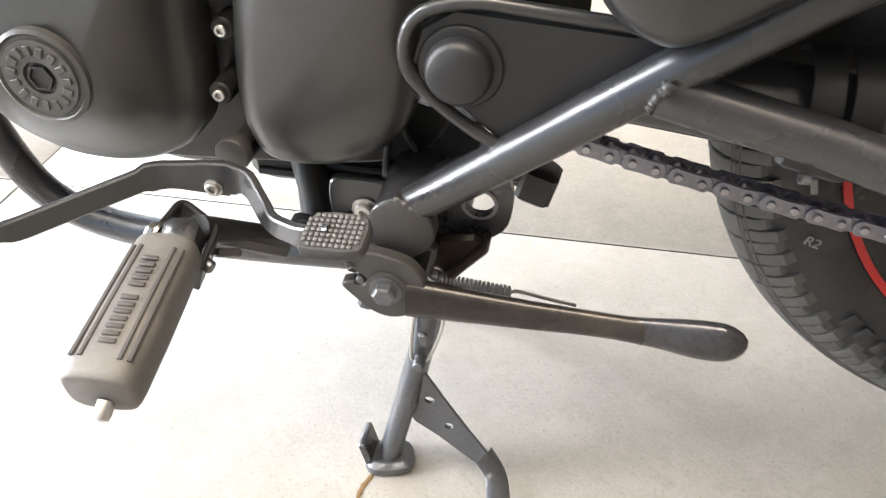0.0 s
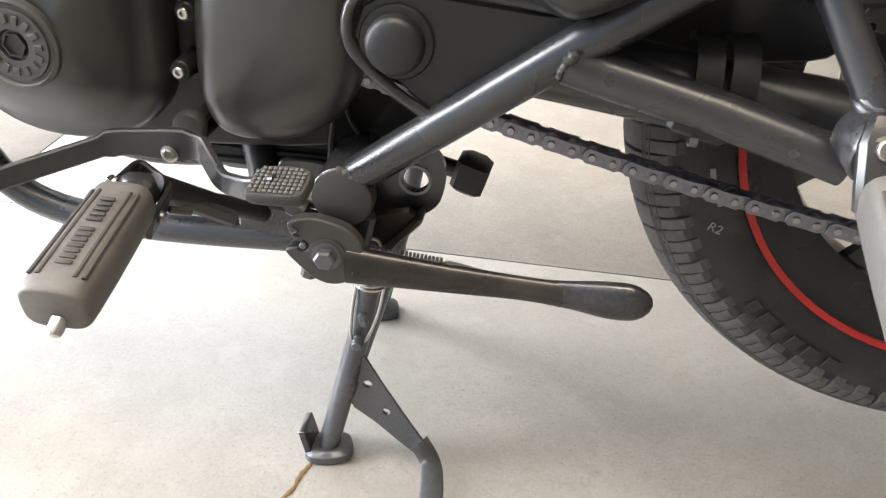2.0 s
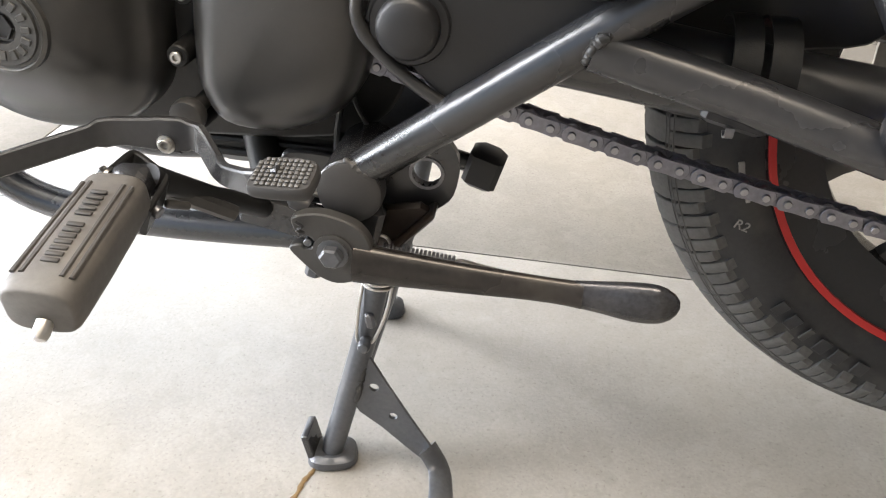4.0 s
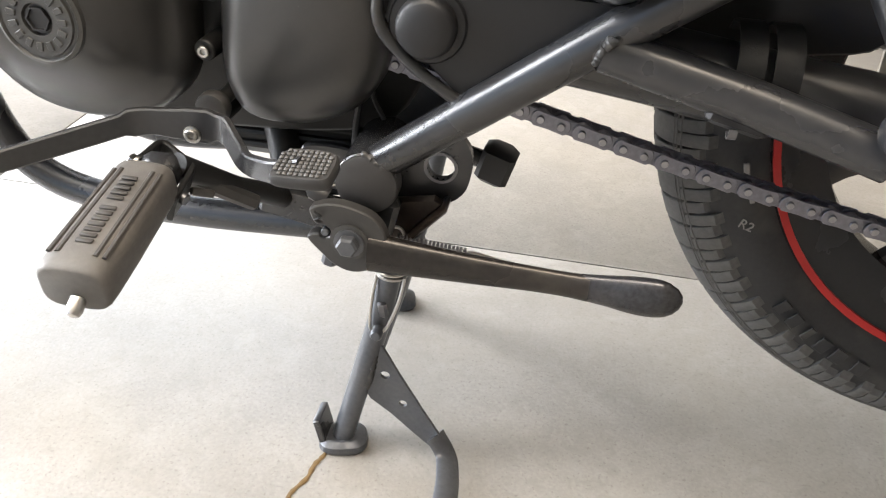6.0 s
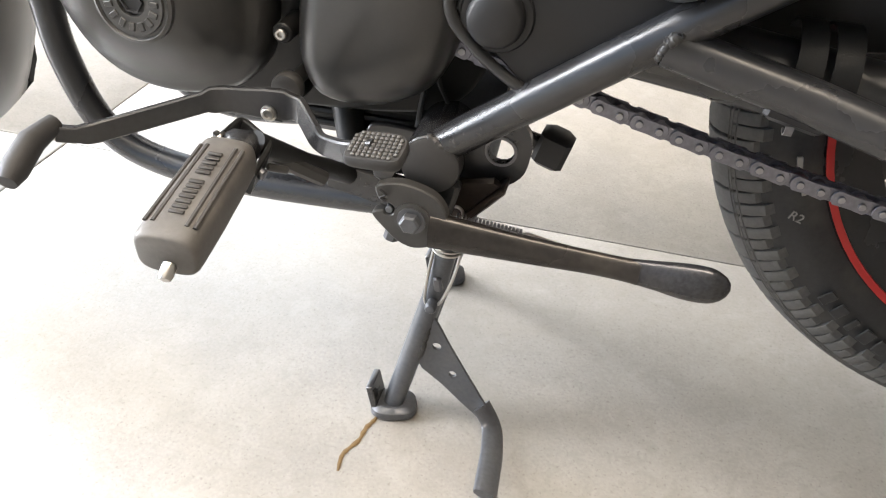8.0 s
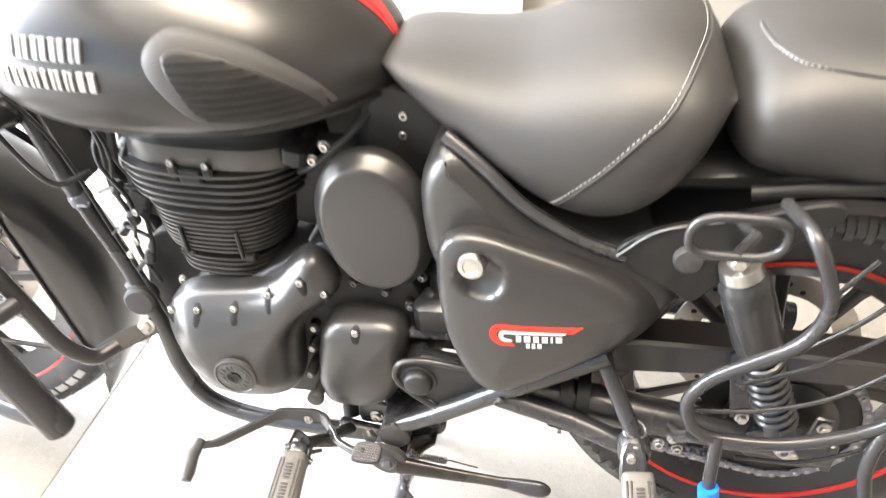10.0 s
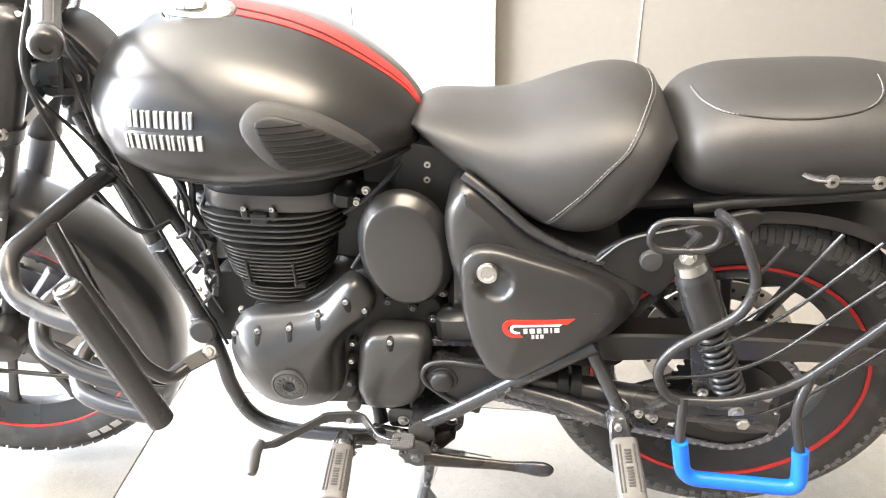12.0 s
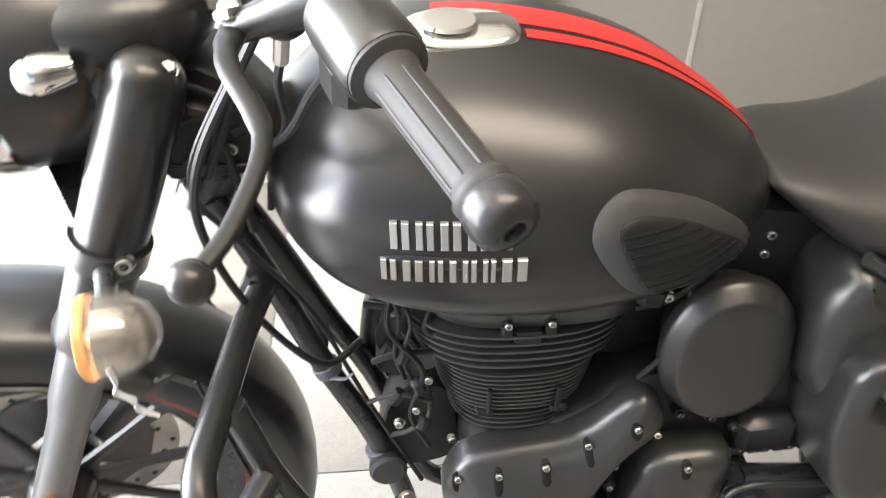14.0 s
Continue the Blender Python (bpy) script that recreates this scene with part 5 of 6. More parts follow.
# turn signals, wrapped in film
for sgn in (-1, 1):
    c0 = on_fork(0.540, sgn * 0.128, 0.0)
    c1 = on_fork(0.550, sgn * 0.190, -0.003)
    ind = fpart("turn_signal", tube([c0, c0.lerp(c1, 0.5), c1], [0.012, 0.009, 0.009], 12), GUARD, bike, "front turn signal in clear wrapping film")
    fpart("clamp_ring", lathe([(0.036, -0.012), (0.036, 0.012), (0.031, 0.012), (0.031, -0.012)], on_fork(0.545, sgn * 0.103), UPF, 28, closed=True), FRAME, ind)
    sc = on_fork(0.545, sgn * 0.212, -0.004)
    fpart("lens", lathe([(0.010, -0.043), (0.024, -0.035), (0.032, -0.020), (0.034, 0.0), (0.033, 0.008), (0.030, 0.014), (0.020, 0.019), (0.001, 0.021)], sc, (-1, 0, 0.05), 28), GLASS, ind, "clear round lens")
    fpart("bulb", lathe([(0.003, -0.015), (0.011, -0.008), (0.012, 0.0), (0.007, 0.010), (0.001, 0.013)], sc, (-1, 0, 0.05), 16), BULB, ind, "amber bulb")
    fpart("bowl", lathe([(0.031, 0.004), (0.030, -0.016), (0.022, -0.032), (0.008, -0.040), (0.001, -0.040)], sc, (-1, 0, 0.05), 24), BOWL, ind)
    fpart("amber_rim", lathe([(0.0335, 0.008), (0.0350, 0.010), (0.0345, 0.015), (0.0310, 0.017)], sc, (-1, 0, 0.05), 28, closed=True), AMBER, ind, "amber lens rim")
    rnd = random.Random(3 + sgn)
    film = Shape()
    rings = []
    for k in range(7):
        h = -0.034 + 0.0105 * k
        rr = (0.018, 0.031, 0.036, 0.037, 0.036, 0.031, 0.012)[k]
        a_, u_, w_ = frame_of((-1, 0, 0.05))
        rings.append([sc + a_ * h + (u_ * math.cos(t) + w_ * math.sin(t)) * rr * (1 + rnd.uniform(-0.07, 0.07)) for t in (2 * math.pi * j / 18 for j in range(18))])
    skin(rings, shape=film)
    fpart("wrapping_film", film, PLASTIC, ind, "crumpled clear film")
    tail = spline([sc + Vector((0.004, -0.028, -0.006)), sc + Vector((0.006, -0.034, -0.022)), sc + Vector((0.001, -0.030, -0.034)), sc + Vector((0.012, -0.028, -0.052)), sc + Vector((0.010, -0.024, -0.066)), sc + Vector((0.024, -0.022, -0.084))], 3)
    fpart("film_tail", tube(tail, [0.009, 0.007, 0.006, 0.004, 0.0035, 0.003, 0.004, 0.003, 0.003, 0.004, 0.003, 0.0028, 0.0035, 0.003, 0.0025, 0.002][:len(tail)], 7, 0.3), FILM, ind, "dangling strip of film")

# ---- crash guard ----
R0 = 0.0145
main = rounded([(-0.345, -0.035, 0.742), (-0.360, -0.110, 0.740), (-0.381, -0.285, 0.727), (-0.362, -0.318, 0.686), (-0.296, -0.338, 0.668), (-0.228, -0.352, 0.664)], 0.05, 6)
cg = part("crash_guard", tube(main, R0, 16), GUARD, bike, "black tubular crash guard with slider post")
part("inner_tube", tube(rounded([(-0.360, -0.205, 0.735), (-0.340, -0.205, 0.640), (-0.287, -0.185, 0.455), (-0.262, -0.165, 0.413), (-0.240, -0.136, 0.4185)], 0.030, 6), 0.0125, 14), GUARD, cg)
part("loop_tube", tube(rounded([(-0.340, -0.215, 0.640), (-0.366, -0.268, 0.632), (-0.352, -0.318, 0.598), (-0.270, -0.340, 0.572), (-0.205, -0.345, 0.562)], 0.035, 6), R0, 14), GUARD, cg)
part("loop_tube", tube(rounded([(-0.312, -0.202, 0.545), (-0.338, -0.256, 0.540), (-0.322, -0.308, 0.506), (-0.250, -0.330, 0.500), (-0.188, -0.340, 0.502)], 0.035, 6), R0, 14), GUARD, cg)
post = [Vector((-0.236, -0.372, 0.742)), Vector((-0.173, -0.348, 0.497))]
part("slider_post", rod(post[0], post[1], 0.0185, 24, edge=0.003), GUARD, cg, "thick black slider tube")
pd = (post[0] - post[1]).normalized()
part("post_plug", lathe([(0.0165, -0.002), (0.0165, 0.003), (0.014, 0.0045), (0.0135, 0.002), (0.006, 0.002), (0.005, 0.0035), (0.001, 0.0035)], post[0], pd, 28), PLUG, cg, "round metal end plug")
part("lower_bracket", bar([(-0.262, -0.158, 0.4165), (-0.238, -0.130, 0.4200), (-0.203, -0.094, 0.4240)], [0.020, 0.027, 0.027], 0.006, (0.4, -0.6, 0.7), 0.002), GUARD, cg, "flattened bracket end of the guard tube")
part("bolt", bolt((-0.211, -0.104, 0.4275), (0.3, -0.7, 0.6), r=0.009, h=0.008, socket=False), STEEL, cg)
part("top_clamp", box((-0.352, -0.046, 0.742), (0.034, 0.03, 0.04), (0, 25, 0), 0.006), GUARD, cg)

# ---- rear end ----
AXLE_R = Vector((0.689, 0, 0.386))
rtyre, rrim = wheel("rear", AXLE_R, 0.3140, 0.114, 0.2275, 0.085, Matrix.Identity(4), 8)
TREADLINE = [(0.0545, 0.2800), (0.0500, 0.2915), (0.0420, 0.3020), (0.0310, 0.3102), (0.0180, 0.3160), (0.0050, 0.3180)]


def tread_lug(width, cut, slit):
    """One curved block from the shoulder to the middle of the tread, along +x = radius; a slit parts its outer half into two fingers of unlike length."""
    shape = Shape()
    e, w = 0.0008, width / 2
    for rows, z0, z1, short in ((TREADLINE[2:], -w, w, 0.0), (TREADLINE[:3], -w, -slit, cut), (TREADLINE[:3], slit, w, 0.0)):
        rings = []
        for i, (y, r) in enumerate(rows):
            lean = 0.10 * (0.03 - y)
            k = short if i == 0 and y > 0.05 else 0.0
            rings.append([Vector((rr + k * 2.0, y - dy - k, lean + z)) for rr, dy, z in ((r - 0.009, 0.003, z0), (r - e, 0.0, z0), (r, 0.0, z0 + e), (r, 0.0, z1 - e), (r - e, 0.0, z1), (r - 0.009, 0.003, z1))])
        skin(rings, shape=shape)
    return shape


lug_a = {sd: mesh_of("tread_block", tread_lug(0.0222, 0.0030, 0.0011).moved(Matrix.Diagonal((1, sd, 1, 1))), TREAD, sharp=30) for sd in (-1, 1)}
lug_b = {sd: mesh_of("tread_block", tread_lug(0.0230, 0.0015, 0.0007).moved(Matrix.Diagonal((1, sd, 1, 1))), TREAD, sharp=30) for sd in (-1, 1)}
for side_ in (-1, 1):
    for k in range(76):
        base = Matrix.Translation(AXLE_R) @ Matrix.Rotation(-radians(360 / 76 * (k + (0.5 if side_ > 0 else 0))), 4, "Y")
        piece("tread_block", (lug_a if k % 2 else lug_b)[side_], base, rtyre)
for y, r in ((-0.0385, 0.3048), (-0.0412, 0.3027), (-0.0440, 0.2998)):
    part("tread_line", lathe([(r + 0.0003, y - 0.0006), (r + 0.0006, y - 0.0003), (r - 0.0006, y + 0.0006), (r - 0.0014, y)], AXLE_R, (0, 1, 0), 96, closed=True), STUD, rtyre, "thin pale line round the tread")
# moulded marks on the sidewall, plain bars
for ang, rr, w, h in ((195.3, 0.2522, 0.0125, 0.0048), (201.5, 0.250, 0.005, 0.004), (226, 0.262, 0.010, 0.014), (230, 0.262, 0.011, 0.014), (234, 0.262, 0.006, 0.014), (238, 0.262, 0.012, 0.014), (242, 0.262, 0.012, 0.014), (247, 0.262, 0.012, 0.014)):
    a = radians(ang)
    part("sidewall_mark", box(AXLE_R + Vector((rr * math.cos(a), -0.0575, rr * math.sin(a))), (w, 0.002, h), (0, -ang + 90, 0), 0.0006), TYRE if ang > 210 else THREAD, rtyre)
# size code moulded in the sidewall
code = bpy.data.curves.new("size_code", "FONT")
code.body, code.size, code.extrude, code.align_x, code.align_y = "R2", 0.0115, 0.0005, "CENTER", "CENTER"
code_ob = bpy.data.objects.new("size_code", code)
bpy.context.scene.collection.objects.link(code_ob)
bpy.context.view_layer.update()
code_mesh = bpy.data.meshes.new_from_object(code_ob.evaluated_get(bpy.context.evaluated_depsgraph_get()))
bpy.data.objects.remove(code_ob)
code_mesh.transform(pose(0.4580, -0.0575, 0.2710) @ Matrix.Rotation(radians(18), 4, "Y") @ Matrix.Rotation(radians(90), 4, "X"))
code_mesh.materials.clear()
code_mesh.materials.append(THREAD)
mark_ob = new("size_code", code_mesh)
mark_ob.parent = rtyre
# rear mudguard
part("rear_mudguard", mudguard(Vector((0.708, 0, 0.388)), 8, 128, 0.372, 0.331, 0.088, Matrix.Identity(4)), TANK, bike, "matte black rear mudguard", sharp=60)
# sprocket, chain
SPF, RF, RR = Vector((0.128, -0.092, 0.435)), 0.034, 0.109
SPR = Vector((0.689, -0.092, 0.386))


def toothed(c, r, teeth, th):
    o = []
    for k in range(teeth * 4):
        a = 2 * math.pi * k / (teeth * 4)
        o.append((c.x + (r + (0.004 if k % 4 in (0, 1) else -0.004)) * math.cos(a), c.z + (r + (0.004 if k % 4 in (0, 1) else -0.004)) * math.sin(a)))
    return plate(o, c.y - th / 2, c.y + th / 2, 0.0005)


part("rear_sprocket", toothed(SPR, RR, 44, 0.006), CAST, bike, "steel rear sprocket")
part("front_sprocket", toothed(SPF, RF, 15, 0.006), DARKSTEEL, bike)
part("sprocket_carrier", lathe([(0.075, -0.006), (0.075, 0.03), (0.05, 0.05), (0.03, 0.05)], SPR, (0, 1, 0), 32), PANEL, bike)


def chain_loop():
    """Points one pitch apart round both sprockets, with the slack of the lower run."""
    pts = []
    n = 60
    for k in range(n + 1):
        u = k / n
        pts.append(Vector((SPF.x + (SPR.x - SPF.x) * u, SPF.y, SPF.z + RF + (SPR.z + RR - SPF.z - RF) * u)))
    for k in range(1, n):
        a = radians(90 - 180 * k / n)
        pts.append(SPR + Vector((math.cos(a), 0, math.sin(a))) * RR)
    for k in range(n + 1):
        u = k / n
        pts.append(Vector((SPR.x + (SPF.x - SPR.x) * u, SPF.y, SPR.z - RR + (SPF.z - RF - SPR.z + RR) * u - 0.009 * math.sin(math.pi * u))))
    for k in range(1, n):
        a = radians(270 - 180 * k / n)
        pts.append(SPF + Vector((math.cos(a), 0, math.sin(a))) * RF)
    pts.append(pts[0])
    total = sum((b - a).length for a, b in zip(pts, pts[1:]))
    count = 2 * round(total / 0.015875 / 2)
    step, out, acc, nxt = total / count, [], 0.0, 0.0
    for a, b in zip(pts, pts[1:]):
        L = (b - a).length
        while nxt <= acc + L - 1e-9 and len(out) < count:
            out.append(a.lerp(b, (nxt - acc) / L))
            nxt += step
        acc += L
    return out


def link_plate(pitch, y0, y1, r=0.0072, waist=0.0056):
    o = [(pitch / 2 + r * math.cos(radians(a)), r * math.sin(radians(a))) for a in range(-60, 61, 20)] + [(0, waist)] + [(-pitch / 2 + r * math.cos(radians(a)), r * math.sin(radians(a))) for a in range(120, 241, 20)] + [(0, -waist)]
    return o, y0, y1


inner_l, outer_l = Shape(), Shape()
for y0, y1, tgt in ((-0.0055, -0.0038, inner_l), (0.0038, 0.0055, inner_l), (-0.0078, -0.0060, outer_l), (0.0060, 0.0078, outer_l)):
    o, y0, y1 = link_plate(0.015875, y0, y1)
    plate(o, y0, y1, 0.0004, tgt)
for x in (-0.0079375, 0.0079375):
    rod((x, -0.004, 0), (x, 0.004, 0), 0.0051, 10, inner_l)
inner_mesh = mesh_of("inner_link", inner_l, CHAIN)
outer_mesh = mesh_of("outer_link", outer_l, CHAIN)
pins = Shape()
for x in (-0.0079375, 0.0079375):
    lathe([(0.0026, -0.0098), (0.0030, -0.0092), (0.0030, 0.0092), (0.0026, 0.0098)], (x, 0, 0), (0, 1, 0), 10, pins)
pin_mesh = mesh_of("pin", pins, PIN)
chain = part("drive_chain", rod(SPF + Vector((0, 0.030, 0)), SPF + Vector((0, -0.012, 0)), 0.012, 14), CHAIN, bike, "greased roller chain")
loop = chain_loop()
for k, p in enumerate(loop):
    q = loop[(k + 1) % len(loop)]
    m = Matrix.Translation((p + q) / 2) @ Matrix.Rotation(-math.atan2(q.z - p.z, q.x - p.x), 4, "Y")
    piece("inner_link" if k % 2 else "outer_link", inner_mesh if k % 2 else outer_mesh, m, chain)
    if k % 2 == 0:
        piece("pin", pin_mesh, m, chain)

# black panel added between wheel and upper chain run, outlined to fit the camera's view
INNERP = smooth_outline([(0.300, 0.470), (0.320, 0.560), (0.400, 0.610), (0.466, 0.600), (0.496, 0.540), (0.510, 0.490), (0.506, 0.430), (0.455, 0.416), (0.380, 0.408), (0.315, 0.425)], 4)
part("chain_gap_panel", plate(INNERP, -0.066, -0.072, 0.002), PANEL, bike, "added black panel behind the chain")
# swingarm, chain guard, axle plate
for y in (-0.118, 0.118):
    part("swingarm", tube(spline([(0.205, y, 0.432), (0.32, y, 0.4195), (0.45, y * 1.03, 0.404), (0.60, y * 1.08, 0.392), (0.69, y * 1.1, 0.386), (0.745, y * 1.1, 0.380)], 5), [0.0262] * 12 + [0.025] * 5 + [0.0235] * 9, 20), FRAME, bike, "black round-tube swingarm")
for x in (0.4062, 0.4277):
    part("strap", band(x, -0.122, 0.4175, 0.0310, 40, 300, 0.0165), CAST, bike, "flat black strap round the swingarm", sharp=60)
clip = part("tube_pad", box((0.4035, -0.166, 0.4020), (0.040, 0.010, 0.010), (0, 13, 0), 0.003), CABLE, bike, "black rubber pad under the frame tube")
part("cable_clip", band(0.4010, -0.169, 0.3975, 0.0040, 150, 330, 0.005, 0.0012), DARKSTEEL, clip, "small bent wire clip")
part("swingarm_sleeve", rod((0.205, -0.13, 0.430), (0.205, 0.13, 0.430), 0.024, 20), FRAME, bike)
CG = [(0.455, 0.505), (0.470, 0.523), (0.600, 0.530), (0.780, 0.531), (0.890, 0.520), (0.912, 0.505), (0.895, 0.490), (0.780, 0.489), (0.600, 0.482), (0.462, 0.471)]
part("chain_guard", plate(smooth_outline(CG, 4), -0.070, -0.122, 0.004), PANEL, bike, "black plastic chain guard")
ax = part("axle_plate", plate(smooth_outline([(0.634, 0.404), (0.656, 0.417), (0.714, 0.412), (0.744, 0.398), (0.746, 0.366), (0.714, 0.356), (0.656, 0.361), (0.634, 0.378)], 4), -0.128, -0.146, 0.002), FRAME, bike, "black axle plate")
part("axle_nut", bolt((0.695, -0.147, 0.384), r=0.011, h=0.011, socket=False), STEEL, ax)
part("adjuster", box((0.746, -0.137, 0.380), (0.012, 0.02, 0.05), None, 0.002), FRAME, ax)
part("guard_tab", box((0.722, -0.141, 0.425), (0.024, 0.007, 0.052), (0, 6, 0), 0.002), FRAME, ax)
for x, z in ((0.625, 0.439), (0.7236, 0.438), (0.550, 0.384)):
    part("bolt", bolt((x, -0.147, z), r=0.0065, h=0.007, socket=False), STEEL, ax)
rdisc = part("brake_disc", lathe([(0.135, 0.056), (0.135, 0.060), (0.098, 0.060), (0.098, 0.056)], AXLE_R, (0, 1, 0), 44, closed=True), STEEL, bike, "drilled steel brake disc")
# the holes' darkness is coloured on with black plugs here too
for k in range(30):
    a = radians(12 * k)
    rr = (0.107, 0.116, 0.125)[k % 3]
    part("hole_dark_plug", rod(AXLE_R + Vector((rr * math.cos(a), 0.0552, rr * math.sin(a))), AXLE_R + Vector((rr * math.cos(a), 0.0608, rr * math.sin(a))), 0.0045, 10), CABLE, rdisc)

# shock absorbers
for sgn in (-1, 1):
    y = sgn * 0.172
    T, B = Vector((0.560, y, 0.712)), Vector((0.668, y, 0.440))
    d = (B - T).normalized()
    sh = part("shock_absorber", lathe([(0.006, 0.0), (0.008, 0.01), (0.014, 0.022), (0.0225, 0.027), (0.0235, 0.032), (0.0270, 0.036), (0.0280, 0.042), (0.0285, 0.120), (0.0275, 0.130), (0.022, 0.133), (0.0155, 0.135), (0.0155, 0.262), (0.018, 0.268), (0.018, 0.285), (0.008, 0.29)], T, d, 32), GUARD, bike, "black shock absorber with exposed coil spring")
    part("collar", lathe([(0.012, 0.012), (0.022, 0.014), (0.0235, 0.028), (0.012, 0.030)], T, d, 28), STEEL, sh, "bright top collar")
    a_, u_, w_ = frame_of(d)
    coil = [T + d * (0.132 + 0.128 * k / 120) + (u_ * math.cos(2 * math.pi * k / 12) + w_ * math.sin(2 * math.pi * k / 12)) * 0.0212 for k in range(121)]
    part("coil_spring", tube(coil, 0.0044, 8), GUARD, sh, "black coil spring")
    part("top_nut", bolt(T + Vector((0, sgn * 0.012, 0)), (0, sgn, 0), r=0.009, h=0.010, socket=False), STEEL, sh)
    part("lower_bolt", bolt(B + Vector((0, sgn * 0.018, 0)), (0, sgn, 0), r=0.009, h=0.008), STEEL, sh)
    part("strut_plate", plate([(0.592, 0.540), (0.606, 0.548), (0.640, 0.450), (0.634, 0.430), (0.612, 0.432)], y + 0.03 * -sgn, y + 0.037 * -sgn, 0.001), FRAME, bike)
# sub-frame wing with round cap, under the seat
WING = smooth_outline([(0.438, 0.682), (0.480, 0.722), (0.560, 0.745), (0.640, 0.772), (0.655, 0.752), (0.600, 0.705), (0.555, 0.660), (0.530, 0.628), (0.505, 0.640)], 4)
wing = part("subframe_plate", plate(WING, -0.148, -0.158, 0.002), CAST, bike, "black sub-frame side plate")
part("round_cap", lathe([(0.0165, -0.002), (0.0165, 0.006), (0.014, 0.0095), (0.001, 0.011)], (0.5155, -0.158, 0.690), (0, -1, 0.05), 28), RUBBER, wing, "round black cap")
part("bright_edge", tube(spline([(0.440, -0.1595, 0.684), (0.480, -0.1595, 0.722), (0.545, -0.1595, 0.742)], 5), 0.0015, 6), STEEL, wing)
part("subframe_rail", tube([(0.57, -0.125, 0.757), (0.62, -0.13, 0.770), (0.90, -0.13, 0.803)], 0.0085, 12), CAST, bike)
part("under_seat_tray", box((0.63, 0, 0.762), (0.5, 0.20, 0.03), (0, -6, 0), 0.01), PANEL, bike)

# saree guard: a frame of bent bars with long thin rods, over the rear wheel
GY = -0.245
gbar = part("saree_guard", tube(rounded([(0.596, -0.165, 0.772), (0.606, GY, 0.790), (0.640, GY, 0.715), (0.628, GY, 0.662), (0.545, GY, 0.598), (0.527, GY, 0.560), (0.548, GY, 0.506), (0.640, GY, 0.508), (0.720, GY, 0.545), (0.800, GY - 0.005, 0.650), (0.900, GY - 0.005, 0.790), (0.930, -0.17, 0.812)], 0.035, 6), 0.0075, 14), GUARD, bike, "black tubular side guard over the rear wheel")
for pts in (((0.545, 0.540), (0.610, 0.552), (0.680, 0.588), (0.760, 0.676), (0.835, 0.760)), ((0.585, 0.590), (0.640, 0.622), (0.700, 0.676), (0.780, 0.776)), ((0.625, 0.640), (0.680, 0.700), (0.730, 0.786)), ((0.640, 0.720), (0.665, 0.765)), ((0.600, 0.470), (0.680, 0.480), (0.760, 0.540), (0.850, 0.640))):
    part("thin_rod", tube(spline([(x, GY + 0.008, z) for x, z in pts], 6), 0.0026, 8), GUARD, gbar, "thin dark rod")
part("guard_mount", tube([(0.546, GY, 0.507), (0.542, -0.205, 0.455), (0.540, -0.165, 0.425)], 0.008, 10), GUARD, gbar)
part("grab_loop", tube([Vector((0.543 + 0.0445 * math.copysign(abs(math.cos(t)) ** 0.55, math.cos(t)), -0.225, 0.7685 + 0.0225 * math.copysign(abs(math.sin(t)) ** 0.8, math.sin(t)) + 0.06 * 0.05 * math.cos(t))) for t in (2 * math.pi * k / 40 for k in range(41))], 0.0052, 10), GUARD, gbar, "black oval loop bar")
part("loop_arm", tube([(0.560, -0.165, 0.742), (0.565, -0.200, 0.755), (0.545, -0.225, 0.748)], 0.006, 8), GUARD, gbar)
step = part("foot_step", tube(rounded([(0.572, GY, 0.512), (0.573, -0.262, 0.440), (0.584, -0.275, 0.383), (0.751, -0.275, 0.376), (0.743, -0.264, 0.440), (0.722, -0.260, 0.512), (0.736, GY, 0.562)], 0.026, 6), 0.0078, 12), GUARD, bike, "black step bar under the side guard")
part("blue_sleeve", tube(rounded([(0.5728, -0.2640, 0.444), (0.584, -0.275, 0.383), (0.751, -0.275, 0.376), (0.7425, -0.264, 0.443)], 0.024, 7), 0.0120, 18), BLUE, step, "bright blue plastic sleeve")

# pillion footrest
pj = Vector((0.4935, -0.199, 0.419))
pp = part("pillion_peg", lathe([(0.018, -0.014), (0.0205, -0.011), (0.0205, 0.013), (0.0185, 0.016), (0.0165, 0.0165), (0.0155, 0.010), (0.001, 0.010)], pj, (0.10, -1, -0.12), 28), FRAME, bike, "folding pillion footrest with grey rubber")
for z, r in ((0.4405, 0.0128), (0.4365, 0.0138)):
    part("weld_ring", tube([(0.4925 + r * math.cos(radians(a)), -0.189 + r * 0.9 * math.sin(radians(a)), z + 0.003 * math.sin(radians(a)) - 0.002 * math.cos(radians(a))) for a in range(0, 361, 18)], [0.0022 + 0.0006 * math.sin(a * 2.3) for a in range(21)], 8), DARKSTEEL, pp, "rough weld ring")
part("peg_fork", bar([(0.491, -0.208, 0.436), (0.491, -0.219, 0.427), (0.494, -0.230, 0.408), (0.496, -0.234, 0.396)], [0.020, 0.030, 0.034, 0.034], 0.010, (0, -1, 0.4), 0.003), FRAME, pp)
part("bolt", bolt((0.489, -0.2235, 0.4255), (0, -1, 0.45), r=0.0058, h=0.005), STEEL, pp)


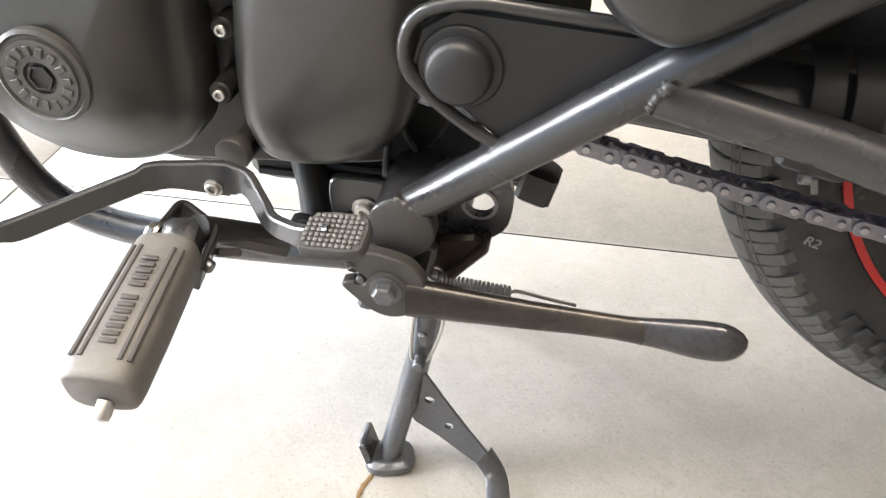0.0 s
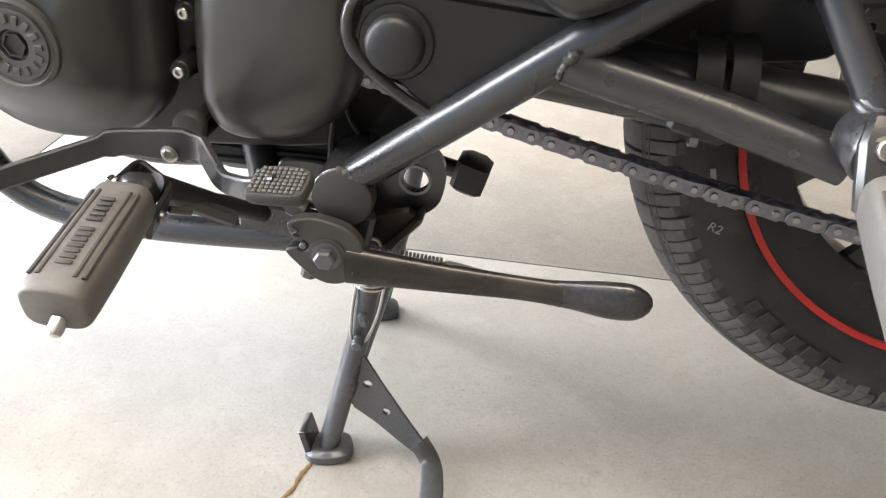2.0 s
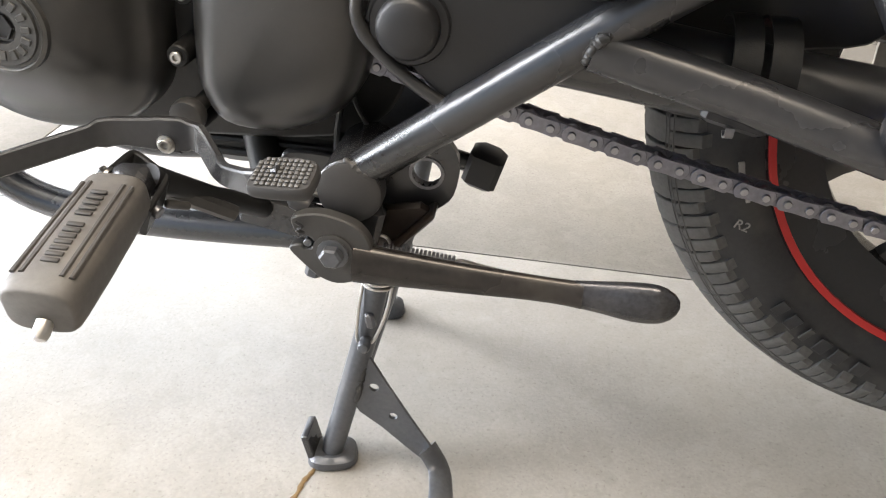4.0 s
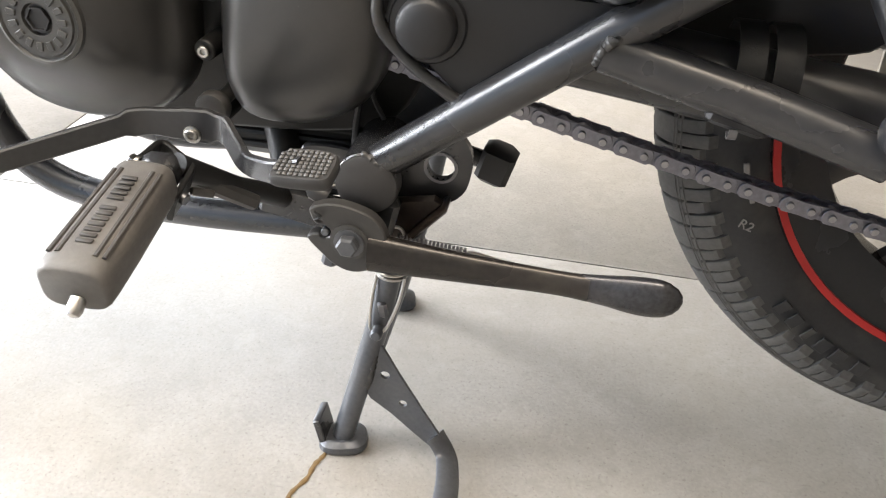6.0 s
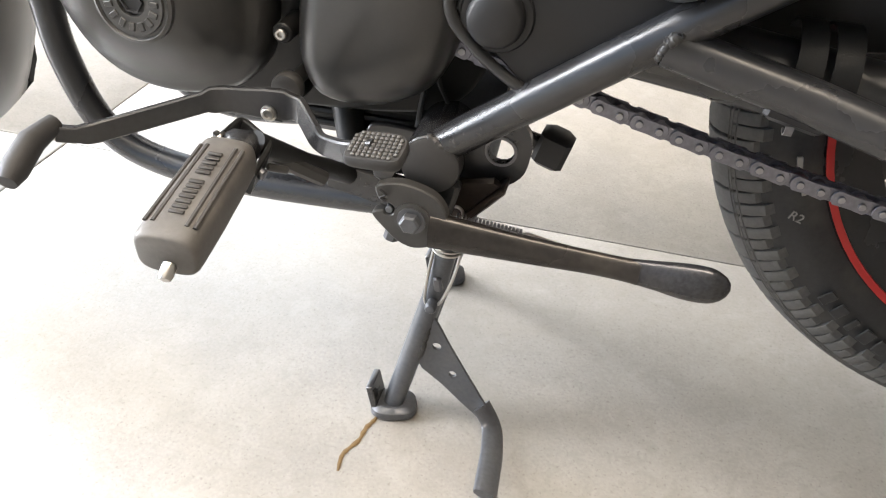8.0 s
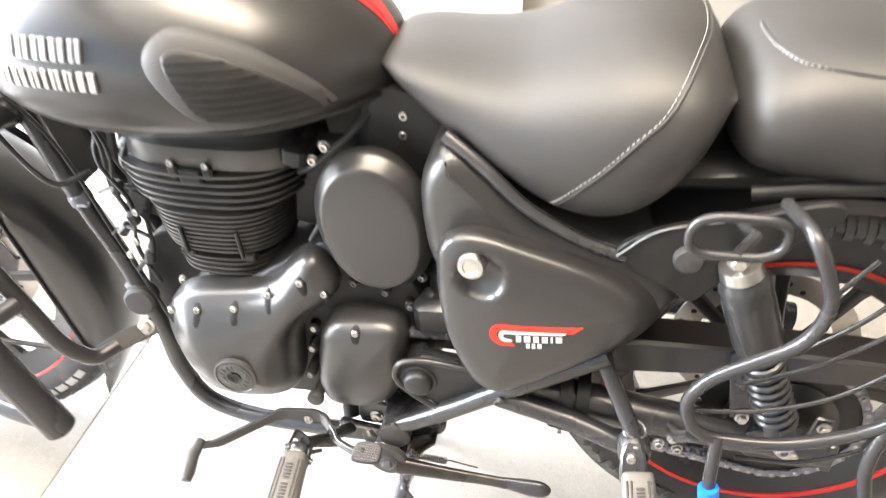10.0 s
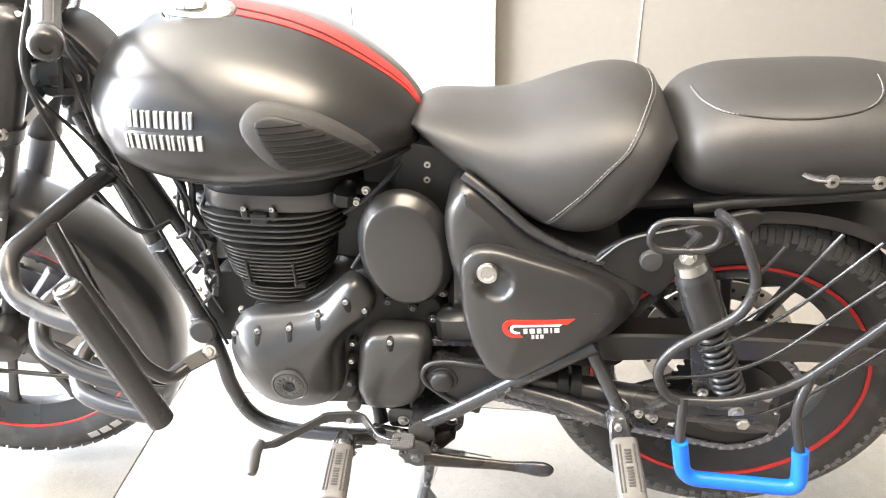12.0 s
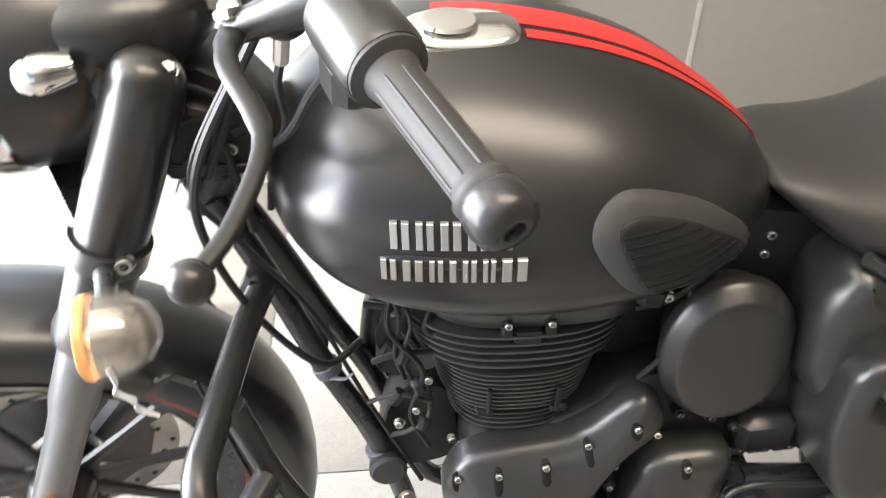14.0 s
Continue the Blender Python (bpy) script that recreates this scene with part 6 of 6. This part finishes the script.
def peg_rubber(p, q, w, h, material, parent, up=(0, 0, 1)):
    """A footrest rubber: a swelling rounded bar with painted groove shade and bars on its upper face."""
    p, q = Vector(p), Vector(q)
    d = (q - p).normalized()
    s = d.cross(Vector(up)).normalized()
    t = s.cross(d)
    L = (q - p).length
    rings = []
    for u, k in ((0.0, 0.80), (0.015, 0.88), (0.05, 0.93), (0.3, 0.97), (0.6, 1.0), (0.88, 1.0), (0.96, 0.985), (0.99, 0.93), (1.0, 0.84)):
        rings.append([p + d * (L * u) + s * x * k + t * z * k for x, z in ellipse(0, 0, w / 2, h / 2, 32, 0, 3.6)])
    body = part("peg_rubber", skin(rings), material, parent, "grey-brown ribbed rubber", sharp=50)
    top = h / 2 - 0.0002
    # dark strips laid on the rubber colour in the shade of its grooves
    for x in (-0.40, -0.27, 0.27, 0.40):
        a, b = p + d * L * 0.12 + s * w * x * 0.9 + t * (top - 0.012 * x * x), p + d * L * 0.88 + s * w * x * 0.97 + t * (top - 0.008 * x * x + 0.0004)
        part("groove_shade", tube([a, b], 0.0016, 6, 0.6), PEGINK, parent)
    for u0, n in ((0.22, 5), (0.50, 7)):
        for k in range(n):
            c = p + d * L * (u0 + 0.047 * k) + t * (top + 0.0008)
            m = Matrix((( d.x, s.x, t.x, c.x), (d.y, s.y, t.y, c.y), (d.z, s.z, t.z, c.z), (0, 0, 0, 1)))
            part("raised_bar", box((0, 0, 0), (L * 0.030, w * 0.24, 0.0012), None, 0.0004).moved(m), PEGINK, parent)
    return body


peg_rubber((0.4985, -0.229, 0.4065), (0.5105, -0.312, 0.362), 0.0425, 0.034, PEG, pp, (0, -0.35, 1))

# ---- rider's footrest, gear lever, stands ----
peg = part("rider_peg", box((0.053, -0.222, 0.344), (0.022, 0.026, 0.022), (20, 0, 6), 0.004), FRAME, bike, "folding rider footrest with grey rubber")

def folded_bracket(path, normal, h, th):
    """A strip bent along path, standing h high along normal."""
    pts, n = [Vector(p) for p in path], Vector(normal).normalized()
    rings = []
    for i, p in enumerate(pts):
        d = (pts[min(i + 1, len(pts) - 1)] - pts[max(i - 1, 0)]).normalized()
        o = n.cross(d).normalized() * th / 2
        e = 0.001
        rings.append([p + o * k + n * z for k, z in ((1, -e), (0.5, 0), (-0.5, 0), (-1, -e), (-1, e - h), (-0.5, -h), (0.5, -h), (1, e - h))])
    return skin(rings)


UB = [Vector((0.0395, -0.224, 0.3530)), Vector((0.0405, -0.190, 0.3530)), Vector((0.0670, -0.2005, 0.3425)), Vector((0.0690, -0.235, 0.3370))]
part("folded_bracket", folded_bracket(rounded(UB, 0.007, 4), (0.36, -0.10, 0.93), 0.021, 0.0042), CAST, peg, "folded black sheet bracket", sharp=40)
part("hinge_pin", rod((0.036, -0.219, 0.3440), (0.072, -0.226, 0.3300), 0.0042, 12), DARKSTEEL, peg)
part("fold_spring", tube([(0.052 + 0.0022 * k / 6, -0.213 + 0.0060 * math.cos(k * math.pi / 3), 0.3400 + 0.0060 * math.sin(k * math.pi / 3)) for k in range(25)], 0.0012, 6), DARKSTEEL, peg)
peg_rubber((0.0510, -0.229, 0.345), (0.0565, -0.329, 0.331), 0.0400, 0.0315, PEG, peg, (0.05, -0.35, 1))
part("feeler", lathe([(0.0046, 0.0), (0.0046, 0.007), (0.0036, 0.0100), (0.001, 0.0110)], (0.0575, -0.327, 0.324), (0.02, -0.80, -0.5), 14), STEEL, peg, "steel feeler tip")
part("peg_bolt", bolt((0.0372, -0.2200, 0.3475), (-0.85, 0.1, 0.45), r=0.0055, h=0.006, socket=False), STEEL, peg)
part("peg_hanger", tube([(0.056, -0.205, 0.342), (0.075, -0.160, 0.305), (0.090, -0.110, 0.270)], [0.009, 0.0075, 0.009], 14), CAST, bike, "black footrest hanger")
part("hanger_link", bar(rounded([(0.0580, -0.194, 0.3285), (0.0810, -0.166, 0.3000), (0.0870, -0.158, 0.2920)], 0.004), 0.0120, 0.010, (0.4, -0.8, 0.3), 0.004), SATIN, bike, "grey cast footrest link")
part("hanger_pin", rod((0.064, -0.205, 0.324), (0.074, -0.194, 0.317), 0.003, 10), SATIN, bike)
part("hanger_plate", box((0.105, -0.105, 0.262), (0.070, 0.014, 0.030), (0, 10, 0), 0.003), FRAME, bike)
lug = part("stand_lug", plate(smooth_outline([(0.101, 0.276), (0.100, 0.302), (0.108, 0.312), (0.140, 0.312), (0.152, 0.304), (0.154, 0.280), (0.146, 0.270), (0.110, 0.268)], 4), -0.086, -0.094, 0.0015), FRAME, bike, "black plate behind the heel pad")
part("bolt", bolt((0.128, -0.095, 0.286), r=0.0080, h=0.006), STEEL, lug)
part("mount_boss", tube([(0.070, -0.055, 0.305), (0.078, -0.068, 0.285), (0.083, -0.076, 0.262)], [0.014, 0.013, 0.015], 16), CAST, bike)
run = rounded([(-0.088, -0.226, 0.334), (-0.070, -0.218, 0.3315), (0.010, -0.164, 0.3505), (0.058, -0.1625, 0.3515)], 0.012, 4)
lever = part("gear_lever", bar(run, [0.013] * 3 + [0.0155] * 4 + [0.020] * 4 + [0.026], 0.0062), GUARD, bike, "black heel-and-toe gear lever", sharp=30)
part("heel_arm", bar(rounded([(0.044, -0.1630, 0.3515), (0.073, -0.164, 0.3535), (0.101, -0.197, 0.3455), (0.128, -0.214, 0.352), (0.150, -0.221, 0.361)], 0.010, 4), [0.024] * 2 + [0.020] * 3 + [0.0165] * 12, 0.0060), GUARD, lever, sharp=30)
part("toe_peg", tube([(-0.090, -0.222, 0.340), (-0.093, -0.245, 0.336), (-0.092, -0.268, 0.326), (-0.091, -0.278, 0.322)], [0.007, 0.0095, 0.0098, 0.007], 14), RUBBER, lever, "dark rubber toe peg")
part("bolt", bolt((0.0495, -0.1660, 0.3455), r=0.0048, h=0.004), STEEL, lever)
part("shaft", lathe([(0.006, -0.060), (0.006, -0.010), (0.0115, -0.009), (0.0125, -0.006), (0.0125, 0.0), (0.0115, 0.002), (0.0080, 0.003), (0.001, 0.003)], (0.0490, -0.1320, 0.3500), (0, -1, 0), 28), SATIN, lever, "round gear shaft boss")
hp = pose(0.150, -0.222, 0.366, 14, -4, -3)
pad_line = smooth_outline([(-0.019, -0.010), (-0.017, 0.010), (-0.008, 0.0145), (0.010, 0.0145), (0.019, 0.010), (0.0205, -0.004), (0.016, -0.0135), (-0.012, -0.0145)], 4)
pad_shape = skin([[Vector((x, y, z)) for x, y in (inset(pad_line, d) if d else pad_line)] for d, z in ((0.002, -0.010), (0, -0.007), (0, -0.002), (0.0012, -0.0004))])
part("heel_pad", pad_shape.moved(hp), RUBBER, lever, "studded black heel pad")
stud = box((0, 0, 0), (0.0026, 0.0026, 0.0018), None, 0.0005)
stud_mesh = mesh_of("stud", stud, STUD)
for i in range(10):
    for j in range(7):
        if not (j in (0, 6) and i in (0, 9)):
            piece("stud", stud_mesh, hp @ pose(-0.0155 + i * 0.0035, -0.0105 + j * 0.0035, 0.0003), lever)
# side stand, folded back
SSP = smooth_outline([(0.1335, 0.3010), (0.1500, 0.3060), (0.1660, 0.3040), (0.1800, 0.2980), (0.1885, 0.2850), (0.1880, 0.2690), (0.1790, 0.2550), (0.1640, 0.2490), (0.1500, 0.2530), (0.1380, 0.2640), (0.1300, 0.2730), (0.1310, 0.2775), (0.1385, 0.2795), (0.1405, 0.2770), (0.1455, 0.2775), (0.1475, 0.2830), (0.1430, 0.2868), (0.1365, 0.2875), (0.1330, 0.2940)], 3)
stand = part("side_stand", plate(SSP, -0.158, -0.168, 0.0012), SATIN, bike, "black side stand folded back along the frame", sharp=30)
part("pivot_bolt", bolt((0.162, -0.1705, 0.2765), r=0.0085, h=0.008, socket=False), STANDMAT, stand)
part("washer", lathe([(0.0145, 0.0), (0.0145, 0.0015), (0.0095, 0.0022)], (0.162, -0.168, 0.2765), (0, -1, 0), 28), SATIN, stand)
part("stop_pin", rod((0.1435, -0.150, 0.2815), (0.1435, -0.1690, 0.2815), 0.0030, 12), STANDMAT, stand)
half_height = [(0.176, 0.0162), (0.200, 0.0148), (0.254, 0.0120), (0.300, 0.0102), (0.325, 0.0102), (0.345, 0.0120), (0.368, 0.0150), (0.384, 0.0148), (0.392, 0.0118), (0.3965, 0.0078), (0.3990, 0.0028)]
leg_run = spline([(0.176, -0.164, 0.2672), (0.215, -0.165, 0.2668), (0.260, -0.167, 0.2672), (0.300, -0.168, 0.2676), (0.336, -0.170, 0.2680)], 6)
part("leg", tube(leg_run, [interp(half_height, p.x) for p in leg_run], 24, 0.62, up=(0, 1, 0)), WORN, stand, "worn dark stand leg")
tip_run = spline([(0.330, -0.1695, 0.2679), (0.352, -0.171, 0.2688), (0.370, -0.173, 0.2698), (0.384, -0.1745, 0.2712), (0.392, -0.175, 0.2725)], 8) + [Vector((0.3965, -0.1752, 0.2735)), Vector((0.3990, -0.1754, 0.2740))]
part("tip", tube(tip_run, [interp(half_height, p.x) * 1.01 for p in tip_run], 24, 0.58, up=(0, 1, 0)), TIPSTEEL, stand, "scuffed bare steel tip of the stand")
part("bracket", plate([(0.186, 0.296), (0.2165, 0.3025), (0.224, 0.296), (0.1945, 0.2615), (0.180, 0.2600), (0.172, 0.270)], -0.126, -0.134, 0.003), BROWN, bike, "bronze brown stand bracket")
part("bracket_flange", box((0.2110, -0.131, 0.2800), (0.048, 0.022, 0.005), (0, -49, 0), 0.0015), BROWN, bike)
part("bracket_web", box((0.181, -0.140, 0.286), (0.020, 0.016, 0.034), (0, 12, 0), 0.004), FRAME, bike)
a0, a1 = Vector((0.190, -0.141, 0.2656)), Vector((0.2440, -0.141, 0.2612))
sd = (a1 - a0).normalized()
fa, fu, fw = frame_of(sd)
spring = part("return_spring", tube([a0 + sd * ((a1 - a0).length * k / 180) + (fu * math.cos(2 * math.pi * k / 10) + fw * math.sin(2 * math.pi * k / 10)) * 0.0045 for k in range(181)], 0.0012, 6), DARKSTEEL, bike, "dark stand return spring")
part("spring_hook", tube(rounded([a1, a1 + Vector((0.004, 0, 0.003)), (0.270, -0.142, 0.2610), (0.2910, -0.143, 0.2590)], 0.005), 0.0013, 6), STEEL, spring)
part("spring_eye", tube([(0.190 + 0.006 * math.cos(a * 0.3), -0.140, 0.2705 + 0.006 * math.sin(a * 0.3)) for a in range(21)], 0.0013, 6), STEEL, spring)
part("cover_tab", tube([(0.128, -0.146, 0.312), (0.134, -0.152, 0.306), (0.141, -0.152, 0.302)], [0.008, 0.0095, 0.0085], 12, 0.7), FRAME, bike, "bent black tab behind the stand plate")
part("spring_clip", tube(spline([(0.137, -0.1715, 0.300), (0.142, -0.1725, 0.297), (0.138, -0.1725, 0.294), (0.143, -0.1715, 0.292)], 4), 0.0012, 6), CABLE, bike)
part("switch_lug", box((0.1420, -0.150, 0.2495), (0.012, 0.014, 0.018), (0, 14, 0), 0.003), STANDMAT, bike)

# centre stand, down on the floor
for sgn in (-1, 1):
    y = 0.112 * sgn
    leg = part("centre_stand_leg", tube([(0.186, y * 0.85, 0.262), (0.168, y * 0.95, 0.150), (0.136, y * 1.02, 0.012)], 0.0105, 18), STANDMAT, bike, "grey painted centre stand leg")
    part("foot", skin([[Vector((0.136 + x * k, y * 1.02 + yy * k, z)) for x, yy in ellipse(0, 0, 0.024, 0.019, 20, 15, 3)] for k, z in ((0.9, 0.0005), (1.0, 0.004), (0.95, 0.010), (0.7, 0.014))]), STANDMAT, leg)
    part("foot_rib", box((0.117, y * 1.02, 0.020), (0.007, 0.028, 0.036), (0, -12, 0), 0.001), FRAME, leg)
part("stand_cross_tube", rod((0.160, -0.10, 0.110), (0.160, 0.10, 0.110), 0.011, 16), STANDMAT, bike)
BL = [(0.168, 0.136), (0.172, 0.134), (0.190, 0.100), (0.213, 0.060), (0.231, 0.030), (0.223, 0.014), (0.205, 0.030), (0.184, 0.050), (0.163, 0.066), (0.159, 0.074), (0.163, 0.090), (0.157, 0.096)]
blade = part("stand_lever", holed_plate(BL, [(0.1765, 0.098, 0.0046), (0.194, 0.066, 0.0040)], -0.110, -0.1135), STANDMAT, bike, "flat grey stand lever with two holes")
part("lever_foot", tube(rounded([(0.226, -0.112, 0.030), (0.240, -0.120, 0.014), (0.246, -0.150, 0.014), (0.250, -0.215, 0.030)], 0.015, 5), 0.0115, 12, 0.35), STANDMAT, blade)
wire = [Vector((0.1785, -0.1005, 0.213)) + Vector((0.0132 * math.cos(radians(a)), 0.0132 * math.sin(radians(a)), -0.0040 * a / 360)) for a in range(0, 915, 15)]
hook = part("stand_spring", tube(wire, 0.0016, 8), STEEL, bike, "bright wire spring clip round the stand leg")
for dx in (-0.012, 0.012):
    part("spring_wire", tube(spline([(0.179 + dx, -0.108, 0.206), (0.176 + dx * 0.95, -0.115, 0.184), (0.171 + dx * 0.6, -0.119, 0.158), (0.169, -0.119, 0.151)], 6), 0.0015, 8), STEEL, hook)
part("spring_peg", lathe([(0.0055, -0.012), (0.0055, 0.010), (0.004, 0.012), (0.001, 0.0125)], (0.171, -0.116, 0.153), (0, -1, 0.1), 16), STANDMAT, hook)
part("spring_lug", box((0.174, -0.113, 0.174), (0.008, 0.008, 0.016), (0, -10, 0), 0.002), DARKSTEEL, hook)
weld("weld_bead", (0.168, -0.113, 0.122), (0.160, -0.116, 0.080), 0.0035)

# horn, two added gap-filling boxes and cables at the front tubes
part("frame_buffer", lathe([(0.020, -0.02), (0.024, 0.0), (0.024, 0.008), (0.020, 0.012), (0.001, 0.013)], (-0.232, -0.066, 0.447), (0.1, -1, 0.1), 28), RUBBER, bike, "round black rubber buffer")
part("lower_filler_box", box((-0.215, 0.0, 0.600), (0.034, 0.07, 0.05), (0, 25, 0), 0.006), CABLE, bike, "small black box filling the gap by the front tubes")
part("upper_filler_box", box((-0.205, 0.0, 0.705), (0.032, 0.06, 0.045), (0, 15, 0), 0.008), CABLE, bike, "black box filling the gap ahead of the cylinder")
for p, q in (((-0.297, -0.042, 0.614), (-0.291, -0.043, 0.600)), ((-0.2445, -0.0515, 0.470), (-0.2415, -0.052, 0.459))):
    part("cable_tie", rod(p, q, 0.0165, 18), TIE, bike, "grey cable tie round the frame tube")
part("tie_tail", tube([(-0.290, -0.058, 0.605), (-0.272, -0.064, 0.609), (-0.262, -0.066, 0.620)], 0.0028, 6, 0.4), TIE, bike)
part("cable_adjuster", lathe([(0.010, -0.014), (0.0145, -0.010), (0.0145, 0.004), (0.013, 0.009), (0.006, 0.010), (0.005, 0.014), (0.001, 0.0145)], (-0.270, -0.196, 1.086), (0.1, -0.1, 1), 24), PANEL, bike, "round black clutch cable adjuster")
part("adjuster_nut", rod((-0.272, -0.194, 1.072), (-0.276, -0.190, 1.050), 0.0055, 8), STEEL, bike)
for pts, r in (
    (((-0.276, -0.190, 1.052), (-0.281, -0.184, 1.030), (-0.284, -0.150, 0.985), (-0.305, -0.090, 0.930), (-0.335, -0.060, 0.880)), 0.0032),
    (((-0.235, -0.240, 1.072), (-0.256, -0.205, 1.036), (-0.280, -0.165, 0.985), (-0.310, -0.100, 0.935)), 0.0034),
    (((-0.305, -0.150, 1.060), (-0.318, -0.130, 1.010), (-0.345, -0.090, 0.950), (-0.372, -0.070, 0.890)), 0.0040),
    (((-0.290, -0.190, 1.070), (-0.352, -0.165, 0.960), (-0.376, -0.112, 0.850), (-0.350, -0.085, 0.730), (-0.292, -0.090, 0.662), (-0.250, -0.060, 0.665)), 0.0042),
    (((-0.300, -0.180, 1.060), (-0.368, -0.140, 0.930), (-0.352, -0.080, 0.820), (-0.300, -0.050, 0.700), (-0.250, -0.055, 0.560), (-0.190, -0.070, 0.420)), 0.0030),
    (((0.050, -0.070, 0.700), (0.080, -0.085, 0.725), (0.115, -0.080, 0.755), (0.150, -0.05, 0.790)), 0.0045),
    (((0.060, -0.090, 0.610), (0.085, -0.095, 0.660), (0.100, -0.085, 0.745)), 0.0035),
):
    part("cable", tube(spline(pts, 8), r, 8), CABLE, bike, "black control cable")
for pts, r in (
    (((-0.215, -0.075, 0.800), (-0.190, -0.080, 0.750), (-0.205, -0.060, 0.690), (-0.190, -0.040, 0.630)), 0.006),
    (((-0.235, -0.060, 0.790), (-0.215, -0.062, 0.740), (-0.225, -0.045, 0.680)), 0.005),
    (((-0.180, -0.050, 0.790), (-0.170, -0.070, 0.740), (-0.180, -0.085, 0.700), (-0.150, -0.090, 0.690)), 0.0045),
    (((-0.245, -0.040, 0.700), (-0.200, -0.055, 0.705), (-0.155, -0.060, 0.725)), 0.004),
    (((-0.228, -0.072, 0.775), (-0.208, -0.082, 0.720), (-0.214, -0.078, 0.660), (-0.205, -0.070, 0.610)), 0.0028),
    (((-0.222, -0.078, 0.770), (-0.196, -0.086, 0.715), (-0.206, -0.082, 0.655), (-0.190, -0.078, 0.600)), 0.0025),
    (((-0.205, -0.065, 0.770), (-0.220, -0.080, 0.700), (-0.185, -0.088, 0.640), (-0.200, -0.080, 0.560), (-0.180, -0.080, 0.500)), 0.0032),
    (((-0.250, -0.058, 0.560), (-0.215, -0.075, 0.590), (-0.175, -0.085, 0.585)), 0.0028),
    (((-0.225, -0.060, 0.500), (-0.200, -0.078, 0.530), (-0.178, -0.080, 0.560), (-0.180, -0.070, 0.620)), 0.0035),
    (((-0.240, -0.070, 0.640), (-0.210, -0.075, 0.655), (-0.170, -0.080, 0.660)), 0.0035),
):
    part("wiring_hose", tube(spline(pts, 8), r, 8), CABLE, bike, "black wiring hose")
for x, y, z, rot in ((-0.205, -0.078, 0.655, 20), (-0.190, -0.084, 0.612, -15), (-0.215, -0.074, 0.585, 40), (-0.185, -0.080, 0.545, 10)):
    part("connector", box((x, y, z), (0.014, 0.014, 0.022), (0, rot, 15), 0.003), CABLE, bike, "black cable connector")
for x, y, z in ((-0.178, -0.090, 0.628), (-0.193, -0.086, 0.575), (-0.214, -0.080, 0.545)):
    part("bolt", bolt((x, y, z), (-0.2, -1, 0.2), r=0.0048, h=0.005, washer=False), STEEL, bike)
for x, y, z in ((0.1836, -0.0570, 0.7824), (0.1822, -0.0560, 0.7565), (0.090, -0.080, 0.745), (0.075, -0.085, 0.728), (-0.214, -0.058, 0.520), (-0.150, -0.070, 0.500), (0.420, -0.10, 0.742), (0.545, -0.196, 0.424), (0.520, -0.205, 0.440)):
    part("bolt", bolt((x, y, z), r=0.0054, h=0.006), STEEL, bike)

# drip streak on the tile below the stand's foot
streak = tube(spline([(0.126, -0.118, 0.0006), (0.122, -0.135, 0.0006), (0.117, -0.148, 0.0006), (0.115, -0.165, 0.0006), (0.106, -0.185, 0.0006), (0.108, -0.205, 0.0006)], 5), [0.0012, 0.0018, 0.002, 0.0022, 0.0016, 0.0022, 0.0026, 0.0018, 0.0024, 0.003, 0.002, 0.0022, 0.0028, 0.002, 0.0016, 0.0024, 0.003, 0.0022, 0.0018, 0.0026, 0.002, 0.0022, 0.0018, 0.002, 0.0016, 0.0012][:26], 8, 0.15)
tagged(part("drip_stain", streak, STAIN, None), "thin rusty brown drip stain on the floor tile", "stain")
